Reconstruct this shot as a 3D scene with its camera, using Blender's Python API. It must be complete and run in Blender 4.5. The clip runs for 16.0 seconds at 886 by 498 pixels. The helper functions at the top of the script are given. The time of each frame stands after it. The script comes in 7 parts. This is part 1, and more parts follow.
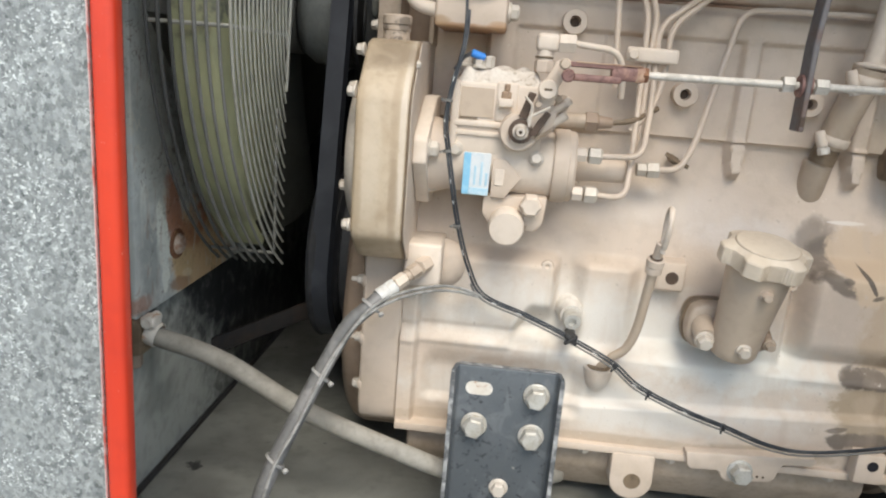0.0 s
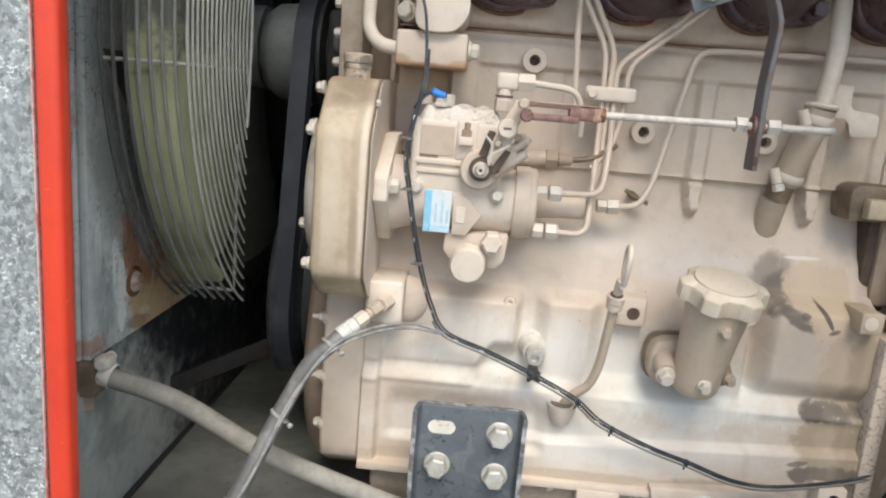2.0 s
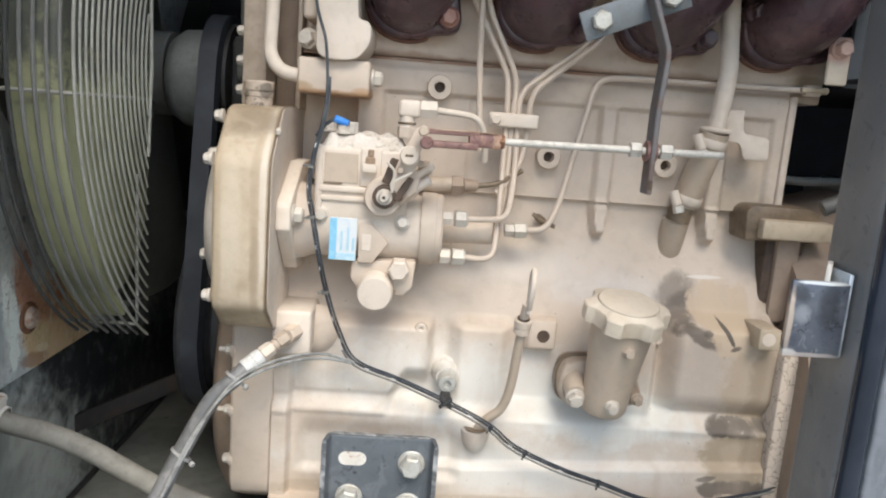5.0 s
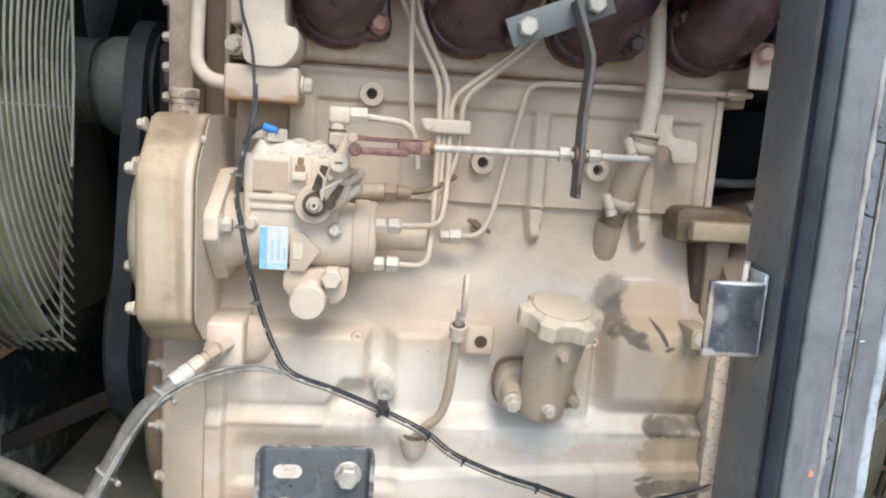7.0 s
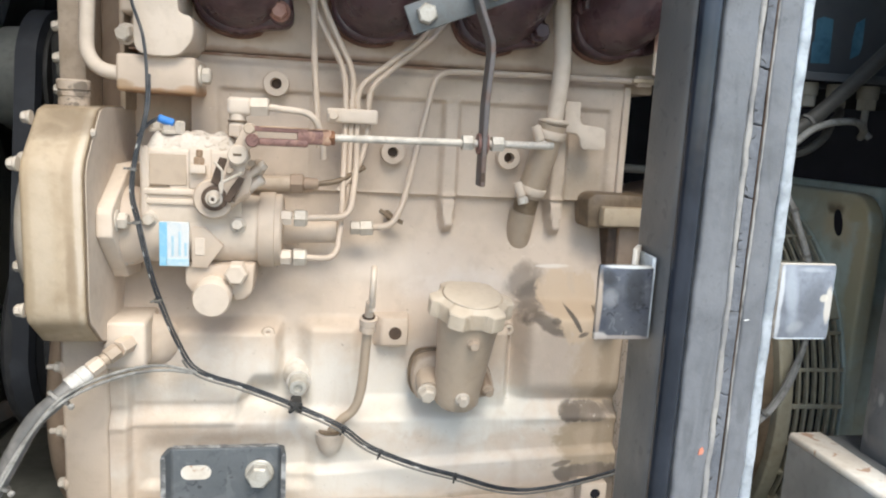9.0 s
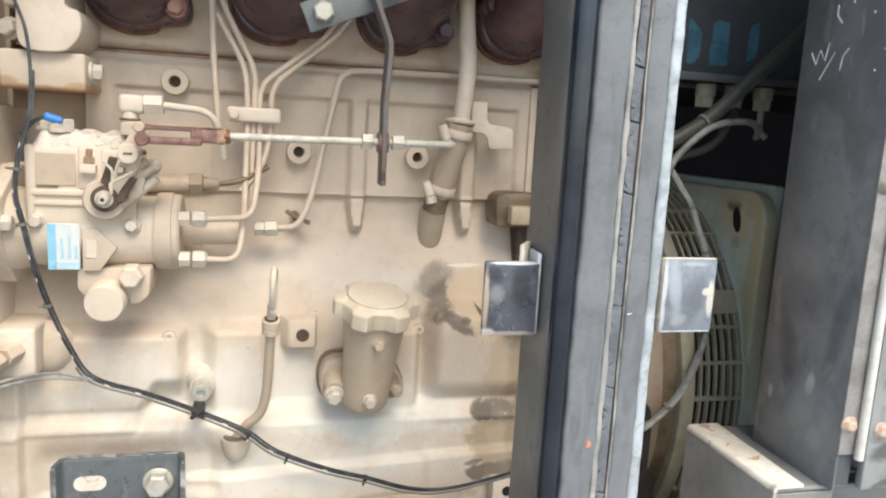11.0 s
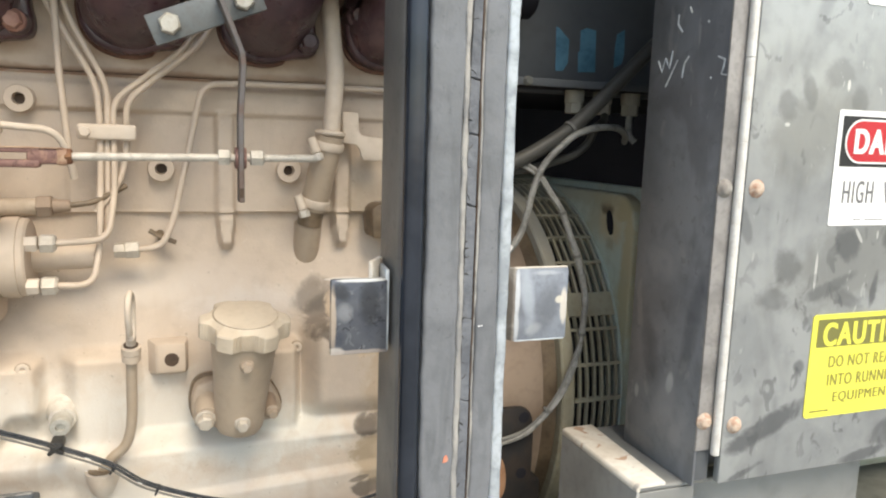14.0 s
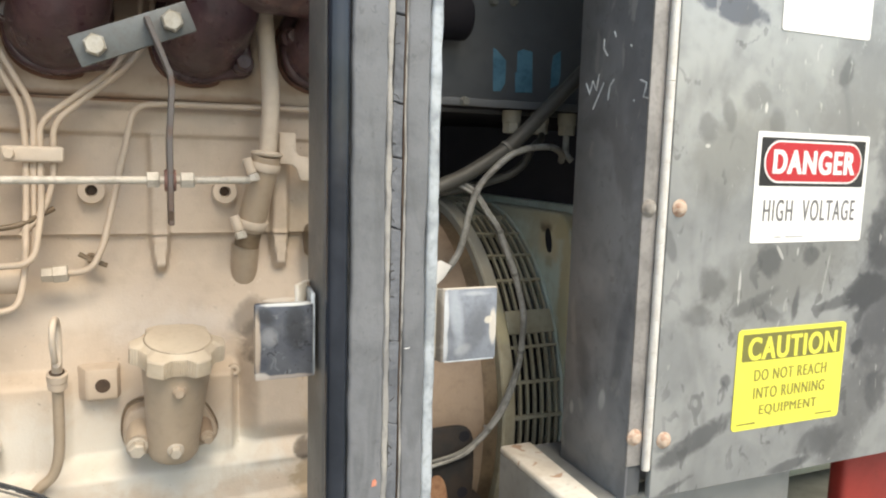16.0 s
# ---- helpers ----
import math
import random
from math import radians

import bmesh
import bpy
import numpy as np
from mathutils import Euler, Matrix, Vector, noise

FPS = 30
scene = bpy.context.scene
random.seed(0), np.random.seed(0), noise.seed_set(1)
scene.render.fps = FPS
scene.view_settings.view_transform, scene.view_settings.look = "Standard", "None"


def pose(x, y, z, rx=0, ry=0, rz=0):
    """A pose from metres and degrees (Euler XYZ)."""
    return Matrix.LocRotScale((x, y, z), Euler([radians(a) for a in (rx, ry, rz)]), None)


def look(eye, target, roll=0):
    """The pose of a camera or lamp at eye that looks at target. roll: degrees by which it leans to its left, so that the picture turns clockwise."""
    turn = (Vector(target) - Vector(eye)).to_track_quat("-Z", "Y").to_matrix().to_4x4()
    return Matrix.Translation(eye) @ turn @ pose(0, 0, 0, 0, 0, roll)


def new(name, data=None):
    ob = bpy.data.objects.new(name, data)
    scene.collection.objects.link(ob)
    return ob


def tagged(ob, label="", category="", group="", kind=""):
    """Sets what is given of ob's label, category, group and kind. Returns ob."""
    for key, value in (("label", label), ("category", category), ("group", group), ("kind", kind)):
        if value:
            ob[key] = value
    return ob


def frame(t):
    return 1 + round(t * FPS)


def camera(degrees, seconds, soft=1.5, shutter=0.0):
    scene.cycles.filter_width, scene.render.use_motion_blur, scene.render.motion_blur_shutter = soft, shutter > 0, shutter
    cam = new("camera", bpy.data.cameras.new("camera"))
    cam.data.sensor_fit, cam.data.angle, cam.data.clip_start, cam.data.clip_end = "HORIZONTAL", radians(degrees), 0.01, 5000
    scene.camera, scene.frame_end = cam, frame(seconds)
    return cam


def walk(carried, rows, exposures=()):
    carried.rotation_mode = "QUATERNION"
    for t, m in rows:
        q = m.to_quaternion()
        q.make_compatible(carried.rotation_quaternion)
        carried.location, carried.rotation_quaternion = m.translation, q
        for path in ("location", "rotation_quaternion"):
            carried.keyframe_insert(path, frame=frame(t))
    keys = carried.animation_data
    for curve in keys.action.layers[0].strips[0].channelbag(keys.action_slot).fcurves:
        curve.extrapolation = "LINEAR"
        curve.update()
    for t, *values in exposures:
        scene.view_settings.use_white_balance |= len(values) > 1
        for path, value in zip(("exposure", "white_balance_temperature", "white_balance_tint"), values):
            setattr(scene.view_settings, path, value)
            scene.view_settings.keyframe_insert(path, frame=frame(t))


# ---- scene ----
cam = camera(63.3, 16.0, soft=2.1)
PATH = [
    (0, (-0.176, -0.757, 1.358), (-0.313, 1.177, 0.868), 4.6),
    (0.5, (-0.174, -0.757, 1.362), (-0.297, 1.184, 0.893), 4.7),
    (1, (-0.172, -0.754, 1.366), (-0.28, 1.192, 0.919), 4.7),
    (1.5, (-0.169, -0.753, 1.368), (-0.258, 1.199, 0.94), 4.7),
    (2, (-0.167, -0.751, 1.369), (-0.234, 1.205, 0.954), 4.8),
    (2.5, (-0.162, -0.751, 1.372), (-0.211, 1.207, 0.968), 4.8),
    (3, (-0.158, -0.749, 1.374), (-0.171, 1.212, 0.981), 4.8),
    (3.5, (-0.152, -0.749, 1.373), (-0.133, 1.216, 1.002), 4.8),
    (4, (-0.145, -0.748, 1.376), (-0.103, 1.218, 1.015), 4.7),
    (6.5, (-0.118, -0.745, 1.377), (0.05, 1.221, 1.054), 4.0),
    (7, (-0.111, -0.744, 1.378), (0.091, 1.22, 1.058), 3.9),
    (7.5, (-0.104, -0.743, 1.377), (0.138, 1.216, 1.052), 3.7),
    (8, (-0.094, -0.743, 1.377), (0.181, 1.211, 1.049), 3.5),
    (8.5, (-0.082, -0.742, 1.378), (0.22, 1.207, 1.044), 3.3),
    (9, (-0.072, -0.743, 1.378), (0.268, 1.2, 1.044), 3.1),
    (11.3, (-0.027, -0.749, 1.376), (0.483, 1.159, 1.059), 2.9),
    (11.5, (-0.023, -0.747, 1.378), (0.505, 1.155, 1.053), 2.7),
    (12, (-0.013, -0.748, 1.378), (0.546, 1.146, 1.061), 2.4),
    (12.5, (-0.004, -0.75, 1.379), (0.59, 1.134, 1.068), 2.2),
    (13, (0.005, -0.752, 1.38), (0.627, 1.125, 1.076), 2.1),
    (13.5, (0.013, -0.752, 1.383), (0.666, 1.114, 1.081), 2.0),
    (14, (0.02, -0.755, 1.385), (0.696, 1.104, 1.088), 1.8),
    (14.5, (0.026, -0.756, 1.386), (0.729, 1.094, 1.098), 1.8),
    (15, (0.031, -0.759, 1.387), (0.76, 1.083, 1.108), 1.8),
    (15.5, (0.037, -0.761, 1.39), (0.791, 1.071, 1.121), 1.7),
    (16, (0.041, -0.764, 1.391), (0.818, 1.061, 1.137), 1.6),
]
walk(cam, [(t, look(eye, target, roll)) for t, eye, target, roll in PATH],
     exposures=[(0, 0.85, 6850, 8), (3.5, 0.9, 6650, 8), (7, 0.97, 6680, 8), (9, 1.02, 6900, 8), (11.5, 1.04, 7350, 8), (13, 1.02, 7500, 8), (16, 0.91, 7950, 8)])

# ---- daylight: bright overcast, coming in through the open side ----
world = bpy.data.worlds.new("sky")
scene.world = world
world.use_nodes = True
wn = world.node_tree.nodes
sky = wn.new("ShaderNodeTexSky")
sky.sky_type, sky.sun_disc = "NISHITA", False
sky.sun_elevation, sky.sun_rotation = radians(54), radians(169)
world.node_tree.links.new(sky.outputs[0], wn["Background"].inputs[0])
wn["Background"].inputs[1].default_value = 0.17
sun_data = bpy.data.lights.new("sun", "SUN")
sun_data.energy, sun_data.angle, sun_data.color = 2.0, radians(34), (1.0, 0.96, 0.9)
sun = new("sun", sun_data)
sun.matrix_world = look((0.6, -3.0, 5.4), (0, 0, 1.2))


# ---- materials ----
def material(name, base, rough=0.55, metal=0.0, second=None, amount=0.35, scale=9.0, grain=260.0, bump=0.15, speck=None, speck_at=0.62, speck_scale=40.0, spec=0.4):
    """A procedural surface: base colour, a second colour in soft patches, flecks, fine relief."""
    m = bpy.data.materials.new(name)
    m.use_nodes = True
    n, k = m.node_tree.nodes, m.node_tree.links
    b = n["Principled BSDF"]
    b.inputs["Metallic"].default_value = metal
    b.inputs["Specular IOR Level"].default_value = spec
    geo = n.new("ShaderNodeNewGeometry")

    def noise_tex(sc, detail=4.0, distort=0.0):
        t = n.new("ShaderNodeTexNoise")
        t.inputs["Scale"].default_value, t.inputs["Detail"].default_value, t.inputs["Distortion"].default_value = sc, detail, distort
        k.new(geo.outputs["Position"], t.inputs["Vector"])
        return t.outputs["Fac"]

    def ramp(src, a, c):
        r = n.new("ShaderNodeMapRange")
        r.interpolation_type = "SMOOTHSTEP"
        r.inputs["From Min"].default_value, r.inputs["From Max"].default_value = a, c
        k.new(src, r.inputs["Value"])
        return r.outputs["Result"]

    def mix(fac, a, c):
        x = n.new("ShaderNodeMix")
        x.data_type = "RGBA"
        if isinstance(fac, float):
            x.inputs["Factor"].default_value = fac
        else:
            k.new(fac, x.inputs["Factor"])
        for s_, v in ((x.inputs["A"], a), (x.inputs["B"], c)):
            if isinstance(v, tuple):
                s_.default_value = (*v, 1)
            else:
                k.new(v, s_)
        return x.outputs["Result"]

    def scaled(src, f):
        x = n.new("ShaderNodeMath")
        x.operation = "MULTIPLY"
        k.new(src, x.inputs[0])
        x.inputs[1].default_value = f
        return x.outputs[0]

    second = second or tuple(v * 0.7 for v in base)
    col = mix(scaled(ramp(noise_tex(scale, 5, 0.6), 0.42, 0.68), amount), base, second)
    col = mix(scaled(ramp(noise_tex(scale * 6, 4), 0.45, 0.75), amount * 0.5), col, tuple(v * 0.75 for v in second))
    if speck:
        col = mix(ramp(noise_tex(speck_scale, 5, 0.3), speck_at, speck_at + 0.06), col, speck)
    k.new(col, b.inputs["Base Color"])
    rr = n.new("ShaderNodeMapRange")
    rr.inputs["To Min"].default_value, rr.inputs["To Max"].default_value = max(rough - 0.12, 0.03), min(rough + 0.15, 1)
    k.new(noise_tex(scale * 3, 4), rr.inputs["Value"])
    k.new(rr.outputs["Result"], b.inputs["Roughness"])
    if bump:
        bp = n.new("ShaderNodeBump")
        bp.inputs["Strength"].default_value, bp.inputs["Distance"].default_value = bump, 0.002
        k.new(noise_tex(grain, 6), bp.inputs["Height"])
        k.new(bp.outputs["Normal"], b.inputs["Normal"])
    return m


def flecked(m, layers):
    """Adds layers of ragged flecks: (noise scale, stretch along z, from, to, colour, strength, gathered by patches of this scale or 0)."""
    n, k = m.node_tree.nodes, m.node_tree.links
    b = n["Principled BSDF"]
    col = b.inputs["Base Color"].links[0].from_socket
    geo = n.new("ShaderNodeNewGeometry")
    for sc, stretch, lo, hi, colour, strength, patch in layers:
        mp = n.new("ShaderNodeMapping")
        mp.inputs["Scale"].default_value = (1, 1, 1 / stretch)
        k.new(geo.outputs["Position"], mp.inputs["Vector"])
        t = n.new("ShaderNodeTexNoise")
        t.inputs["Scale"].default_value, t.inputs["Detail"].default_value, t.inputs["Distortion"].default_value = sc, 3.0, 0.9
        k.new(mp.outputs["Vector"], t.inputs["Vector"])
        r = n.new("ShaderNodeMapRange")
        r.interpolation_type = "SMOOTHSTEP"
        r.inputs["From Min"].default_value, r.inputs["From Max"].default_value, r.inputs["To Max"].default_value = lo, hi, strength
        k.new(t.outputs["Fac"], r.inputs["Value"])
        f = r.outputs["Result"]
        if patch:
            p = n.new("ShaderNodeTexNoise")
            p.inputs["Scale"].default_value, p.inputs["Detail"].default_value = patch, 3.0
            k.new(mp.outputs["Vector"], p.inputs["Vector"])
            q = n.new("ShaderNodeMapRange")
            q.interpolation_type = "SMOOTHSTEP"
            q.inputs["From Min"].default_value, q.inputs["From Max"].default_value = 0.38, 0.62
            k.new(p.outputs["Fac"], q.inputs["Value"])
            g = n.new("ShaderNodeMath")
            g.operation = "MULTIPLY"
            k.new(f, g.inputs[0]), k.new(q.outputs["Result"], g.inputs[1])
            f = g.outputs[0]
        x = n.new("ShaderNodeMix")
        x.data_type = "RGBA"
        k.new(f, x.inputs["Factor"]), k.new(col, x.inputs["A"])
        x.inputs["B"].default_value = (*colour, 1)
        col = x.outputs["Result"]
    k.new(col, b.inputs["Base Color"])
    return m


def spangled(m, layers, dark, light):
    """Adds random-toned crystal flakes: (flakes per metre, stretch along z, strength)."""
    n, k = m.node_tree.nodes, m.node_tree.links
    b = n["Principled BSDF"]
    col = b.inputs["Base Color"].links[0].from_socket
    geo = n.new("ShaderNodeNewGeometry")
    for sc, stretch, strength in layers:
        mp = n.new("ShaderNodeMapping")
        mp.inputs["Scale"].default_value = (1, 1, 1 / stretch)
        k.new(geo.outputs["Position"], mp.inputs["Vector"])
        w = n.new("ShaderNodeTexNoise")
        w.inputs["Scale"].default_value, w.inputs["Detail"].default_value = sc * 1.6, 2.0
        k.new(mp.outputs["Vector"], w.inputs["Vector"])
        d = n.new("ShaderNodeVectorMath")
        d.operation = "MULTIPLY_ADD"
        k.new(w.outputs["Color"], d.inputs[0])
        d.inputs[1].default_value = (0.9 / sc,) * 3
        k.new(mp.outputs["Vector"], d.inputs[2])
        v = n.new("ShaderNodeTexVoronoi")
        v.inputs["Scale"].default_value = sc
        k.new(d.outputs[0], v.inputs["Vector"])
        sp = n.new("ShaderNodeSeparateColor")
        k.new(v.outputs["Color"], sp.inputs[0])
        tone = n.new("ShaderNodeMix")
        tone.data_type = "RGBA"
        tone.inputs["A"].default_value, tone.inputs["B"].default_value = (*dark, 1), (*light, 1)
        k.new(sp.outputs[0], tone.inputs["Factor"])
        part_ = n.new("ShaderNodeMath")
        part_.operation = "MULTIPLY"
        k.new(sp.outputs[1], part_.inputs[0])
        part_.inputs[1].default_value = strength
        x = n.new("ShaderNodeMix")
        x.data_type = "RGBA"
        k.new(part_.outputs[0], x.inputs["Factor"]), k.new(col, x.inputs["A"]), k.new(tone.outputs["Result"], x.inputs["B"])
        col = x.outputs["Result"]
    k.new(col, b.inputs["Base Color"])
    return m


def crackled(name, base_mat, scale, colour, width=0.05):
    """A copy of a paint with a net of fine dark cracks."""
    m = base_mat.copy()
    m.name = name
    n, k = m.node_tree.nodes, m.node_tree.links
    b = n["Principled BSDF"]
    col = b.inputs["Base Color"].links[0].from_socket
    geo = n.new("ShaderNodeNewGeometry")
    v = n.new("ShaderNodeTexVoronoi")
    v.feature = "DISTANCE_TO_EDGE"
    v.inputs["Scale"].default_value = scale
    w = n.new("ShaderNodeTexNoise")
    w.inputs["Scale"].default_value = scale * 2.2
    k.new(geo.outputs["Position"], w.inputs["Vector"])
    s = n.new("ShaderNodeVectorMath")
    s.operation = "MULTIPLY_ADD"
    k.new(w.outputs["Color"], s.inputs[0])
    s.inputs[1].default_value = (0.012, 0.012, 0.012)
    k.new(geo.outputs["Position"], s.inputs[2])
    k.new(s.outputs[0], v.inputs["Vector"])
    r = n.new("ShaderNodeMapRange")
    r.inputs["From Min"].default_value, r.inputs["From Max"].default_value = width * 0.3, width
    r.inputs["To Min"].default_value, r.inputs["To Max"].default_value = 0.75, 0.0
    k.new(v.outputs["Distance"], r.inputs["Value"])
    x = n.new("ShaderNodeMix")
    x.data_type = "RGBA"
    k.new(r.outputs["Result"], x.inputs["Factor"]), k.new(col, x.inputs["A"])
    x.inputs["B"].default_value = (*colour, 1)
    k.new(x.outputs["Result"], b.inputs["Base Color"])
    return m


TAN = material("engine_paint", (0.56, 0.46, 0.37), 0.6, second=(0.46, 0.37, 0.285), amount=0.5, scale=11, grain=420, bump=0.12)
TAN_DIRTY = material("engine_paint_grimy", (0.43, 0.345, 0.27), 0.55, second=(0.3, 0.235, 0.17), amount=0.6, scale=30, grain=420, bump=0.15)
PALE_EDGE = material("pale_worn_lit_edge", (0.45, 0.495, 0.535), 0.35, 0.2, second=(0.2, 0.225, 0.25), amount=0.7, scale=40, bump=0.06)
BEAD = material("glossy_blue_black_edge", (0.016, 0.021, 0.03), 0.17, 0.1, second=(0.035, 0.042, 0.058), amount=0.7, scale=14, grain=200, bump=0.06)
SOOT = material("sooty_dark_iron", (0.03, 0.03, 0.03), 0.55, 0.2, second=(0.055, 0.052, 0.048), amount=0.5, scale=30, bump=0.15)
DRUM = material("dull_pulley_iron", (0.2, 0.205, 0.19), 0.5, 0.15, second=(0.12, 0.122, 0.115), amount=0.6, scale=30, bump=0.15)
SOCKET = material("oily_socket", (0.085, 0.055, 0.038), 0.65, second=(0.04, 0.028, 0.02), amount=0.6, scale=90, bump=0.1)
CREAM = material("cream_cap_paint", (0.6, 0.515, 0.41), 0.55, second=(0.5, 0.41, 0.31), amount=0.4, scale=30, grain=420, bump=0.1)
CLEVIS = material("pinkish_rusted_clevis", (0.18, 0.095, 0.082), 0.55, second=(0.29, 0.165, 0.135), amount=0.75, scale=60, bump=0.3)
flecked(CLEVIS, [(120, 1.0, 0.56, 0.68, (0.34, 0.2, 0.14), 0.5, 0), (200, 1.0, 0.56, 0.63, (0.07, 0.035, 0.028), 0.6, 0)])
SPARK = material("pale_worn_rust", (0.42, 0.29, 0.2), 0.6, second=(0.27, 0.15, 0.1), amount=0.9, scale=80, bump=0.15)
STEEL_BRIGHT = material("scuffed_bright_steel", (0.22, 0.245, 0.285), 0.5, 0.2, second=(0.15, 0.165, 0.195), amount=0.8, scale=45, grain=300, bump=0.12, speck=(0.4, 0.42, 0.44), speck_at=0.7, speck_scale=80)
TUBE = material("brownish_tube_paint", (0.45, 0.36, 0.275), 0.5, second=(0.38, 0.3, 0.22), amount=0.35, scale=20, grain=420, bump=0.08)
WHITE_METAL = material("whitish_zinc_ferrule", (0.58, 0.57, 0.54), 0.65, 0.0, second=(0.42, 0.4, 0.36), amount=0.6, scale=120, bump=0.1)
CLAMP = material("pale_clamp_metal", (0.62, 0.58, 0.52), 0.5, 0.15, second=(0.45, 0.4, 0.34), amount=0.5, scale=150, bump=0.1)
PORT_GASKET = material("rusty_port_gasket", (0.15, 0.075, 0.055), 0.8, second=(0.24, 0.13, 0.09), amount=0.6, scale=60, bump=0.2)
TAN_LIGHT = material("engine_paint_dusty", (0.62, 0.53, 0.44), 0.7, second=(0.5, 0.41, 0.32), amount=0.4, scale=18, grain=420, bump=0.1)
DUSTY = material("dust_caked_paint", (0.62, 0.56, 0.49), 0.85, second=(0.48, 0.4, 0.32), amount=0.6, scale=55, grain=420, bump=0.25)
flecked(DUSTY, [(140, 1.0, 0.56, 0.64, (0.3, 0.24, 0.18), 0.6, 0)])
GOLD = material("timing_cover_paint", (0.47, 0.38, 0.275), 0.52, second=(0.37, 0.285, 0.19), amount=0.65, scale=22, grain=500, bump=0.1)
BROWN = material("oily_brown_casting", (0.2, 0.145, 0.095), 0.4, second=(0.09, 0.065, 0.042), amount=0.7, scale=30, grain=300, bump=0.3)
MANIFOLD = material("rusty_manifold_iron", (0.052, 0.028, 0.036), 0.29, second=(0.115, 0.06, 0.066), amount=0.85, scale=18, grain=110, bump=0.7, spec=0.6)
flecked(MANIFOLD, [(34, 1.0, 0.55, 0.7, (0.15, 0.078, 0.075), 0.55, 0), (90, 1.0, 0.6, 0.7, (0.035, 0.018, 0.02), 0.6, 0)])
MAN_BOLT = material("rusted_bolt", (0.3, 0.15, 0.115), 0.7, second=(0.46, 0.28, 0.22), amount=0.6, scale=120, bump=0.3)
PINK = material("primered_bracket", (0.6, 0.4, 0.33), 0.6, second=(0.45, 0.3, 0.24), amount=0.5, scale=60)
ZINC = material("zinc_plated_steel", (0.5, 0.485, 0.44), 0.5, 0.35, second=(0.36, 0.32, 0.26), amount=0.6, scale=90, grain=600, bump=0.1)
BOLT = material("painted_bolt", (0.54, 0.485, 0.415), 0.5, 0.1, second=(0.42, 0.36, 0.29), amount=0.5, scale=120, bump=0.08)
DARK_STEEL = material("dark_blue_steel", (0.085, 0.095, 0.103), 0.42, 0.15, second=(0.1, 0.11, 0.12), amount=0.6, scale=24, grain=300, bump=0.12, speck=(0.3, 0.29, 0.27), speck_at=0.7, speck_scale=55)
flecked(DARK_STEEL, [(45, 1.4, 0.55, 0.66, (0.13, 0.14, 0.148), 0.7, 0), (160, 1.0, 0.6, 0.66, (0.02, 0.021, 0.024), 0.8, 22)])
WORN = material("worn_bare_edge", (0.12, 0.125, 0.13), 0.45, 0.4, second=(0.5, 0.5, 0.49), amount=1.0, scale=70, bump=0.1)
STRAP = material("grey_steel_strap", (0.15, 0.165, 0.17), 0.5, 0.3, second=(0.13, 0.12, 0.11), amount=0.6, scale=50, bump=0.1)
ARM_RUST = material("rusty_steel_arm", (0.15, 0.14, 0.14), 0.6, 0.2, second=(0.16, 0.09, 0.06), amount=0.6, scale=45, bump=0.25)
RUST_ORANGE = material("orange_rust", (0.34, 0.19, 0.11), 0.8, second=(0.2, 0.09, 0.05), amount=0.8, scale=60, bump=0.3)
RUST = material("rusted_iron", (0.16, 0.07, 0.04), 0.8, second=(0.3, 0.16, 0.08), amount=0.8, scale=70, bump=0.4)
ROD = material("galvanised_rod", (0.56, 0.52, 0.46), 0.6, 0.2, second=(0.34, 0.31, 0.27), amount=0.6, scale=120, grain=900, bump=0.2)
BRASS = material("tarnished_brass", (0.3, 0.205, 0.135), 0.6, 0.15, second=(0.42, 0.32, 0.24), amount=0.7, scale=120)
RUBBER = material("black_rubber", (0.018, 0.019, 0.022), 0.55, second=(0.05, 0.05, 0.05), amount=0.5, scale=40, grain=300, bump=0.1)
BELT = material("rubber_belt", (0.024, 0.027, 0.034), 0.5, second=(0.05, 0.055, 0.065), amount=0.5, scale=25, bump=0.1)
HOSE_GREY = material("dusty_grey_hose", (0.28, 0.262, 0.225), 0.75, second=(0.17, 0.155, 0.13), amount=0.6, scale=30, grain=350, bump=0.15)
HOSE_DARK = material("dark_braided_hose", (0.12, 0.12, 0.117), 0.48, second=(0.25, 0.24, 0.23), amount=0.6, scale=50, grain=700, bump=0.2)
CABLE = material("black_cable", (0.03, 0.034, 0.04), 0.38, second=(0.14, 0.14, 0.14), amount=0.45, scale=60, bump=0.05)
CABLE_DARK = material("dark_grey_cable", (0.075, 0.073, 0.066), 0.5, second=(0.05, 0.048, 0.044), amount=0.5, scale=40, bump=0.05)
CABLE_GREY = material("grey_cable", (0.17, 0.165, 0.15), 0.55, second=(0.1, 0.095, 0.09), amount=0.5, scale=40, bump=0.05)
WIRE_PALE = material("pale_dusty_wire", (0.3, 0.295, 0.275), 0.45, second=(0.14, 0.135, 0.125), amount=0.8, scale=70, bump=0.05)
TIE = material("cable_tie", (0.32, 0.31, 0.29), 0.5, bump=0)
WHITE_PRINT = material("white_wire_print", (0.6, 0.6, 0.58), 0.6, bump=0)
BLUE = material("blue_plastic", (0.04, 0.22, 0.62), 0.4, second=(0.03, 0.17, 0.5), scale=90, bump=0.02)
PLATE_BLUE = material("faded_blue_print", (0.2, 0.45, 0.62), 0.4, second=(0.32, 0.55, 0.66), amount=0.6, scale=120, bump=0.02)
PLATE_WHITE = material("silver_name_plate", (0.62, 0.64, 0.64), 0.35, 0.15, second=(0.46, 0.55, 0.6), amount=0.5, scale=150, bump=0.02)
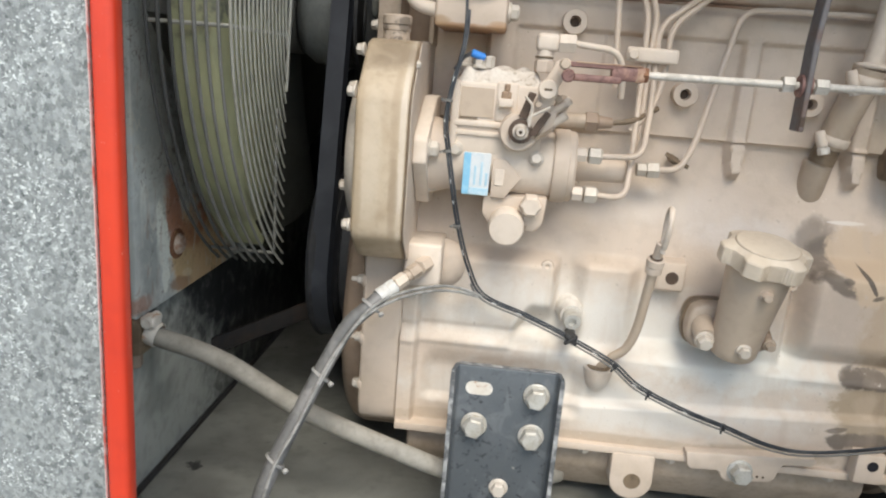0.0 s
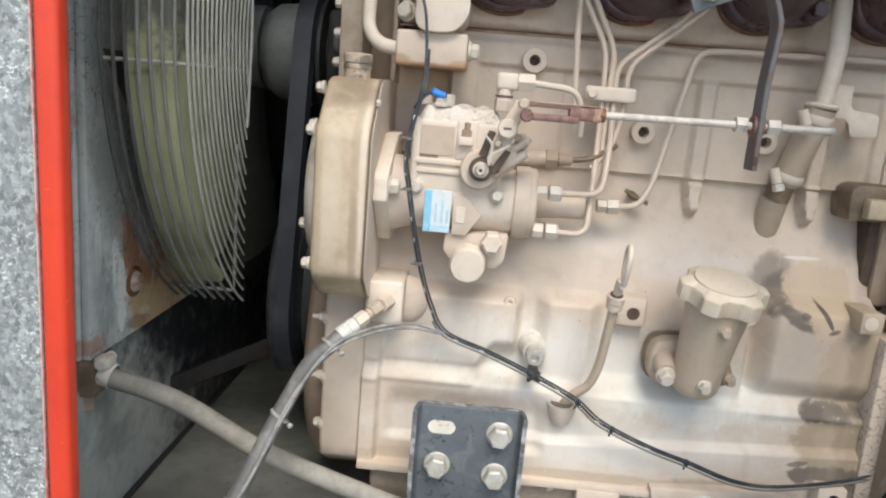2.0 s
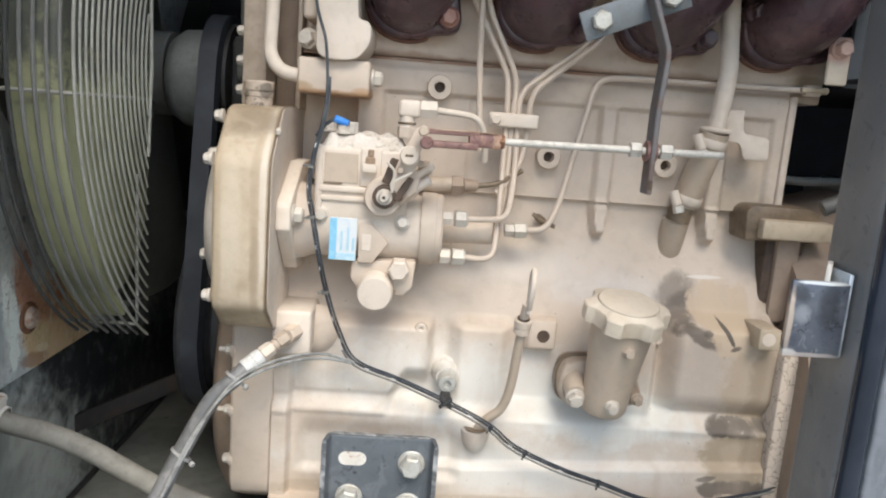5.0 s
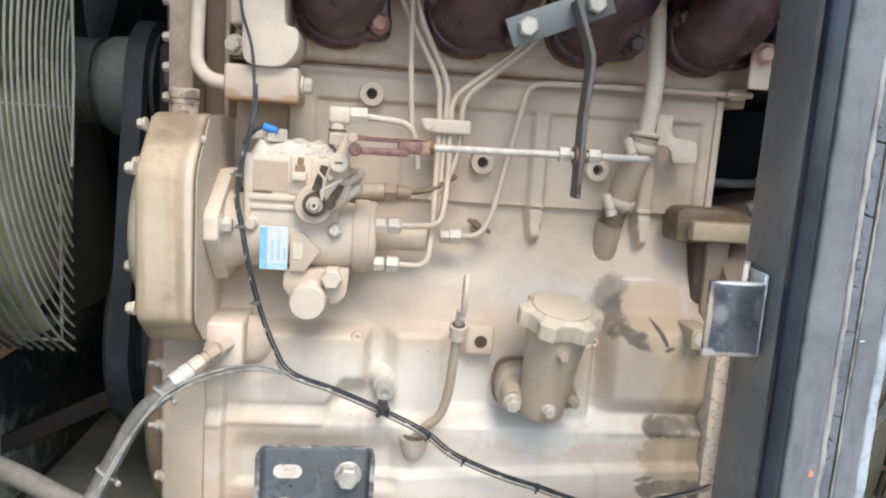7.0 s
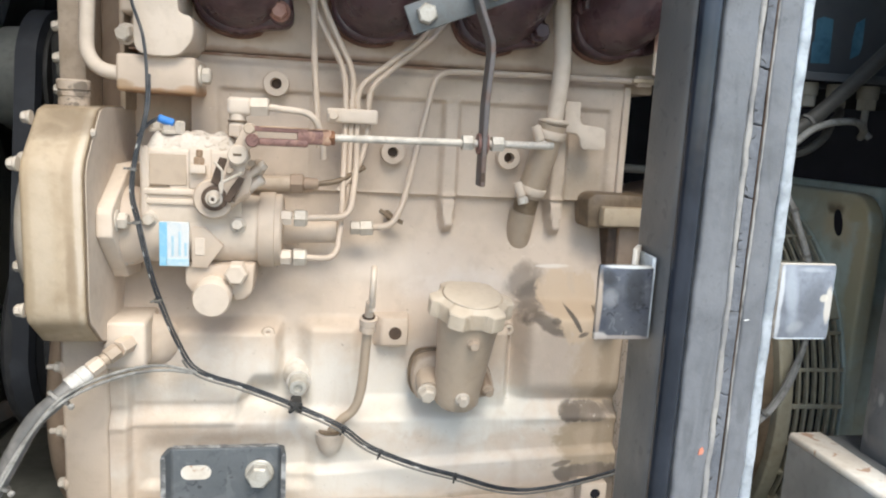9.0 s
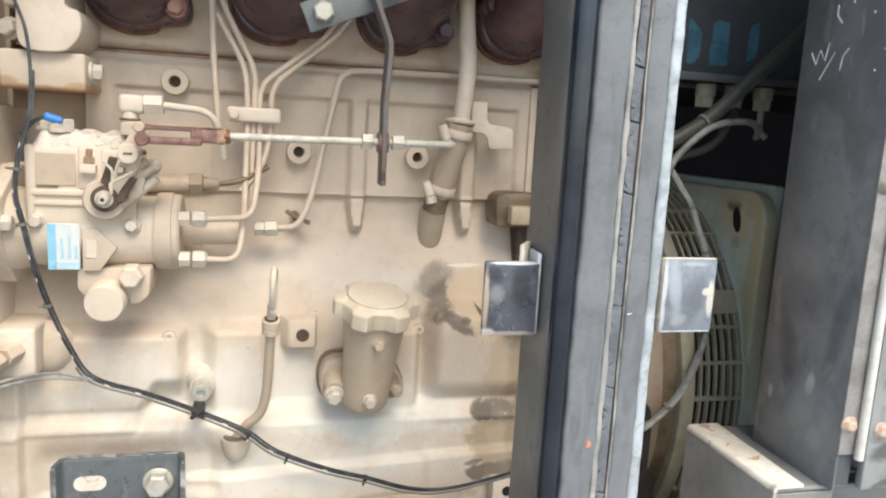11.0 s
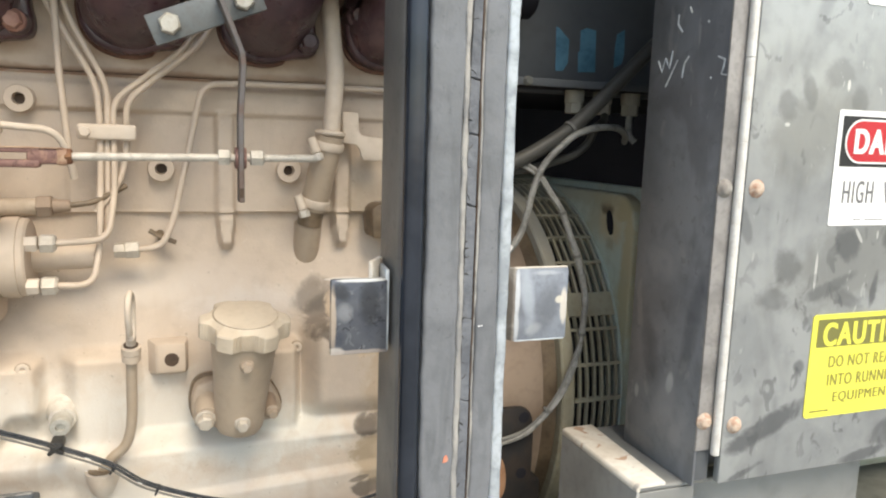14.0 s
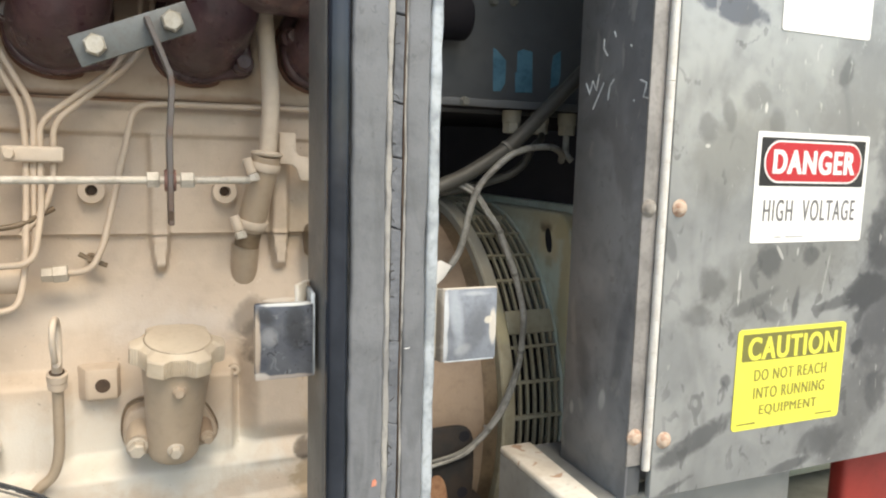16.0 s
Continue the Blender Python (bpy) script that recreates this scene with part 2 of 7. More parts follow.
PLATE_FAINT = material("washed_out_print", (0.33, 0.52, 0.62), 0.4, second=(0.58, 0.64, 0.66), amount=0.6, scale=150, bump=0.02)
RED = material("red_paint", (0.55, 0.042, 0.015), 0.32, second=(0.44, 0.03, 0.014), amount=0.4, scale=14, grain=200, bump=0.05)
flecked(RED, [(420, 1.0, 0.71, 0.74, (0.6, 0.3, 0.25), 0.6, 0), (14, 3.0, 0.5, 0.7, (0.44, 0.03, 0.014), 0.6, 0)])
SPECKLE = material("weathered_galvanised_panel", (0.215, 0.228, 0.222), 0.6, 0.15, second=(0.16, 0.17, 0.168), amount=0.6, scale=30, grain=500, bump=0.35)
spangled(SPECKLE, [(430, 1.15, 0.95), (300, 1.25, 0.75)], (0.06, 0.067, 0.065), (0.4, 0.42, 0.4))
flecked(SPECKLE, [(9, 5.0, 0.45, 0.65, (0.25, 0.265, 0.255), 0.3, 0), (360, 0.8, 0.585, 0.62, (0.66, 0.68, 0.65), 0.75, 30), (420, 1.3, 0.62, 0.65, (0.1, 0.105, 0.1), 0.5, 0)])
# Darker copy of the red, with the post's shade in its colour.
SHADED_RED = material("shaded_red_paint", (0.3, 0.03, 0.022), 0.5, second=(0.2, 0.025, 0.02), amount=0.5, scale=14, bump=0.05)
CHIPPED = material("chipped_primer_line", (0.56, 0.42, 0.38), 0.6, second=(0.5, 0.1, 0.07), amount=0.9, scale=90, bump=0.1)
ORANGE_SPOT = material("orange_paint_spot", (0.6, 0.2, 0.12), 0.6, second=(0.5, 0.3, 0.24), amount=0.7, scale=200, bump=0)
LATCH = material("scuffed_dark_latch_steel", (0.075, 0.083, 0.105), 0.33, 0.45, second=(0.12, 0.13, 0.15), amount=0.7, scale=40, grain=300, bump=0.12, speck=(0.34, 0.33, 0.32), speck_at=0.78, speck_scale=110)
flecked(LATCH, [(120, 1.0, 0.6, 0.7, (0.3, 0.31, 0.33), 0.4, 40), (200, 1.0, 0.6, 0.66, (0.03, 0.03, 0.035), 0.7, 0)])
POST = material("dark_post_steel", (0.135, 0.134, 0.132), 0.4, 0.15, second=(0.24, 0.225, 0.21), amount=0.6, scale=13, grain=300, bump=0.12, speck=(0.3, 0.3, 0.28), speck_at=0.8, speck_scale=40)
flecked(POST, [(9, 3.0, 0.5, 0.68, (0.27, 0.265, 0.255), 0.5, 9), (120, 1.0, 0.62, 0.68, (0.06, 0.06, 0.062), 0.35, 0)])
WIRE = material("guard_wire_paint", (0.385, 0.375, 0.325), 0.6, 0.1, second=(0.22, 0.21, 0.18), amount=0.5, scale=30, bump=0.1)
WIRE_DARKEST = material("darkest_guard_wire", (0.1, 0.097, 0.09), 0.55, 0.15, second=(0.06, 0.058, 0.054), amount=0.5, scale=30, bump=0.1)
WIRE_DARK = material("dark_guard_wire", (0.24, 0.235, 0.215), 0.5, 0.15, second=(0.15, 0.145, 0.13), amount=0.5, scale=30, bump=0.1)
FAN = material("olive_fan_paint", (0.4, 0.4, 0.235), 0.5, second=(0.3, 0.297, 0.185), amount=0.5, scale=10, bump=0.08)
FOOT = material("dark_mounting_plate", (0.026, 0.025, 0.025), 0.75, second=(0.05, 0.036, 0.028), amount=0.6, scale=30, bump=0.15, spec=0.2)
FAN_DARK = material("dark_fan_blade", (0.11, 0.11, 0.095), 0.7, scale=12, bump=0.05)
HUB = material("dull_grey_casting", (0.16, 0.16, 0.145), 0.6, second=(0.1, 0.1, 0.09), amount=0.5, scale=30, bump=0.15)
RAD = material("radiator_paint_flaking", (0.56, 0.58, 0.545), 0.5, second=(0.34, 0.36, 0.34), amount=0.7, scale=14, grain=260, bump=0.2)
FLOOR = material("dirty_floor_sheet", (0.19, 0.192, 0.17), 0.62, second=(0.105, 0.103, 0.088), amount=0.7, scale=9, grain=300, bump=0.2, speck=(0.03, 0.03, 0.028), speck_at=0.69, speck_scale=26)
LOWER = material("lower_plate_paint", (0.36, 0.365, 0.325), 0.65, second=(0.21, 0.215, 0.19), amount=0.7, scale=12, grain=300, bump=0.15)
SHEET = material("grey_sheet_metal", (0.25, 0.255, 0.245), 0.55, 0.1, second=(0.16, 0.165, 0.165), amount=0.6, scale=7, grain=260, bump=0.1)
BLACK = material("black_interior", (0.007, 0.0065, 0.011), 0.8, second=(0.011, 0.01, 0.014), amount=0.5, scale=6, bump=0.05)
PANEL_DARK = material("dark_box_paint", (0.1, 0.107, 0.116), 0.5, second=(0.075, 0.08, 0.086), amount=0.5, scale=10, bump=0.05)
CAB = material("cabinet_paint_smudged", (0.365, 0.38, 0.38), 0.34, 0.3, second=(0.23, 0.243, 0.25), amount=0.7, scale=9, grain=220, bump=0.05, spec=0.7)
CAB_SIDE = material("cabinet_side_paint", (0.2, 0.212, 0.23), 0.36, 0.1, second=(0.115, 0.124, 0.138), amount=0.7, scale=11, grain=220, bump=0.08, speck=(0.3, 0.3, 0.29), speck_at=0.7, speck_scale=45)
flecked(CAB_SIDE, [(16, 2.0, 0.5, 0.68, (0.11, 0.115, 0.125), 0.7, 0), (60, 2.5, 0.57, 0.66, (0.3, 0.305, 0.3), 0.55, 9), (140, 1.0, 0.62, 0.7, (0.09, 0.092, 0.098), 0.35, 0)])
LEAF = material("grey_hinge_leaf", (0.34, 0.325, 0.315), 0.45, 0.25, second=(0.17, 0.165, 0.16), amount=0.6, scale=40, bump=0.08)
HINGE = material("worn_hinge_steel", (0.66, 0.65, 0.62), 0.5, 0.25, second=(0.5, 0.46, 0.42), amount=0.5, scale=60, bump=0.1)
GASKET = material("grey_foam_seal", (0.165, 0.174, 0.188), 0.32, second=(0.095, 0.102, 0.112), amount=0.6, scale=16, grain=260, bump=0.2)
flecked(GASKET, [(60, 5.0, 0.5, 0.68, (0.1, 0.106, 0.113), 0.6, 0), (260, 1.0, 0.62, 0.7, (0.09, 0.095, 0.1), 0.5, 14)])
GLUE = material("yellowed_seal_edge", (0.3, 0.285, 0.26), 0.8, second=(0.2, 0.18, 0.16), amount=1.0, scale=45, bump=0.2)
CRACK = material("perished_dark_seal", (0.14, 0.15, 0.168), 0.6, second=(0.075, 0.082, 0.095), amount=0.7, scale=38, bump=0.5)
SEAL_PALE = material("pale_dusty_seal_edge", (0.33, 0.32, 0.3), 0.7, second=(0.2, 0.2, 0.2), amount=0.9, scale=22, bump=0.3)
GEN_GREEN = material("pale_green_generator_paint", (0.46, 0.53, 0.47), 0.5, second=(0.4, 0.35, 0.24), amount=0.6, scale=14, bump=0.1)
GEN_TAN = material("generator_cover_tan", (0.39, 0.355, 0.26), 0.6, second=(0.25, 0.21, 0.14), amount=0.5, scale=24, bump=0.15)
BELL = material("bell_housing_tan", (0.31, 0.23, 0.17), 0.6, second=(0.21, 0.15, 0.11), amount=0.5, scale=16, bump=0.15)
SCREW_RUST = material("rust_stained_screw", (0.5, 0.4, 0.32), 0.65, second=(0.32, 0.16, 0.1), amount=0.8, scale=190, bump=0.2)
BASE_SHEET = material("pale_grey_base_sheet", (0.34, 0.338, 0.32), 0.55, second=(0.21, 0.207, 0.195), amount=0.5, scale=14, grain=260, bump=0.1)
STUB_TOP = material("dusty_rusted_ledge", (0.66, 0.63, 0.57), 0.75, second=(0.5, 0.42, 0.33), amount=0.45, scale=30, bump=0.15)
flecked(STUB_TOP, [(75, 1.5, 0.6, 0.67, (0.36, 0.19, 0.1), 0.75, 0), (48, 1.0, 0.62, 0.68, (0.26, 0.25, 0.24), 0.6, 0)])
YELLOW = material("yellow_sign", (0.74, 0.7, 0.1), 0.35, second=(0.68, 0.64, 0.12), amount=0.3, scale=30, bump=0)
WHITE = material("white_sign", (0.8, 0.8, 0.79), 0.35, second=(0.72, 0.72, 0.7), amount=0.3, scale=30, bump=0)
INK_GREY = material("sign_faded_print", (0.16, 0.16, 0.165), 0.5, bump=0)
INK = material("sign_black", (0.02, 0.02, 0.02), 0.5, bump=0)
INK_OLIVE = material("sign_faded_black", (0.17, 0.165, 0.05), 0.5, bump=0)
INK_TEXT = material("sign_faded_olive", (0.28, 0.26, 0.06), 0.5, bump=0)
SIGN_RED = material("sign_red", (0.5, 0.02, 0.03), 0.35, bump=0)
CHALK = material("chalk_mark", (0.52, 0.55, 0.57), 0.9, second=(0.3, 0.32, 0.33), amount=0.9, scale=150, bump=0)
GLAND = material("pale_cable_gland", (0.33, 0.31, 0.26), 0.6, second=(0.3, 0.28, 0.22), scale=60)
SKYBLUE = material("blue_painted_plate", (0.1, 0.25, 0.35), 0.6, second=(0.045, 0.12, 0.18), amount=0.7, scale=30)
GROUND = material("pale_bounce_ground", (0.36, 0.35, 0.32), 0.9, second=(0.26, 0.25, 0.23), amount=0.6, scale=1.5, grain=60, bump=0.3)


# ---- mesh helpers ----
def obj_from(bm, name, mat, angle=38):
    bmesh.ops.recalc_face_normals(bm, faces=bm.faces[:])
    me = bpy.data.meshes.new(name)
    bm.to_mesh(me)
    bm.free()
    me.polygons.foreach_set("use_smooth", [True] * len(me.polygons))
    me.set_sharp_from_angle(angle=radians(angle))
    me.materials.append(mat)
    return me


def root_of(ob):
    while ob.parent:
        ob = ob.parent
    return ob


def thing(name, at, label, category, group="", kind=""):
    e = new(name)
    e.location = at
    e.empty_display_size = 0.05
    return tagged(e, label, category, group, kind)


def part(name, bm, mat, parent, label="", angle=38):
    """One mesh, built in world metres, under its thing or part."""
    org = Vector(root_of(parent).location)
    bmesh.ops.translate(bm, verts=bm.verts[:], vec=-org)
    ob = new(name, obj_from(bm, name, mat, angle))
    ob.parent = parent
    return tagged(ob, label)


def single(name, bm, mat, label, category, group="", kind="", angle=38):
    """A thing of one mesh, its origin at the foot of its middle."""
    vs = [v.co for v in bm.verts]
    lo = Vector([min(v[i] for v in vs) for i in range(3)])
    hi = Vector([max(v[i] for v in vs) for i in range(3)])
    org = Vector(((lo.x + hi.x) / 2, (lo.y + hi.y) / 2, lo.z))
    bmesh.ops.translate(bm, verts=bm.verts[:], vec=-org)
    ob = new(name, obj_from(bm, name, mat, angle))
    ob.location = org
    return tagged(ob, label, category, group, kind)


def placed(name, me, parent, at, toward=(0, -1, 0), label="", spin=0):
    """A part that shares the mesh me, its own +z turned toward a direction."""
    ob = new(name, me)
    ob.parent = parent
    rot = Vector(toward).to_track_quat("Z", "Y").to_matrix().to_4x4()
    ob.matrix_basis = Matrix.Translation(Vector(at) - Vector(root_of(parent).location)) @ rot @ pose(0, 0, 0, 0, 0, spin)
    return tagged(ob, label)


def B():
    return bmesh.new()


def add(bm, other):
    me = bpy.data.meshes.new("scratch")
    other.to_mesh(me)
    other.free()
    bm.from_mesh(me)
    bpy.data.meshes.remove(me)
    return bm


def bevelled(bm, r, seg=2, angle=30):
    if r > 0:
        es = [e for e in bm.edges if len(e.link_faces) == 2 and e.calc_face_angle(0) > radians(angle)]
        bmesh.ops.bevel(bm, geom=es, offset=r, segments=seg, profile=0.5, affect="EDGES", clamp_overlap=True)
    return bm


def box(x0, x1, y0, y1, z0, z1, r=0.002, seg=2):
    bm = B()
    bmesh.ops.create_cube(bm, size=1)
    bmesh.ops.scale(bm, vec=(x1 - x0, y1 - y0, z1 - z0), verts=bm.verts[:])
    bmesh.ops.translate(bm, vec=((x0 + x1) / 2, (y0 + y1) / 2, (z0 + z1) / 2), verts=bm.verts[:])
    return bevelled(bm, r, seg)


def prism(outline, axis, a, b, r=0.002, seg=2):
    """An outline extruded along an axis from a to b. Outline in the two other axes, in order x, y, z."""
    bm = B()
    i = "xyz".index(axis)

    def put(p, v):
        q = list(p)
        q.insert(i, v)
        return bm.verts.new(q)
    lo, hi = [put(p, a) for p in outline], [put(p, b) for p in outline]
    n = len(outline)
    bm.faces.new(lo[::-1]), bm.faces.new(hi)
    for j in range(n):
        bm.faces.new((lo[j], lo[(j + 1) % n], hi[(j + 1) % n], hi[j]))
    bmesh.ops.recalc_face_normals(bm, faces=bm.faces[:])
    return bevelled(bm, r, seg)


def rounded(x0, x1, z0, z1, r, n=6):
    return [(cx + r * math.cos(a), cz + r * math.sin(a)) for cx, cz, s in ((x1 - r, z1 - r, 0), (x0 + r, z1 - r, 1), (x0 + r, z0 + r, 2), (x1 - r, z0 + r, 3)) for a in (math.pi / 2 * (s + j / n) for j in range(n + 1))]


def softened(pts, rounds=2):
    """Cuts the corners of a closed outline into curves."""
    for _ in range(rounds):
        out = []
        for (ax, ay), (bx, by) in zip(pts, pts[1:] + pts[:1]):
            out += [(0.75 * ax + 0.25 * bx, 0.75 * ay + 0.25 * by), (0.25 * ax + 0.75 * bx, 0.25 * ay + 0.75 * by)]
        pts = out
    return pts


def lathe(base, axis, profile, seg=20, start=0.0):
    """Turned shape: profile of (along, radius) from base along axis."""
    bm = B()
    axis = Vector(axis).normalized()
    u = axis.orthogonal().normalized()
    if abs(axis.z) < 0.9:
        u = axis.cross(Vector((0, 0, 1))).normalized()
    v = axis.cross(u)
    base = Vector(base)
    rings = []
    for s_, r in profile:
        if r < 1e-6:
            rings.append([bm.verts.new(base + axis * s_)])
        else:
            rings.append([bm.verts.new(base + axis * s_ + (u * math.cos(start + a) + v * math.sin(start + a)) * r) for a in (2 * math.pi * j / seg for j in range(seg))])
    for a, b in zip(rings, rings[1:]):
        for j in range(seg):
            f = [a[j % len(a)], a[(j + 1) % len(a)], b[(j + 1) % len(b)], b[j % len(b)]]
            f = list(dict.fromkeys(f))
            if len(f) > 2:
                bm.faces.new(f)
    for ring in (rings[0], rings[-1]):
        if len(ring) > 2:
            bm.faces.new(ring)
    return bm


def cyl(p0, p1, r0, r1=None, seg=20, r=0.0008):
    r1 = r0 if r1 is None else r1
    d = Vector(p1) - Vector(p0)
    n = d.length
    r = min(r, n / 3, r0 / 2, r1 / 2)
    return lathe(p0, d, [(0, r0 - r), (r, r0), (n - r, r1), (n, r1 - r)], seg)


def hexa(p0, p1, across, r=0.0006):
    d = Vector(p1) - Vector(p0)
    n, c = d.length, across / 2 / math.cos(math.pi / 6)
    r = min(r, n / 3)
    return lathe(p0, d, [(0, c - r), (r, c), (n - 2 * r, c), (n, c - 2 * r)], 6)


def smooth_path(pts, step=6):
    pts = [Vector(p) for p in pts]
    ext = [2 * pts[0] - pts[1], *pts, 2 * pts[-1] - pts[-2]]
    out = []
    for i in range(1, len(ext) - 2):
        a, b, c, d = ext[i - 1:i + 3]
        for j in range(step):
            t = j / step
            out.append(0.5 * (2 * b + (c - a) * t + (2 * a - 5 * b + 4 * c - d) * t * t + (3 * b - a - 3 * c + d) * t ** 3))
    return out + [pts[-1]]


def bent_path(pts, r, n=5):
    """Straight runs with rounded bends of radius r."""
    pts = [Vector(p) for p in pts]
    out = [pts[0]]
    for a, b, c in zip(pts, pts[1:], pts[2:]):
        d0, d1 = (a - b), (c - b)
        k = min(r, d0.length * 0.49, d1.length * 0.49)
        p, q = b + d0.normalized() * k, b + d1.normalized() * k
        for j in range(n + 1):
            t = j / n
            out.append((1 - t) ** 2 * p + 2 * t * (1 - t) * b + t * t * q)
    return out + [pts[-1]]


def tube(path, r, seg=10, flat=1.0):
    bm = B()
    path = [Vector(p) for p in path]
    rad = r if isinstance(r, (list, tuple)) else [r] * len(path)
    tan = [(path[min(i + 1, len(path) - 1)] - path[max(i - 1, 0)]).normalized() for i in range(len(path))]
    u = tan[0].orthogonal().normalized()
    rings = []
    for p, t, rr in zip(path, tan, rad):
        u = (u - t * u.dot(t)).normalized()
        v = t.cross(u)
        rings.append([bm.verts.new(p + (u * math.cos(a) + v * math.sin(a) * flat) * rr) for a in (2 * math.pi * j / seg for j in range(seg))])
    for a, b in zip(rings, rings[1:]):
        for j in range(seg):
            bm.faces.new((a[j], a[(j + 1) % seg], b[(j + 1) % seg], b[j]))
    bm.faces.new(rings[0][::-1]), bm.faces.new(rings[-1])
    return bm


def ring(at, axis, r, wire, seg=24, wseg=8):
    """A closed band."""
    ax = Vector(axis).normalized()
    return lathe(at, ax, [(-wire, r), (-wire, r + wire), (wire, r + wire), (wire, r), (-wire, r)], seg)


def at_origin(bm, name, mat, angle=38):
    return obj_from(bm, name, mat, angle)


def bolt_mesh(name, across, high, mat, washer=0.0, dome=True):
    """A hexagon bolt head on z = 0, pointing along +z."""
    bm = B()
    c = across / 2 / math.cos(math.pi / 6)
    z0 = 0.0
    if washer:
        add(bm, lathe((0, 0, -0.001), (0, 0, 1), [(0, washer), (0.0022, washer), (0.003, washer - 0.001)], 20))
        z0 = 0.002
    add(bm, lathe((0, 0, z0 - 0.001), (0, 0, 1), [(0, c), (high * 0.86, c), (high, c * 0.86)], 6))
    if dome:
        add(bm, lathe((0, 0, z0 + high - 0.0012), (0, 0, 1), [(0, c * 0.8), (0.0008, c * 0.74)], 20))
    return at_origin(bm, name, mat)


BOLT_S = bolt_mesh("bolt_small", 0.010, 0.006, BOLT, 0.0072)
BOLT_M = bolt_mesh("bolt_medium", 0.013, 0.008, BOLT, 0.0095)
BOLT_L = bolt_mesh("bolt_large", 0.0185, 0.011, ZINC, 0.0128)
BOLT_ZL = bolt_mesh("bolt_zinc", 0.0155, 0.009, ZINC, 0.0)
BOLT_C = bolt_mesh("bolt_case", 0.0088, 0.005, BOLT, 0.0059)
BOLT_DULL = bolt_mesh("bolt_dull", 0.008, 0.004, HUB, 0.005)
BOLT_PINK = bolt_mesh("bolt_pink", 0.014, 0.009, PINK, 0.0098)
BOLT_IRON = bolt_mesh("bolt_iron", 0.014, 0.009, MANIFOLD, 0.0098)
BOLT_TINY = bolt_mesh("bolt_tiny", 0.006, 0.003, BOLT, 0.0)
BOLT_TAN = bolt_mesh("bolt_tan", 0.0085, 0.006, TAN_DIRTY, 0.0062)
BOLT_RUST = bolt_mesh("bolt_rusty", 0.014, 0.009, MAN_BOLT, 0.0098)


def stained(name, base_mat, blobs, axis=0, crisp=1.0):
    """A copy of a paint with stains of their own shape, or painted shade: (across, z, half width, half height, colour,
    strength, slant in degrees, softness).
    """
    m = base_mat.copy()
    m.name = name
    n, k = m.node_tree.nodes, m.node_tree.links
    b = n["Principled BSDF"]
    col = b.inputs["Base Color"].links[0].from_socket
    geo = n.new("ShaderNodeNewGeometry")
    sep = n.new("ShaderNodeSeparateXYZ")
    k.new(geo.outputs["Position"], sep.inputs[0])

    def op(kind, a, c):
        x = n.new("ShaderNodeMath")
        x.operation = kind
        for s_, v in zip(x.inputs, (a, c)):
            if isinstance(v, (int, float)):
                s_.default_value = v
            else:
                k.new(v, s_)
        return x.outputs[0]

    def noise_tex(scale):
        nz = n.new("ShaderNodeTexNoise")
        nz.inputs["Scale"].default_value, nz.inputs["Detail"].default_value, nz.inputs["Distortion"].default_value = scale, 6, 0.7
        k.new(geo.outputs["Position"], nz.inputs["Vector"])
        return op("SUBTRACT", nz.outputs["Fac"], 0.5)
    rag = op("ADD", op("MULTIPLY", noise_tex(42), 2.2), op("MULTIPLY", noise_tex(150), 0.7))
    for blob in blobs:
        cx, cz, rx, rz, colour, strength = blob[:6]
        slant = radians(blob[6]) if len(blob) > 6 else 0.0
        soft = (blob[7] if len(blob) > 7 else 0.5) / crisp
        ex, ez = op("SUBTRACT", sep.outputs[axis], cx), op("SUBTRACT", sep.outputs[2], cz)
        cs, sn = math.cos(slant), math.sin(slant)
        u = op("ADD", op("MULTIPLY", ex, cs / rx), op("MULTIPLY", ez, sn / rx))
        v = op("ADD", op("MULTIPLY", ex, -sn / rz), op("MULTIPLY", ez, cs / rz))
        d = op("ADD", op("ADD", op("MULTIPLY", u, u), op("MULTIPLY", v, v)), rag)
        r = n.new("ShaderNodeMapRange")
        r.interpolation_type = "SMOOTHSTEP"
        r.inputs["From Min"].default_value, r.inputs["From Max"].default_value = 0.85 - soft, 0.85 + soft
        r.inputs["To Min"].default_value, r.inputs["To Max"].default_value = strength, 0.0
        k.new(d, r.inputs["Value"])
        x = n.new("ShaderNodeMix")
        x.data_type = "RGBA"
        k.new(r.outputs["Result"], x.inputs["Factor"])
        k.new(col, x.inputs["A"])
        x.inputs["B"].default_value = (*colour, 1)
        col = x.outputs["Result"]
    k.new(col, b.inputs["Base Color"])
    return m


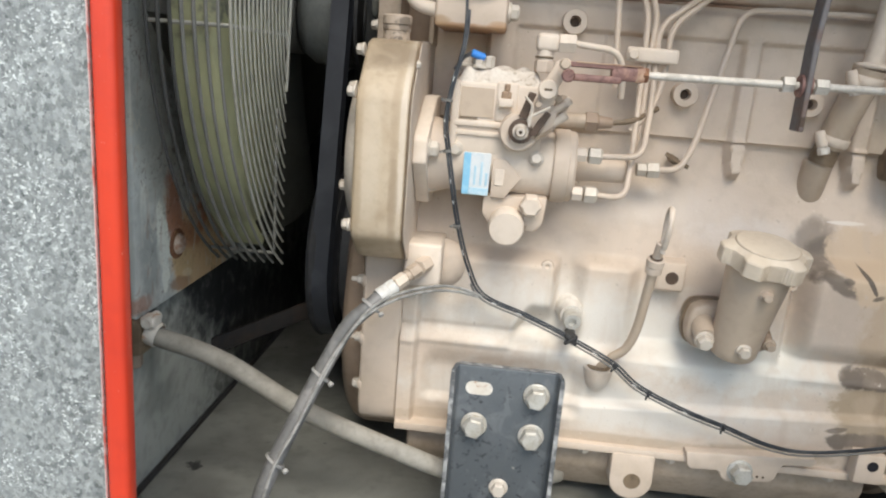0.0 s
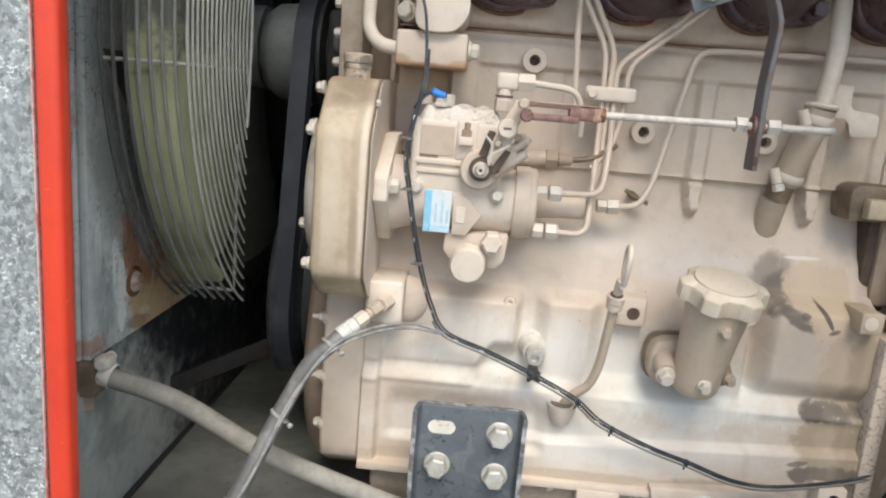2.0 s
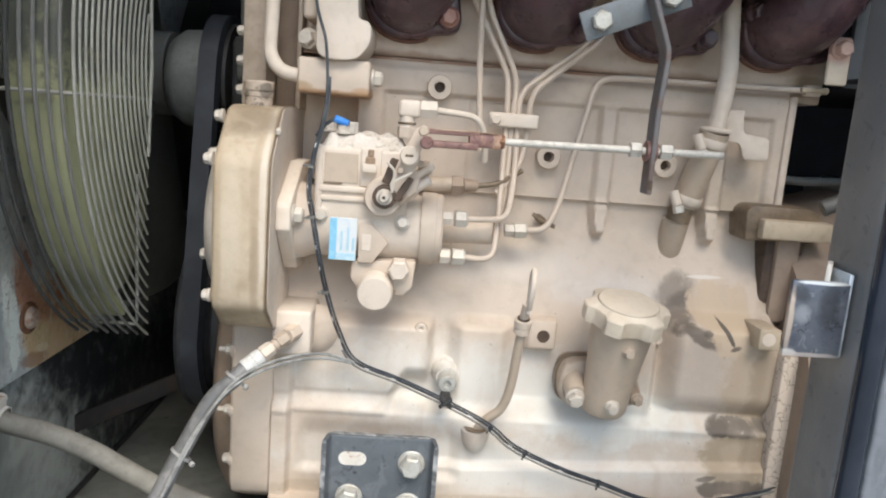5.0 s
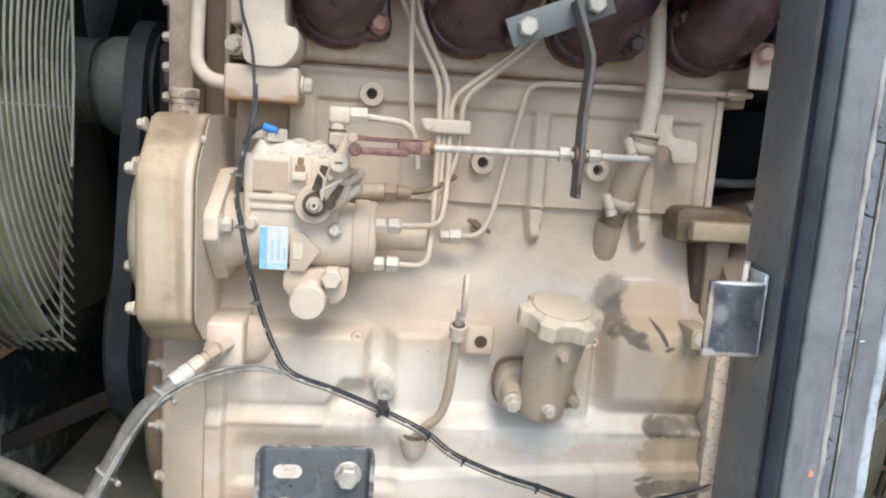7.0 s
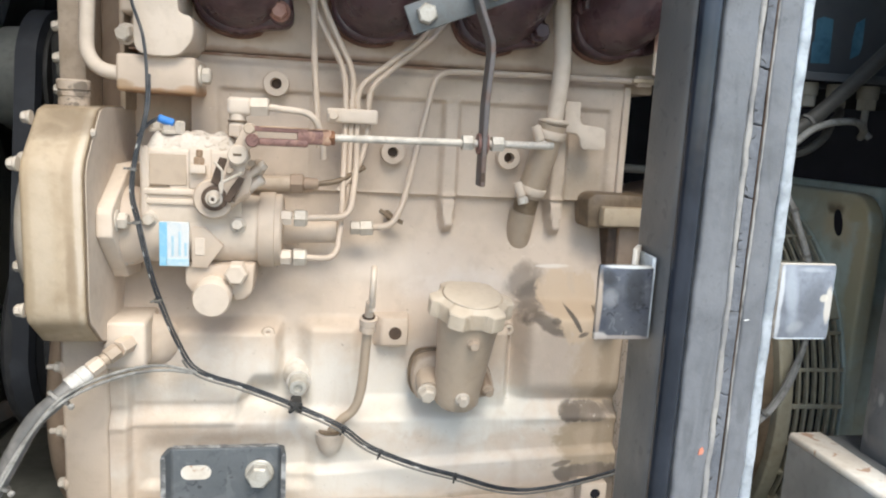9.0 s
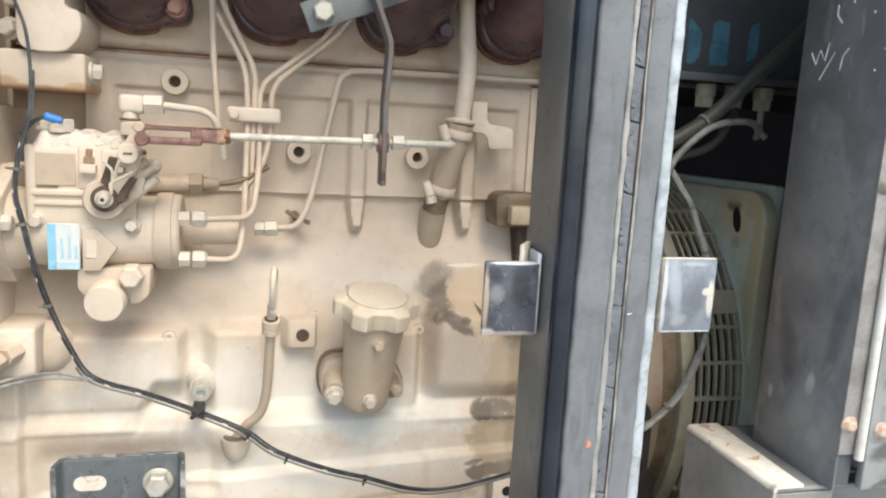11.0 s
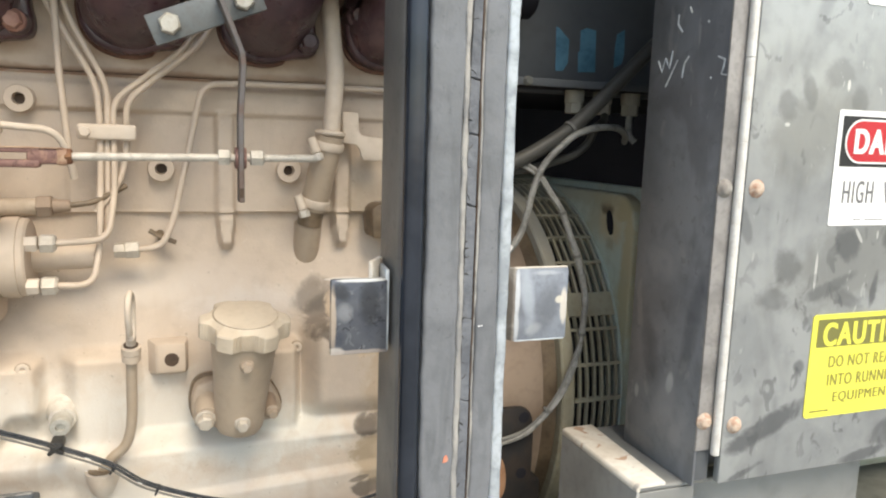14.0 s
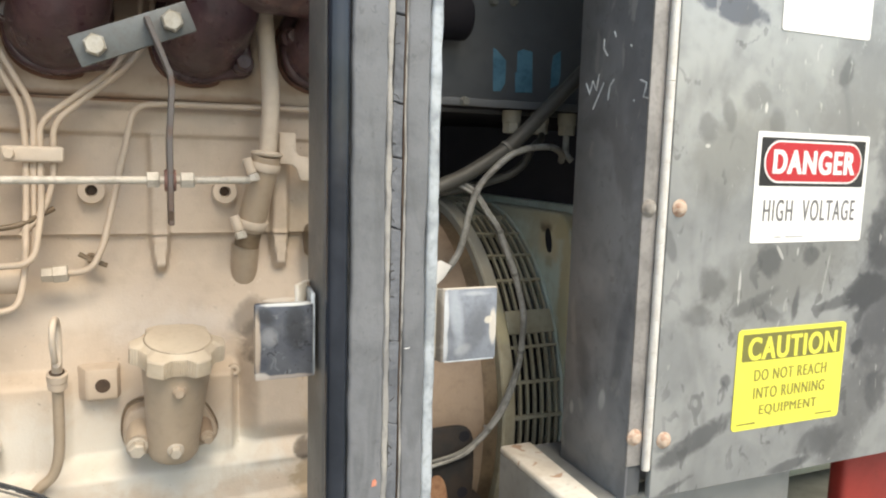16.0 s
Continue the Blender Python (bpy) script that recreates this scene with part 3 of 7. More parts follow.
OIL, DUST = (0.12, 0.096, 0.076), (0.42, 0.325, 0.235)
PEEL, SLUDGE = (0.52, 0.4, 0.285), (0.35, 0.27, 0.185)
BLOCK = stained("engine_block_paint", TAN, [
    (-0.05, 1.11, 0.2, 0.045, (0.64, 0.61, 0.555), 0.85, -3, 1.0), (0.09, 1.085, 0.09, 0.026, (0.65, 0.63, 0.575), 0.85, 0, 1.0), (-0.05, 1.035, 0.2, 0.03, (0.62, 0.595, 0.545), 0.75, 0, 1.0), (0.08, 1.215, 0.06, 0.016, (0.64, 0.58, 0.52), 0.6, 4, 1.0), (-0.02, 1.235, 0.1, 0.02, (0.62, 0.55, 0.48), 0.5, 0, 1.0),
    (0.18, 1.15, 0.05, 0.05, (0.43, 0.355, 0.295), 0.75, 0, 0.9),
    (0.145, 1.221, 0.024, 0.018, OIL, 0.65, 30, 0.6), (0.149, 1.202, 0.016, 0.022, OIL, 0.8, -30, 0.5), (0.166, 1.183, 0.027, 0.009, OIL, 0.85, -25, 0.35),
    (0.190, 1.207, 0.033, 0.031, PEEL, 0.9, 0, 0.25), (0.203, 1.184, 0.027, 0.024, PEEL, 0.85, 0, 0.2), (0.214, 1.205, 0.012, 0.034, PEEL, 0.8, 0, 0.25), (0.178, 1.2365, 0.02, 0.002, (0.66, 0.6, 0.53), 0.9, 2, 0.3),
    (0.193, 1.187, 0.0026, 0.018, OIL, 1.0, 30, 0.25), (0.202, 1.172, 0.007, 0.003, OIL, 0.9, 20, 0.25), (0.172, 1.186, 0.006, 0.004, OIL, 0.8, 0, 0.3),
    (0.229, 1.135, 0.038, 0.055, DUST, 0.9, 0, 0.35), (0.232, 1.055, 0.052, 0.038, SLUDGE, 0.95, 0, 0.3), (0.215, 1.06, 0.014, 0.012, DUST, 0.7, 0, 0.4), (0.238, 1.11, 0.018, 0.1, (0.27, 0.205, 0.14), 0.75, 0, 0.5),
    (0.214, 1.0865, 0.036, 0.0105, OIL, 0.85, 3, 0.3), (0.195, 1.086, 0.014, 0.011, OIL, 0.8, 0, 0.3), (0.226, 1.025, 0.052, 0.0105, OIL, 0.85, 4, 0.35), (0.235, 1.003, 0.036, 0.02, OIL, 0.75, 0, 0.5), (0.186, 1.034, 0.012, 0.003, OIL, 0.7, 12, 0.3),
    (0.21, 1.315, 0.03, 0.03, (0.3, 0.235, 0.16), 0.5, 0, 0.8), (-0.15, 1.36, 0.03, 0.03, (0.4, 0.33, 0.26), 0.4, 0, 0.8), (0.1, 1.29, 0.03, 0.012, (0.42, 0.34, 0.27), 0.4, 0, 0.8),
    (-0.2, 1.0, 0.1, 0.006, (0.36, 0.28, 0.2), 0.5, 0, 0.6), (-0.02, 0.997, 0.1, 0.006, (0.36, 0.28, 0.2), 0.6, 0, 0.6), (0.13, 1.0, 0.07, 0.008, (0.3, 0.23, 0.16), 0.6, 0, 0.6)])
flecked(BLOCK, [(26, 7.0, 0.54, 0.72, (0.47, 0.385, 0.305), 0.4, 0), (340, 1.0, 0.715, 0.74, (0.2, 0.155, 0.11), 0.7, 0), (190, 1.0, 0.7, 0.76, (0.68, 0.62, 0.55), 0.5, 0)])
GASKET_RUST = material("rusty_head_gasket", (0.3, 0.175, 0.12), 0.8, second=(0.42, 0.32, 0.24), amount=1.0, scale=30, bump=0.2)
HEAD_ST = stained("cylinder_head_paint", TAN, [(-0.16, 1.4385, 0.06, 0.006, (0.3, 0.17, 0.1), 0.6, 0, 0.8), (-0.01, 1.439, 0.09, 0.005, (0.32, 0.18, 0.11), 0.55, 0, 0.8), (0.12, 1.4385, 0.06, 0.007, (0.3, 0.17, 0.1), 0.5, 0, 0.8), (-0.15, 1.458, 0.05, 0.008, (0.3, 0.19, 0.12), 0.55, 0, 0.9), (-0.02, 1.457, 0.05, 0.008, (0.3, 0.19, 0.12), 0.5, 0, 0.9), (0.1, 1.458, 0.05, 0.008, (0.3, 0.19, 0.12), 0.5, 0, 0.9), (0.222, 1.458, 0.05, 0.008, (0.3, 0.19, 0.12), 0.5, 0, 0.9), (0.262, 1.446, 0.02, 0.006, (0.3, 0.22, 0.12), 0.6, 0, 0.7)])
# Dark blobs put the fan's shade into its colour, mostly above the stay.
FAN_SHADED = stained("olive_fan_paint_shaded", FAN, [(0.07, 1.3, 0.028, 0.14, (0.2, 0.2, 0.135), 0.6, 8, 1.0), (-0.06, 1.585, 0.5, 0.2, (0.085, 0.09, 0.075), 0.92, 0, 0.35), (-0.1, 1.46, 0.2, 0.07, (0.09, 0.092, 0.08), 0.7, 0, 0.6), (-0.04, 1.2, 0.1, 0.02, (0.17, 0.17, 0.12), 0.6, -10, 1.0)], 1)
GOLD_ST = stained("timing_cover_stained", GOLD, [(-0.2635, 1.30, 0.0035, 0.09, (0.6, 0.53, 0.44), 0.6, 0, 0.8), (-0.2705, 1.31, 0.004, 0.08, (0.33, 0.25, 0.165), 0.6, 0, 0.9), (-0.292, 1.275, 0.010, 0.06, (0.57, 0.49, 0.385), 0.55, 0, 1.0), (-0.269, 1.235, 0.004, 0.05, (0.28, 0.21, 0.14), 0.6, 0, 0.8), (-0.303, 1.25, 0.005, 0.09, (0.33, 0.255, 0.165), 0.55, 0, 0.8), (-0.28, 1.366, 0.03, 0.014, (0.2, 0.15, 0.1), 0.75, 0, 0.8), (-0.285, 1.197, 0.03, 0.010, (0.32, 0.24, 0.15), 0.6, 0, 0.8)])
RUSTY, FLAKE, ORANGE = (0.42, 0.18, 0.1), (0.72, 0.74, 0.67), (0.6, 0.41, 0.23)
RAD_RUST = stained("radiator_frame_rusty", RAD, [
    (0.03, 1.13, 0.085, 0.055, ORANGE, 0.95, -20, 0.3), (0.075, 1.11, 0.05, 0.03, ORANGE, 0.9, -20, 0.4), (-0.035, 1.185, 0.02, 0.05, RUSTY, 0.85, 15, 0.4), (-0.012, 1.122, 0.03, 0.02, (0.56, 0.4, 0.22), 0.85, -30, 0.4), (0.0, 1.155, 0.035, 0.016, RUSTY, 0.7, -20, 0.5), (0.03, 1.17, 0.02, 0.02, RUSTY, 0.8, 0, 0.4), (-0.02, 1.104, 0.03, 0.008, (0.3, 0.17, 0.1), 0.7, -10, 0.4),
    (-0.062, 1.165, 0.014, 0.04, FLAKE, 1.0, 8, 0.2), (-0.055, 1.122, 0.010, 0.018, FLAKE, 1.0, 0, 0.2), (-0.045, 1.15, 0.009, 0.014, FLAKE, 0.9, 30, 0.2), (-0.10, 1.2, 0.006, 0.03, FLAKE, 0.6, 0, 0.4), (-0.005, 1.112, 0.014, 0.005, (0.66, 0.54, 0.36), 0.8, -10, 0.3),
    (0.02, 1.44, 0.045, 0.19, (0.08, 0.08, 0.076), 0.6, 12, 0.8), (-0.115, 1.106, 0.035, 0.009, (0.42, 0.24, 0.17), 0.8, 0, 0.5), (-0.09, 1.15, 0.02, 0.05, (0.24, 0.26, 0.25), 0.6, 10, 0.8)], 1)
flecked(RAD_RUST, [(90, 2.0, 0.56, 0.62, (0.6, 0.58, 0.5), 0.7, 22), (70, 2.5, 0.58, 0.66, (0.3, 0.16, 0.09), 0.35, 16), (220, 1.0, 0.58, 0.64, (0.1, 0.06, 0.04), 0.6, 20)])
SMUDGE, PALE, GREY = (0.07, 0.075, 0.082), (0.62, 0.62, 0.6), (0.15, 0.155, 0.155)
CAB_DOOR = stained("cabinet_door_smudged", CAB, [
    (0.53, 1.30, 0.09, 0.035, (0.21, 0.215, 0.205), 0.7, 15, 1.0), (0.60, 1.45, 0.04, 0.08, (0.19, 0.195, 0.2), 0.7, -20, 1.0), (0.47, 1.40, 0.05, 0.03, (0.22, 0.225, 0.215), 0.7, 30, 1.0), (0.64, 1.20, 0.035, 0.09, (0.14, 0.145, 0.15), 0.8, -25, 1.0),
    (0.658, 1.30, 0.034, 0.1, (0.1, 0.105, 0.115), 0.85, -8, 0.9), (0.655, 1.42, 0.022, 0.07, (0.12, 0.125, 0.135), 0.7, -10, 0.9),
    (0.440, 1.418, 0.009, 0.012, GREY, 0.64, 20, 0.8), (0.459, 1.431, 0.007, 0.014, GREY, 0.59, 20, 0.8), (0.488, 1.444, 0.016, 0.013, GREY, 0.5, 30, 0.8), (0.583, 1.468, 0.008, 0.016, SMUDGE, 0.6, -15, 0.7), (0.51, 1.425, 0.008, 0.012, GREY, 0.51, 20, 0.8),
    (0.456, 1.296, 0.013, 0.016, GREY, 0.72, 20, 0.8), (0.445, 1.272, 0.02, 0.008, GREY, 0.59, -10, 0.8), (0.515, 1.314, 0.013, 0.015, SMUDGE, 0.64, 20, 0.8), (0.560, 1.317, 0.011, 0.008, SMUDGE, 0.64, 10, 0.8), (0.497, 1.279, 0.03, 0.006, SMUDGE, 0.45, 20, 0.9), (0.52, 1.270, 0.02, 0.006, SMUDGE, 0.4, -25, 0.9),
    (0.633, 1.284, 0.03, 0.017, SMUDGE, 0.95, 18, 0.6), (0.60, 1.276, 0.03, 0.006, SMUDGE, 0.7, 12, 0.7), (0.548, 1.277, 0.004, 0.015, SMUDGE, 0.68, -8, 0.8), (0.629, 1.233, 0.008, 0.007, SMUDGE, 0.81, 20, 0.8), (0.625, 1.262, 0.007, 0.006, SMUDGE, 0.72, 20, 0.8), (0.644, 1.313, 0.013, 0.014, SMUDGE, 0.77, 20, 0.8), (0.64, 1.345, 0.01, 0.03, SMUDGE, 0.6, -10, 0.8),
    (0.658, 1.190, 0.014, 0.02, SMUDGE, 0.59, 20, 0.8), (0.477, 1.216, 0.006, 0.006, SMUDGE, 0.59, 20, 0.8), (0.451, 1.170, 0.045, 0.010, SMUDGE, 0.75, 24, 0.7), (0.594, 1.151, 0.03, 0.014, SMUDGE, 0.6, 10, 0.8), (0.556, 1.133, 0.03, 0.005, SMUDGE, 0.68, 8, 0.8),
    (0.455, 1.51, 0.04, 0.012, (0.09, 0.1, 0.125), 0.9, -12, 0.6), (0.43, 1.133, 0.02, 0.003, SMUDGE, 0.59, 20, 0.8), (0.411, 1.33, 0.005, 0.014, SMUDGE, 0.42, 20, 0.8),
    (0.484, 1.294, 0.0014, 0.017, PALE, 0.8, 0, 0.5), (0.497, 1.436, 0.002, 0.005, PALE, 0.9), (0.441, 1.405, 0.0025, 0.0015, PALE, 0.8), (0.525, 1.321, 0.0016, 0.008, PALE, 0.7, 35), (0.545, 1.321, 0.0012, 0.004, PALE, 0.7), (0.58, 1.30, 0.0012, 0.02, PALE, 0.35, -10)], 0, 1.5)
flecked(CAB_DOOR, [(14, 2.5, 0.52, 0.66, (0.12, 0.125, 0.13), 0.35, 0), (70, 1.5, 0.6, 0.67, (0.085, 0.09, 0.095), 0.6, 7), (150, 3.0, 0.66, 0.71, (0.6, 0.6, 0.58), 0.5, 12)])
CAB_SIDE = stained("cabinet_side_scuffed", CAB_SIDE, [
    (-0.290, 1.196, 0.004, 0.008, (0.5, 0.51, 0.52), 0.8, 10, 0.9), (-0.247, 1.176, 0.003, 0.006, (0.5, 0.51, 0.52), 0.7, 0, 0.8), (-0.283, 1.175, 0.012, 0.022, (0.3, 0.31, 0.33), 0.55, 25, 1.0), (-0.262, 1.215, 0.011, 0.03, (0.06, 0.068, 0.08), 0.6, -15, 1.0),
    (-0.305, 1.165, 0.008, 0.025, (0.28, 0.29, 0.31), 0.5, 20, 1.0), (-0.312, 1.25, 0.008, 0.04, (0.06, 0.067, 0.08), 0.6, 10, 1.0), (-0.27, 1.29, 0.018, 0.012, (0.3, 0.31, 0.33), 0.4, 30, 1.0), (-0.258, 1.135, 0.02, 0.008, (0.3, 0.29, 0.28), 0.5, 10, 0.9)], 1)
LATCH_L = stained("latch_face_scuffed", LATCH, [(0.1075, 1.272, 0.0022, 0.02, (0.5, 0.41, 0.33), 0.8, 0, 0.7), (0.109, 1.2485, 0.006, 0.003, (0.62, 0.58, 0.54), 0.8, 0, 0.6), (0.124, 1.2480, 0.02, 0.0018, (0.5, 0.44, 0.4), 0.7, 0, 0.6), (0.115, 1.275, 0.005, 0.006, (0.3, 0.31, 0.33), 0.6, 15, 0.9), (0.113, 1.288, 0.005, 0.007, (0.03, 0.031, 0.035), 0.7, 40, 0.7), (0.132, 1.28, 0.007, 0.016, (0.03, 0.033, 0.04), 0.8, 0, 0.8), (0.126, 1.2955, 0.018, 0.0014, (0.6, 0.6, 0.58), 0.8)])
LATCH_R = stained("latch_face_bright", STEEL_BRIGHT, [(0.2365, 1.274, 0.0024, 0.026, (0.58, 0.61, 0.64), 0.85, 0, 0.6), (0.245, 1.278, 0.005, 0.024, (0.36, 0.4, 0.45), 0.75, 8, 1.0), (0.259, 1.27, 0.008, 0.02, (0.13, 0.14, 0.16), 0.6, -12, 1.0), (0.2735, 1.272, 0.0028, 0.013, (0.6, 0.56, 0.5), 0.85, 0, 0.5), (0.2695, 1.2765, 0.003, 0.0025, (0.62, 0.58, 0.5), 0.8, 20, 0.5), (0.26, 1.296, 0.012, 0.002, (0.4, 0.43, 0.46), 0.6, 0, 0.7), (0.25, 1.256, 0.006, 0.004, (0.36, 0.38, 0.4), 0.6, 20, 0.8)])

# ---- the large structure: ground, housing floor, walls and roof ----
# Ground is never in view; added to throw daylight back up.
single("ground", box(-60, 60, -60, 60, -0.2, 0.0, 0), GROUND, "unseen pale ground plane, added to bounce daylight", "ground", kind="structure")
single("floor", box(-1.05, 1.45, -0.42, 0.85, 0.86, 0.90, 0), FLOOR, "dirty grey sheet floor of the engine housing", "floor", kind="structure")
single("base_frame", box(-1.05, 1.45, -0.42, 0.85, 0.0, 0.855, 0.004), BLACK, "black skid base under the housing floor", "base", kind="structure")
# Walls and roof out of view, added so daylight enters only at the front.
single("wall_back", box(-1.05, 1.45, 0.85, 0.88, 0.90, 2.0, 0), BLACK, "unseen black back wall, assumed, keeps the housing dark", "wall", kind="structure")
single("wall_left", box(-1.08, -1.05, -0.38, 0.88, 0.90, 2.0, 0), BLACK, "unseen black end wall, assumed, keeps the housing dark", "wall", kind="structure")
single("wall_right", box(1.45, 1.48, -0.38, 0.88, 0.90, 2.0, 0), BLACK, "unseen black end wall, assumed, keeps the housing dark", "wall", kind="structure")
single("ceiling", box(-1.08, 1.48, -0.40, 0.88, 2.0, 2.03, 0), BLACK, "unseen black roof sheet, assumed, shades the engine from above", "ceiling", kind="structure")

wl = thing("wall_front", (-0.72, -0.375, 0.0), "weathered speckled galvanised side panel with a red painted edge", "wall", kind="structure")
part("panel", box(-1.08, -0.3975, -0.381, -0.366, 0.0, 2.0, 0.0015), SPECKLE, wl)
part("edge_lip", box(-0.3981, -0.3973, -0.3836, -0.3812, 0.0, 2.0, 0.0005, 1), CHIPPED, wl, "chipped pale line along the trim")
part("edge_trim", box(-0.3972, -0.3832, -0.3838, -0.3705, 0.0, 2.0, 0.0045, 4), RED, wl, "glossy red painted edge trim")

# ---- door post with its seals and latch plates ----
post = thing("door_post", (0.185, -0.29, 0.86), "dark steel door post with grey perished foam seals", "post")
part("column", box(0.1475, 0.2215, -0.3255, -0.272, 0.86, 2.0, 0.006, 3), POST, post)


def foam_strip(x0, x1, y_front, y_back, seed, wave=0.0005, step=0.007):
    """A hand-laid foam strip with a rounded face and slightly uneven edges."""
    rng = random.Random(seed)
    bm, rows, z = B(), [], 0.9
    a = b = c = 0.0
    while z < 2.0:
        a, b, c = (0.75 * v + rng.uniform(-wave, wave) for v in (a, b, c))
        r = min(0.0022, (x1 - x0) * 0.3)
        rows.append([bm.verts.new(p) for p in ((x0 + a, y_back, z), (x0 + a, y_front + r + c, z), (x0 + a + r * 0.35, y_front + r * 0.3 + c, z), (x0 + a + r, y_front + c, z), (x1 + b - r, y_front + c, z), (x1 + b - r * 0.35, y_front + r * 0.3 + c, z), (x1 + b, y_front + r + c, z), (x1 + b, y_back, z))])
        z += step
    for p, q in zip(rows, rows[1:]):
        for j in range(8):
            bm.faces.new((p[j], p[(j + 1) % 8], q[(j + 1) % 8], q[j]))
    bm.faces.new(rows[0]), bm.faces.new(rows[-1][::-1])
    return bm


part("seal", foam_strip(0.162, 0.1852, -0.3328, -0.3262, 11), GASKET, post, "weathered grey foam seal strip", 50)
part("seal", foam_strip(0.1979, 0.2138, -0.3315, -0.3262, 12), GASKET, post, "weathered grey foam seal strip", 50)
part("edge_bead", box(0.1478, 0.1616, -0.3345, -0.3205, 0.862, 1.998, 0.0066, 6), BEAD, post, "glossy blue-black rounded edge")
# Pale colour carries the bright highlight on the post's right edge.
part("edge_bead", foam_strip(0.2141, 0.2224, -0.3306, -0.3257, 13, 0.0003), PALE_EDGE, post, "worn pale blue edge, its highlight put into the colour", 50)
part("seal_edge", foam_strip(0.1846, 0.1882, -0.3333, -0.3263, 14, 0.0004, 0.005), SEAL_PALE, post, "pale dusty edge of the foam seal", 50)
part("seal_edge", foam_strip(0.1957, 0.1966, -0.3318, -0.3263, 15, 0.0002, 0.005), SOCKET, post, "brown joint beside the foam seal", 50)
part("seal_edge", foam_strip(0.1967, 0.1979, -0.3321, -0.3263, 16, 0.0003, 0.005), SEAL_PALE, post, "pale dusty edge of the foam seal", 50)
random.seed(4)
zc, last = 0.9, 0.0
while zc < 1.98:
    h = random.uniform(0.025, 0.085)
    top_ = min(zc + h - random.choice((0.0002, 0.0003, 0.0005, 0.0009)), 1.99)
    lean, last = last, random.uniform(-0.002, 0.002)
    bow = random.uniform(-0.0012, 0.0012)
    part("seal_piece", prism([(0.1880, zc), (0.1905, zc + lean * 0.2 + bow), (0.1935, zc + lean + bow * 0.5), (0.1956, zc + lean), (0.1956 - abs(bow) * 0.4, (zc + top_) / 2), (0.1956, top_ + last), (0.193, top_ + last - bow * 0.6), (0.1903, top_ + last * 0.3 + bow * 0.7), (0.1880, top_)], "y", -0.3315 - random.uniform(0, 0.0006), -0.3262, 0.0007, 1), CRACK, post)
    zc += h


rng = random.Random(21)
cracks, z = B(), 0.93
drift = 0.0
joint = []
while z < 1.96:
    drift = 0.7 * drift + rng.uniform(-0.0004, 0.0004)
    joint.append(Vector((0.1883 + drift, -0.3317, z)))
    z += 0.006
add(cracks, tube(joint, 0.0005, 5))
z = 0.94
while z < 1.95:
    reach, hook = rng.uniform(0.0016, 0.0046), rng.uniform(-0.0035, 0.003)
    add(cracks, tube(smooth_path([(0.1885, -0.332, z), (0.1885 + reach * 0.5, -0.332, z + hook * 0.25 + rng.uniform(-0.0006, 0.0006)), (0.1885 + reach, -0.3317, z + hook)], 3), rng.choice((0.0003, 0.00045, 0.0006)), 5))
    z += rng.choice((0.005, 0.011, 0.018, 0.03))
part("cracks", cracks, SOOT, post, "dark cracks in the perished seal")


part("paint_mark", prism([(0.2, 1.2656), (0.2032, 1.266), (0.2032, 1.2656), (0.2, 1.2651)], "y", -0.3318, -0.3312, 0), WHITE, post, "small white scratch")
part("paint_mark", prism([(0.1778, 1.174), (0.181, 1.1745), (0.1816, 1.177), (0.1802, 1.1792), (0.1784, 1.178)], "y", -0.3336, -0.3322, 0), ORANGE_SPOT, post, "small orange paint spot")


def latch(side):
    """A bent steel tab welded to the post's flank."""
    t = thing("latch_plate", (0.125 if side < 0 else 0.25, -0.31, 1.246), "bent steel latch plate with scuffed dark finish on the post", "latch plate", "latch plates on the post")
    if side < 0:
        part("plate", box(0.106, 0.1445, -0.3135, -0.3095, 1.2465, 1.2965, 0.0015), LATCH_L, t)
        part("flange", prism([(0.1415, -0.3135), (0.1445, -0.3135), (0.147, -0.288), (0.144, -0.288)], "z", 1.2475, 1.302, 0.001), PALE_EDGE, t, "bright bent flange")
        part("gusset", prism([(0.1335, -0.3), (0.136, -0.302), (0.148, -0.283), (0.1445, -0.282)], "z", 1.262, 1.3055, 0.0008), STUB_TOP, t, "pale worn gusset")
    else:
        part("plate", box(0.2335, 0.2765, -0.3135, -0.3095, 1.2475, 1.2995, 0.0015), LATCH_R, t, "blue-grey plate face with pale scuffs")
        part("worn_rim", box(0.2345, 0.2755, -0.3132, -0.3102, 1.2993, 1.3002, 0.0003, 1), STUB_TOP, t, "bright bare upper rim")
        part("worn_rim", box(0.236, 0.2745, -0.3139, -0.3128, 1.2474, 1.2484, 0.0003, 1), PALE_EDGE, t)
        part("flange", prism([(0.2335, -0.3135), (0.2365, -0.3135), (0.2245, -0.288), (0.2215, -0.288)], "z", 1.248, 1.3, 0.001), GLUE, t, "rusty bent flange")
        part("gusset", prism([(0.2295, -0.309), (0.2315, -0.309), (0.2245, -0.292), (0.2222, -0.292)], "z", 1.25, 1.304, 0.0008), ZINC, t)
    return t


latch(-1), latch(1)

# ---- the engine ----
engine = thing("engine", (0.0, 0.15, 0.90), "four-cylinder diesel engine in dusty tan paint with oil stains", "engine")


def ss(a, b, v):
    t = min(max((v - a) / (b - a), 0.0), 1.0)
    return t * t * (3 - 2 * t)


def slab(v, a, b, w):
    """1 between a and b, with soft shoulders of width w."""
    return ss(a - w, a + w, v) * (1 - ss(b - w, b + w, v))


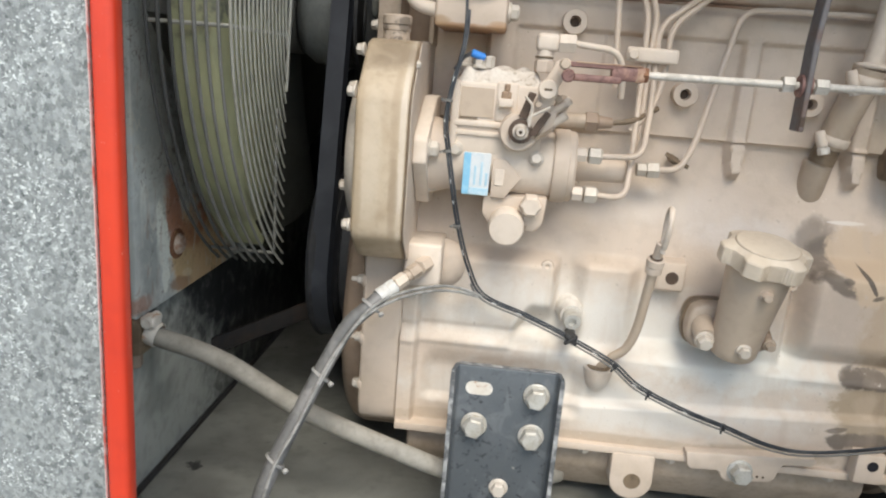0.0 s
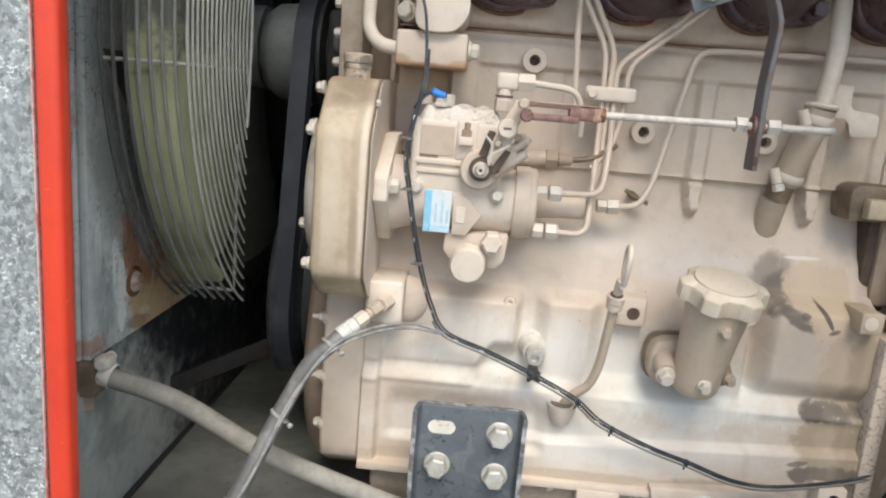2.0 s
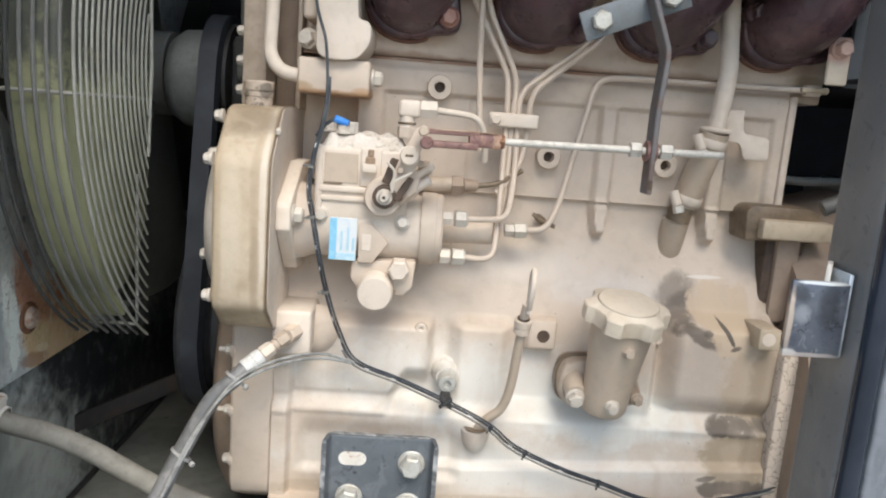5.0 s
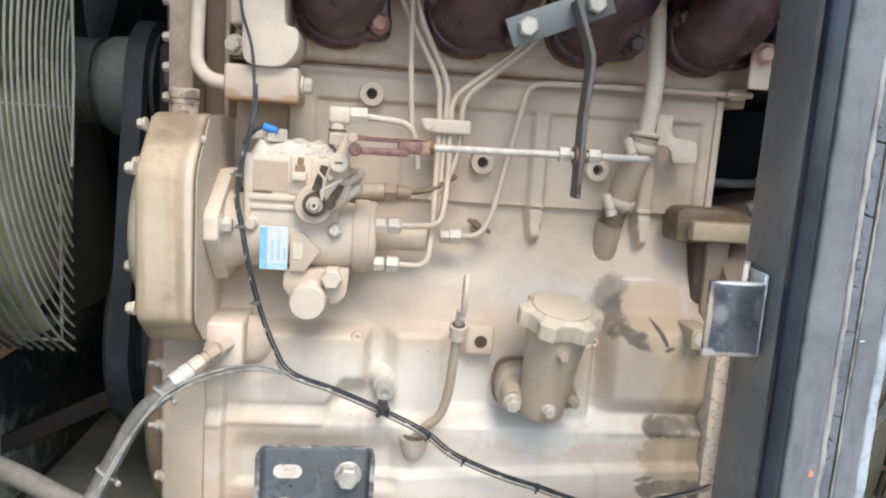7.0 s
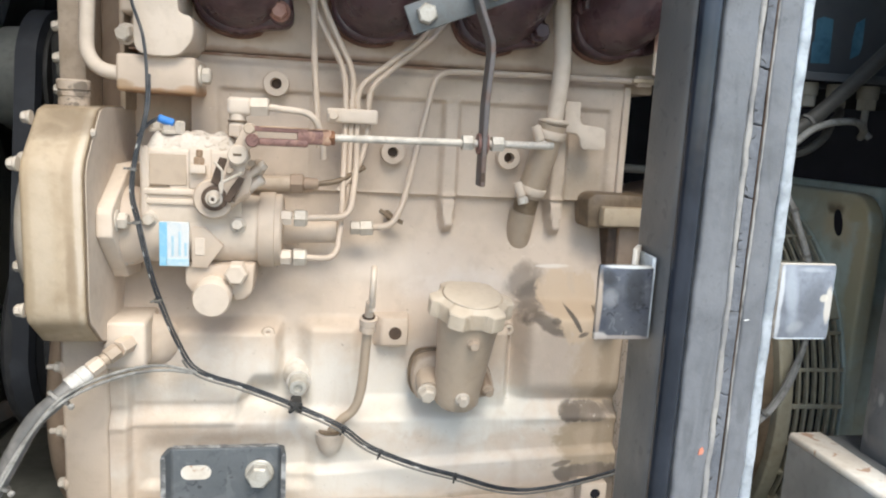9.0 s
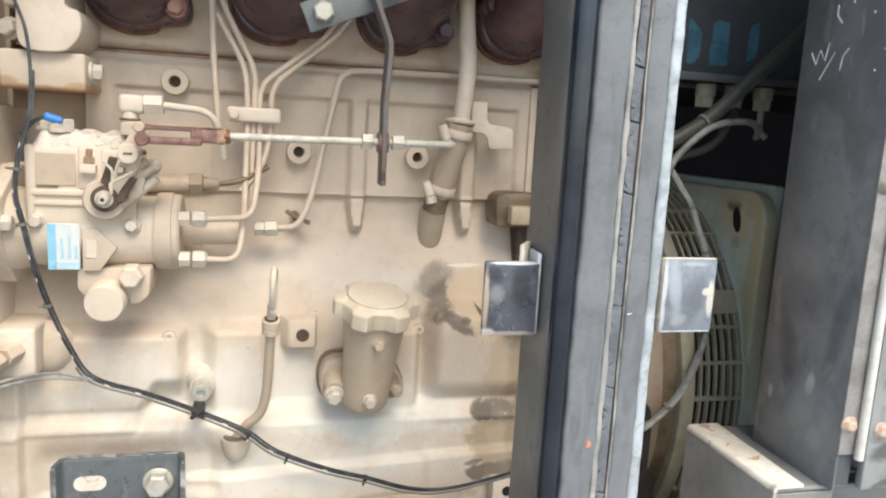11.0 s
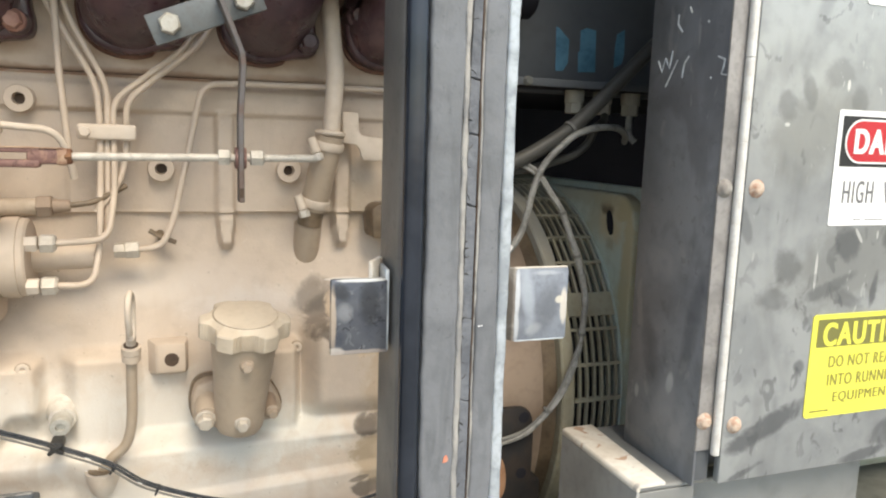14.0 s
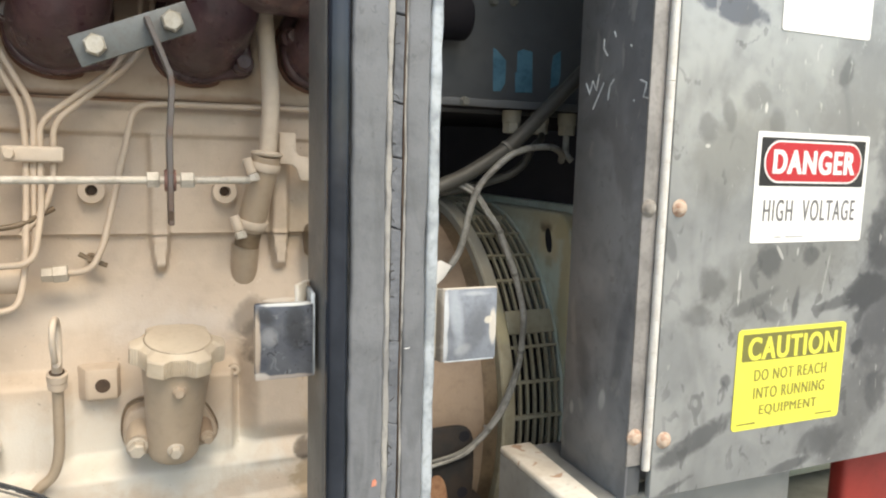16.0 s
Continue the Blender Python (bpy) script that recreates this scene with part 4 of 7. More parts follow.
def block_face(x, z):
    """How far the casting's side stands (y, towards the eye is minus)."""
    y = 0.0
    # sunk side panels under the deck
    pan = slab(z, 1.306, 1.404, 0.0022) * slab(x, -0.172, 0.232, 0.003)
    y += 0.005 * pan
    y += 0.012 * ss(1.3075, 1.3045, z)
    y -= 0.001 * math.exp(-((z - 1.419) / 0.008) ** 2)
    y += 0.004 * ss(1.426, 1.432, z)
    y += 0.032 * (1 - ss(-0.2025, -0.1985, x)) * ss(1.24, 1.31, z)
    for rx, zlow in ((0.06, 1.268), (0.178, 1.268), (-0.083, 1.345)):
        w = 0.0085 - 0.0035 * ss(1.302, 1.265, z)
        if rx < 0:
            y += 0.003 * pan * ss(rx - 0.002, rx + 0.002, x) * (1 - ss(-0.03, 0.0, x))
            continue
        y -= (0.008 + 0.010 * ss(1.312, 1.3, z)) * slab(x, rx - w, rx + w, 0.0022) * slab(z, zlow + 0.004, 1.404, 0.006)
    # the side swells out below the panels
    y -= 0.040 * ss(1.305, 1.17, z)
    # crankcase bulges
    top = ss(1.186, 1.170, z) * ss(1.085, 1.10, z)
    zb = 1.090 + 0.028 * ss(-0.152, -0.13, x)
    left = ss(1.184, 1.168, z) * ss(zb - 0.014, zb + 0.014, z)
    y -= 0.021 * left * slab(x, -0.27, -0.108, 0.006)
    y -= 0.019 * top * (slab(x, 0.085, 0.126, 0.006) + 0.8 * slab(x, -0.084, -0.028, 0.010))
    y -= 0.026 * slab(x, 0.1385, 0.27, 0.013) * ss(1.205, 1.186, z) * ss(1.072, 1.122, z)
    y -= 0.003 * slab(x, 0.168, 0.236, 0.008) * slab(z, 1.198, 1.238, 0.006)
    # skirt steps
    y -= 0.027 * ss(1.100, 1.080, z)
    ridge = 1.0355 + 0.05 * x
    y -= 0.0085 * ss(ridge + 0.0045, ridge - 0.0035, z) * ss(-0.125, -0.085, x)
    # raised border at the front end, sunk pocket beside it
    y -= 0.010 * (1 - ss(-0.248, -0.243, x)) * ss(1.19, 1.18, z)
    y += 0.006 * slab(x, -0.234, -0.075, 0.008) * ss(1.012, 1.024, z) * ss(1.078, 1.05, z)
    # dipstick boss
    y -= 0.012 * math.exp(-((x + 0.057) / 0.014) ** 2 - ((z - 1.066) / 0.016) ** 2)
    return y


bm = B()
NX, NZ, X0, X1, Z0, Z1 = 260, 240, -0.262, 0.246, 0.990, 1.4355
grid = [[bm.verts.new((X0 + (X1 - X0) * i / NX, block_face(X0 + (X1 - X0) * i / NX, Z0 + (Z1 - Z0) * j / NZ), Z0 + (Z1 - Z0) * j / NZ)) for i in range(NX + 1)] for j in range(NZ + 1)]
for j in range(NZ):
    for i in range(NX):
        bm.faces.new((grid[j][i], grid[j][i + 1], grid[j + 1][i + 1], grid[j + 1][i]))
back = [bm.verts.new(p) for p in ((X0, 0.3, Z0), (X1, 0.3, Z0), (X1, 0.3, Z1), (X0, 0.3, Z1))]
bm.faces.new((*[grid[0][i] for i in range(NX, -1, -1)], back[0], back[1]))
bm.faces.new((*grid[NZ], back[2], back[3]))
bm.faces.new((*[grid[j][0] for j in range(NZ + 1)], back[3], back[0]))
bm.faces.new((*[grid[j][NX] for j in range(NZ, -1, -1)], back[1], back[2]))
bm.faces.new(back)
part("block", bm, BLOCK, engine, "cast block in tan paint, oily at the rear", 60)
part("head_gasket", box(-0.255, 0.246, 0.0018, 0.3, 1.4352, 1.4375, 0.0004, 1), GASKET_RUST, engine, "rust-streaked head gasket")
part("cylinder_head", box(-0.255, 0.282, 0.004, 0.3, 1.4378, 1.56, 0.006, 3), HEAD_ST, engine, "cylinder head in tan paint, rust-streaked below")
part("head_foot", box(0.247, 0.281, 0.008, 0.2, 1.4235, 1.4372, 0.003), TAN_DIRTY, engine, "grimy underside of the head's rear end")
for x, z in ((-0.117, 1.411), (0.0, 1.350), (0.122, 1.350)):
    y0 = block_face(x, z)
    bm = lathe((x, y0 + 0.002, z), (0, -1, 0), [(0, 0.0125), (0.0125, 0.0125), (0.0137, 0.0118), (0.0137, 0.0056), (0.003, 0.0050), (0.003, 0.0)], 28)
    b_ = part("plug_boss", bm, TAN, engine)
    part("plug", cyl((x, y0 - 0.0006, z), (x, y0 - 0.0022, z), 0.0047, seg=14, r=0.0003), SOCKET, b_, "dirty socket plug")
for x, z in ((-0.119, 1.171), (0.125, 1.173)):
    part("screw", lathe((x, block_face(x, z) + 0.003, z), (0, -1, 0), [(0, 0.0055), (0.0042, 0.0055), (0.005, 0.0048), (0.005, 0.0026), (0.003, 0.0022), (0.003, 0)], 18), TAN_LIGHT, engine)
    part("screw_ring", lathe((x, block_face(x, z) + 0.0004, z), (0, -1, 0), [(0, 0.0056), (0, 0.0068), (0.0008, 0.0066), (0.0008, 0.0056)], 18), TAN_DIRTY, engine, "darker ring round the screw")
# drilled lug beside the dipstick
bm = box(-0.008, 0.019, -0.044, -0.010, 1.156, 1.186, 0.0)
for v in bm.verts:
    if v.co.y > -0.03:
        v.co.x += -0.016 if v.co.x < 0 else 0.004
        v.co.z += -0.006 if v.co.z < 1.17 else 0.003
bm = bevelled(bm, 0.003)
lug = part("drilled_lug", bm, TAN, engine)
part("hole", cyl((0.006, -0.040, 1.170), (0.006, -0.0445, 1.170), 0.0066, seg=18, r=0.0002), SOCKET, lug, "dark threaded hole")
lug = part("drilled_lug", box(0.216, 0.2385, -0.0705, -0.02, 1.178, 1.1995, 0.0025), GOLD, engine)
part("hole", cyl((0.2255, -0.067, 1.189), (0.2255, -0.0712, 1.189), 0.0042, seg=14, r=0.0002), SOCKET, lug)
part("hole_ring", lathe((0.2255, -0.0704, 1.189), (0, -1, 0), [(0, 0.0043), (0, 0.0068), (0.0009, 0.0066), (0.0009, 0.0043)], 18), TAN_LIGHT, lug)
part("pipe_tab", prism([(0.1735, 1.411), (0.190, 1.411), (0.191, 1.392), (0.194, 1.388), (0.2165, 1.3855), (0.2195, 1.383), (0.2205, 1.366), (0.2175, 1.3625), (0.1965, 1.3625), (0.1935, 1.366), (0.192, 1.3735), (0.1875, 1.3785), (0.1735, 1.380)], "y", -0.0225, -0.0185, 0.0012), TAN_LIGHT, engine, "bent flat tab holding the coolant pipe")
part("tab_stem", cyl((0.208, -0.0186, 1.375), (0.208, 0.006, 1.375), 0.006, seg=16), TAN, engine)
# sump and its rail
part("sump_rail", box(-0.262, 0.246, -0.070, 0.28, 0.983, 0.9915, 0.0015), TAN, engine, "dusty sump flange")
# Sump's darker tan stands in for the shade under the rail.
part("sump", prism([(-0.052, 0.9835), (-0.05, 0.955), (-0.02, 0.915), (0.26, 0.915), (0.27, 0.9835)], "x", -0.25, 0.235, 0.006), TAN_DIRTY, engine, "tan pressed sump, darker paint for the shade below the rail")
part("mounting_pad", prism([(0.040, 0.998), (0.043, 0.984), (0.047, 0.9795), (0.0725, 0.981), (0.0765, 0.979), (0.079, 0.973), (0.085, 0.9695), (0.126, 0.9745), (0.1315, 0.979), (0.134, 0.991), (0.1365, 0.9945), (0.165, 0.9965), (0.1685, 1.002), (0.168, 1.006)], "y", -0.076, -0.045, 0.0022), TAN, engine, "shaped mounting pad under the rail")
placed("bolt", BOLT_L, engine, (0.0955, -0.0765, 0.9835), spin=12)
for x in (0.1135, 0.1195):
    part("drill_mark", cyl((x, -0.0755, 0.9795), (x, -0.0764, 0.9795), 0.0013, seg=10, r=0.0002), SOCKET, engine)
bm = prism([(-0.0325, 0.986)] + [(-0.0095 + 0.0225 * math.cos(a), 0.9555 + 0.0215 * math.sin(a)) for a in (radians(178 + 184 * q / 18) for q in range(19))] + [(0.012, 0.986)], "y", -0.072, -0.05, 0.003)
lug = part("lifting_lug", bm, TAN, engine)
part("hole", cyl((-0.0085, -0.067, 0.9555), (-0.0085, -0.0724, 0.9555), 0.0088, seg=24, r=0.0002), BROWN, lug, "round hole through the lug")
lug = part("drilled_lug", box(0.2045, 0.2335, -0.079, -0.05, 0.9865, 1.0185, 0.0025), TAN, engine)
part("hole", cyl((0.2205, -0.075, 1.0065), (0.2205, -0.0795, 1.0065), 0.0055, seg=16, r=0.0002), BLACK, lug, "dark threaded hole")
for x in (-0.19, -0.06, -0.025, 0.03, 0.19):
    placed("rail_bolt", BOLT_S, engine, (x, -0.060, 0.984), (0, 0, -1))
# rear plate and the castings behind it
part("rear_plate", box(0.2465, 0.272, -0.066, 0.3, 0.97, 1.172, 0.004), crackled("crackled_flange_paint", TAN, 70, (0.2, 0.15, 0.1), 0.035), engine, "rough crackled tan flywheel housing flange")
part("rear_plate_upper", box(0.244, 0.252, -0.004, 0.3, 1.2, 1.43, 0.002), TAN, engine)
part("end_bracket", prism([(0.206, 1.281), (0.204, 1.312), (0.212, 1.318), (0.27, 1.318), (0.282, 1.312), (0.282, 1.283)], "y", -0.028, 0.03, 0.004), BROWN, engine, "oily brown bracket")
part("bracket_step", box(0.218, 0.292, -0.040, -0.02, 1.285, 1.305, 0.003), GOLD, engine)
part("starter_flange", prism(rounded(0.234, 0.274, 1.19, 1.30, 0.014), "y", -0.018, 0.03, 0.002), SOCKET, engine, "oily dark starter opening rim")
part("starter_cover", prism(rounded(0.244, 0.268, 1.196, 1.296, 0.011), "y", -0.024, 0.02, 0.002), BELL, engine, "tan starter cover")
part("rear_pipe", tube([(0.24, 0.05, 1.343), (0.30, 0.05, 1.342), (0.36, 0.06, 1.345)], 0.005), HUB, engine, "thin dark pipe at the rear")

# ---- timing case at the engine's front ----
case = thing("timing_case", (-0.28, 0.05, 0.98), "timing gear case with stained gold-brown cover and tan housing", "timing case")
outline = [(0.12, 1.383), (-0.076, 1.379), (-0.088, 1.376), (-0.126, 1.336), (-0.131, 1.324), (-0.131, 1.214), (-0.127, 1.201), (-0.098, 1.178), (-0.082, 1.1725), (0.12, 1.166)]
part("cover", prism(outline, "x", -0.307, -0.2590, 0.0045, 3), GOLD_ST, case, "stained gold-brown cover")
part("cover_seam", prism([(y - 0.0006 if y < 0 else y, z + (0.0006 if z > 1.28 else -0.0006)) for y, z in outline], "x", -0.2589, -0.2578, 0.0004, 1), BROWN, case, "oily seam")
part("housing", prism([(y + 0.002, z) for y, z in outline], "x", -0.2577, -0.2570, 0.0002, 1), TAN_LIGHT, case, "flat tan back plate")
part("front_bulge", lathe((-0.3065, -0.045, 1.272), (-1, 0, 0), [(0, 0.078), (0.004, 0.077), (0.011, 0.07), (0.014, 0.055), (0.0145, 0)], 40), BOLT, case, "bare metal round front plate")
case_lower = part("lower_cover", prism([(0.12, 1.178), (-0.058, 1.178), (-0.062, 1.17), (-0.062, 1.005), (-0.056, 0.988), (-0.035, 0.975), (0.12, 0.968)], "x", -0.304, -0.2623, 0.004, 3), TAN, case)
part("crank_cover", lathe((-0.262, 0.13, 1.073), (-1, 0, 0), [(0, 0.168), (0.05, 0.168), (0.062, 0.163), (0.07, 0.152), (0.071, 0.1), (0.071, 0)], 56), BELL, case, "grimy round crank cover")
part("upper_plate", box(-0.313, -0.289, -0.012, 0.2, 1.378, 1.56, 0.003), TAN_DIRTY, case, "grimy tan front plate")
part("upper_housing", box(-0.2888, -0.2605, 0.035, 0.2, 1.378, 1.56, 0.003), BELL, case, "grimy brownish upper housing")
part("upper_flange", box(-0.2603, -0.2555, -0.010, 0.2, 1.378, 1.56, 0.0015), TAN_DIRTY, case)
part("filler_neck", lathe((-0.2845, -0.062, 1.374), (0, 0, 1), [(0, 0.0128), (0.013, 0.0125), (0.0135, 0.0132), (0.0165, 0.0132), (0.017, 0.0126), (0.0185, 0.0126), (0.019, 0.0138), (0.026, 0.0138), (0.0275, 0.0125), (0.0275, 0)], 28), flecked(TAN_DIRTY.copy(), [(80, 1.0, 0.5, 0.62, (0.1, 0.08, 0.06), 0.75, 0)]), case, "oily capped filler neck")
part("corner_lug", box(-0.2615, -0.2245, -0.082, -0.02, 1.146, 1.190, 0.0035, 3), TAN_LIGHT, case)
part("lug_shoulder", lathe((-0.226, -0.045, 1.163), (0, -1, 0), [(0, 0.026), (0.006, 0.0235), (0.011, 0.017), (0.0135, 0.009), (0.0142, 0)], 32), TAN, case)
for y, z, x in ((-0.098, 1.368, -0.3075), (-0.129, 1.332, -0.3075), (-0.088, 1.334, -0.315), (-0.100, 1.244, -0.3175), (-0.128, 1.213, -0.3075)):
    placed("bolt", BOLT_C, case, (x, y, z), (-1, 0, 0))
for z in (1.14, 1.077, 1.0245):
    placed("bolt", BOLT_C, case, (-0.3045, -0.056, z), (-1, 0, 0))
    part("bolt_boss", cyl((-0.30, -0.054, z), (-0.3045, -0.054, z), 0.009, seg=18), TAN, case)
    if z > 1.05:
        part("stud", cyl((-0.309, -0.056, z), (-0.3175, -0.056, z), 0.0026, seg=10), BOLT, case, "bare stud end")
for y, z in ((-0.004, 1.394), (-0.004, 1.4225), (-0.004, 1.451), (-0.004, 1.485)):
    placed("bolt", BOLT_C, case, (-0.3132, y, z), (-1, 0, 0))
placed("bolt", BOLT_TINY, case, (-0.2569, -0.108, 1.358), (1, 0, 0))

# ---- fuel injection pump ----
pump = thing("injection_pump", (-0.175, -0.05, 1.20), "rotary fuel injection pump in dusty tan paint", "fuel pump")
PY, PZ = -0.052, 1.274
part("flange_plate", prism([(0.0, 1.3295), (-0.044, 1.3295), (-0.105, 1.2965), (-0.108, 1.2915), (-0.108, 1.2715), (-0.058, 1.227), (0.0, 1.222)], "x", -0.2569, -0.2435, 0.0018, 3), TAN_LIGHT, pump, "thick angular mounting flange")
part("nose", lathe((-0.2437, PY, PZ), (1, 0, 0), [(0, 0.037), (0.006, 0.036), (0.014, 0.033), (0.026, 0.030)], 28), TAN, pump)
part("body", lathe((-0.226, PY, PZ), (1, 0, 0), [(0, 0.031), (0.004, 0.0325), (0.06, 0.0325), (0.096, 0.0315), (0.1, 0.0305)], 36), TAN_LIGHT, pump)
part("upper_housing", prism([(-0.083, 1.27), (-0.0845, 1.3455), (-0.082, 1.347), (-0.023, 1.347), (-0.02, 1.27)], "x", -0.226, -0.141, 0.004, 3), TAN_LIGHT, pump)
part("side_rib", box(-0.2268, -0.2195, -0.0862, -0.080, 1.285, 1.349, 0.0032, 3), TAN_LIGHT, pump)
part("side_rib", box(-0.1865, -0.166, -0.0860, -0.080, 1.312, 1.349, 0.003, 3), TAN_LIGHT, pump)
part("side_ridge", box(-0.2235, -0.172, -0.0866, -0.082, 1.3065, 1.3125, 0.0018, 3), TAN_LIGHT, pump)
part("side_ridge", box(-0.2215, -0.176, -0.0862, -0.082, 1.2985, 1.3032, 0.0014, 2), TAN_LIGHT, pump)
# Flat panel and strip imitate a recess: its shade is in their colours.
part("recess_shade", box(-0.2185, -0.1875, -0.0851, -0.0838, 1.3155, 1.3425, 0.0004, 1), TUBE, pump, "flat side panel, recess shade put into its darker colour")
part("shade_line", box(-0.2185, -0.2015, -0.0854, -0.0842, 1.3138, 1.3152, 0.0003, 1), BROWN, pump, "brown strip painted as the shadow at the recess's foot")
LUMPS = ((-0.214, -0.066, 0.010, 0.006), (-0.181, -0.058, 0.010, 0.011), (-0.163, -0.052, 0.007, 0.010), (-0.197, -0.042, 0.008, 0.008), (-0.19, -0.074, 0.006, 0.006), (-0.152, -0.07, 0.008, 0.004), (-0.171, -0.079, 0.006, 0.003), (-0.222, -0.045, 0.007, 0.006))


def cover_top(x, y):
    """Height of the pump's lumpy, dust-caked top casting."""
    edge = slab(x, -0.2205, -0.1465, 0.006) * slab(y, -0.0790, -0.028, 0.0055)
    z = 1.3445 + 0.0145 * edge
    for cx, cy, r, h in LUMPS:
        z += 0.42 * h * ss(1.5, 0.1, math.hypot(x - cx, y - cy) / r) * edge
    return z + 0.0004 * math.sin(x * 160 + y * 90) * math.sin(y * 150 - x * 60) * edge


bm = B()
NU, NV = 64, 48
top_grid = [[bm.verts.new((-0.2262 + 0.0852 * i / NU, -0.0843 + 0.0625 * j / NV, cover_top(-0.2262 + 0.0852 * i / NU, -0.0843 + 0.0625 * j / NV))) for i in range(NU + 1)] for j in range(NV + 1)]
for j in range(NV):
    for i in range(NU):
        bm.faces.new((top_grid[j][i], top_grid[j][i + 1], top_grid[j + 1][i + 1], top_grid[j + 1][i]))
foot_ring = [top_grid[0][i] for i in range(NU + 1)] + [top_grid[j][NU] for j in range(1, NV + 1)] + [top_grid[NV][i] for i in range(NU - 1, -1, -1)] + [top_grid[j][0] for j in range(NV - 1, 0, -1)]
low = [bm.verts.new((v.co.x, v.co.y, 1.342)) for v in foot_ring]
for q in range(len(low)):
    bm.faces.new((foot_ring[q], foot_ring[(q + 1) % len(low)], low[(q + 1) % len(low)], low[q]))
bm.faces.new(low)
part("top_cover", bm, DUSTY, pump, "whitish dust-caked top cover", 60)
placed("bolt", BOLT_S, pump, (-0.204, -0.072, 1.3605), (0, 0, 1))
placed("bolt", BOLT_S, pump, (-0.219, -0.05, 1.3615), (0, 0, 1), spin=20)
part("distributor_head", lathe((-0.127, PY, PZ), (1, 0, 0), [(0, 0.0345), (0.003, 0.0355), (0.014, 0.0355), (0.0145, 0.034), (0.019, 0.034), (0.021, 0.032), (0.021, 0)], 40), TAN, pump, "round distributor head")
part("rear_stub", lathe((-0.106, -0.04, 1.272), (1, 0, 0), [(0, 0.014), (0.006, 0.0135), (0.02, 0.012), (0.05, 0.0115), (0.052, 0.009), (0.052, 0)], 24), TAN, pump)
part("lower_block", prism([(-0.190, 1.244), (-0.190, 1.226), (-0.183, 1.217), (-0.148, 1.217), (-0.148, 1.212), (-0.138, 1.212), (-0.131, 1.220), (-0.129, 1.246)], "y", -0.082, -0.03, 0.003), TAN, pump)
part("round_plug", lathe((-0.1655, -0.08, 1.218), (0, -1, -0.12), [(0, 0.017), (0.014, 0.017), (0.018, 0.0155), (0.0185, 0)], 28), TAN_LIGHT, pump)
part("hex_plug", hexa((-0.1445, -0.078, 1.2395), (-0.1445, -0.097, 1.2385), 0.0175, 0.001), TAN_LIGHT, pump)
placed("bolt", BOLT_S, pump, (-0.2195, -0.083, 1.285), (0, -1, 0))
placed("bolt", BOLT_S, pump, (-0.144, -0.0845, 1.282), (0, -1, 0.2))
placed("flange_bolt", BOLT_M, pump, (-0.2437, -0.094, 1.284), (1, 0, 0))
placed("flange_bolt", BOLT_S, pump, (-0.2437, -0.066, 1.246), (1, 0, 0))
bm = prism([(-0.1835, 1.243), (-0.1835, 1.2795), (-0.172, 1.2795), (-0.156, 1.263), (-0.170, 1.243)], "y", -0.0875, -0.08, 0.001)
part("lug_plate", bm, TAN, pump)
part("lug_frame", box(-0.181, -0.172, -0.0886, -0.087, 1.254, 1.270, 0.0008, 1), TAN_LIGHT, pump)
plate = part("name_plate", box(-0.211, -0.1855, -0.0868, -0.0845, 1.2435, 1.2835, 0.0006, 1), PLATE_WHITE, pump, "faded blue and silver name plate")
part("print_block", box(-0.2107, -0.2040, -0.0873, -0.0867, 1.244, 1.283, 0.0002, 1), PLATE_BLUE, plate)
part("print_block", box(-0.2050, -0.1858, -0.0873, -0.0867, 1.244, 1.2505, 0.0002, 1), PLATE_FAINT, plate)
for x, h in ((-0.1995, 0.018), (-0.1935, 0.022), (-0.1885, 0.012)):
    part("print_bar", box(x - 0.0011, x + 0.0011, -0.0872, -0.0867, 1.253, 1.253 + h, 0.0002, 1), PLATE_FAINT, plate)
# throttle lever with its springs
lever = part("lever_disc", lathe((-0.163, -0.084, 1.306), (0, -1, 0), [(0, 0.0175), (0.014, 0.0175), (0.016, 0.016), (0.016, 0.009), (0.02, 0.0085), (0.02, 0)], 30), TAN, pump)
# Dark ring added where only a shaded gap surrounds the nut.
part("lever_gap", lathe((-0.1615, -0.1, 1.3075), (0, -1, 0), [(0, 0.0108), (0.0065, 0.0108), (0.007, 0.0075), (0.007, 0)], 24), SOCKET, lever, "dark ring for the shaded gap round the spindle")
part("lever_nut", lathe((-0.1615, -0.1055, 1.3075), (0, -1, 0), [(0, 0.0072), (0.003, 0.0072), (0.0032, 0.0055), (0.008, 0.005), (0.0105, 0.0035), (0.0105, 0.0018), (0.009, 0.0016), (0.009, 0)], 18), BOLT, lever, "pale spindle nut")
part("lever_spindle", cyl((-0.1615, -0.113, 1.3075), (-0.1615, -0.1152, 1.3075), 0.0017, seg=10), SOCKET, lever)
arm = part("throttle_lever", prism([(-0.1575, 1.310), (-0.148, 1.345), (-0.1415, 1.3535), (-0.134, 1.352), (-0.1315, 1.344), (-0.1405, 1.322), (-0.1505, 1.303)], "y", -0.1045, -0.1005, 0.001), TAN, pump)
part("lever_pin", lathe((-0.1415, -0.107, 1.346), (0, -1, 0), [(0, 0.0085), (0.008, 0.0085), (0.009, 0.0075), (0.009, 0)], 22), TAN_LIGHT, pump)
part("lever_slot", box(-0.145, -0.138, -0.1166, -0.1155, 1.3450, 1.3470, 0.0003, 1), BROWN, pump)
part("lever_link", prism([(-0.1475, 1.3485), (-0.1365, 1.3705), (-0.1285, 1.3715), (-0.1255, 1.364), (-0.1355, 1.3425)], "y", -0.1125, -0.1098, 0.001), TAN, pump, "flat link from the lever to the clevis")
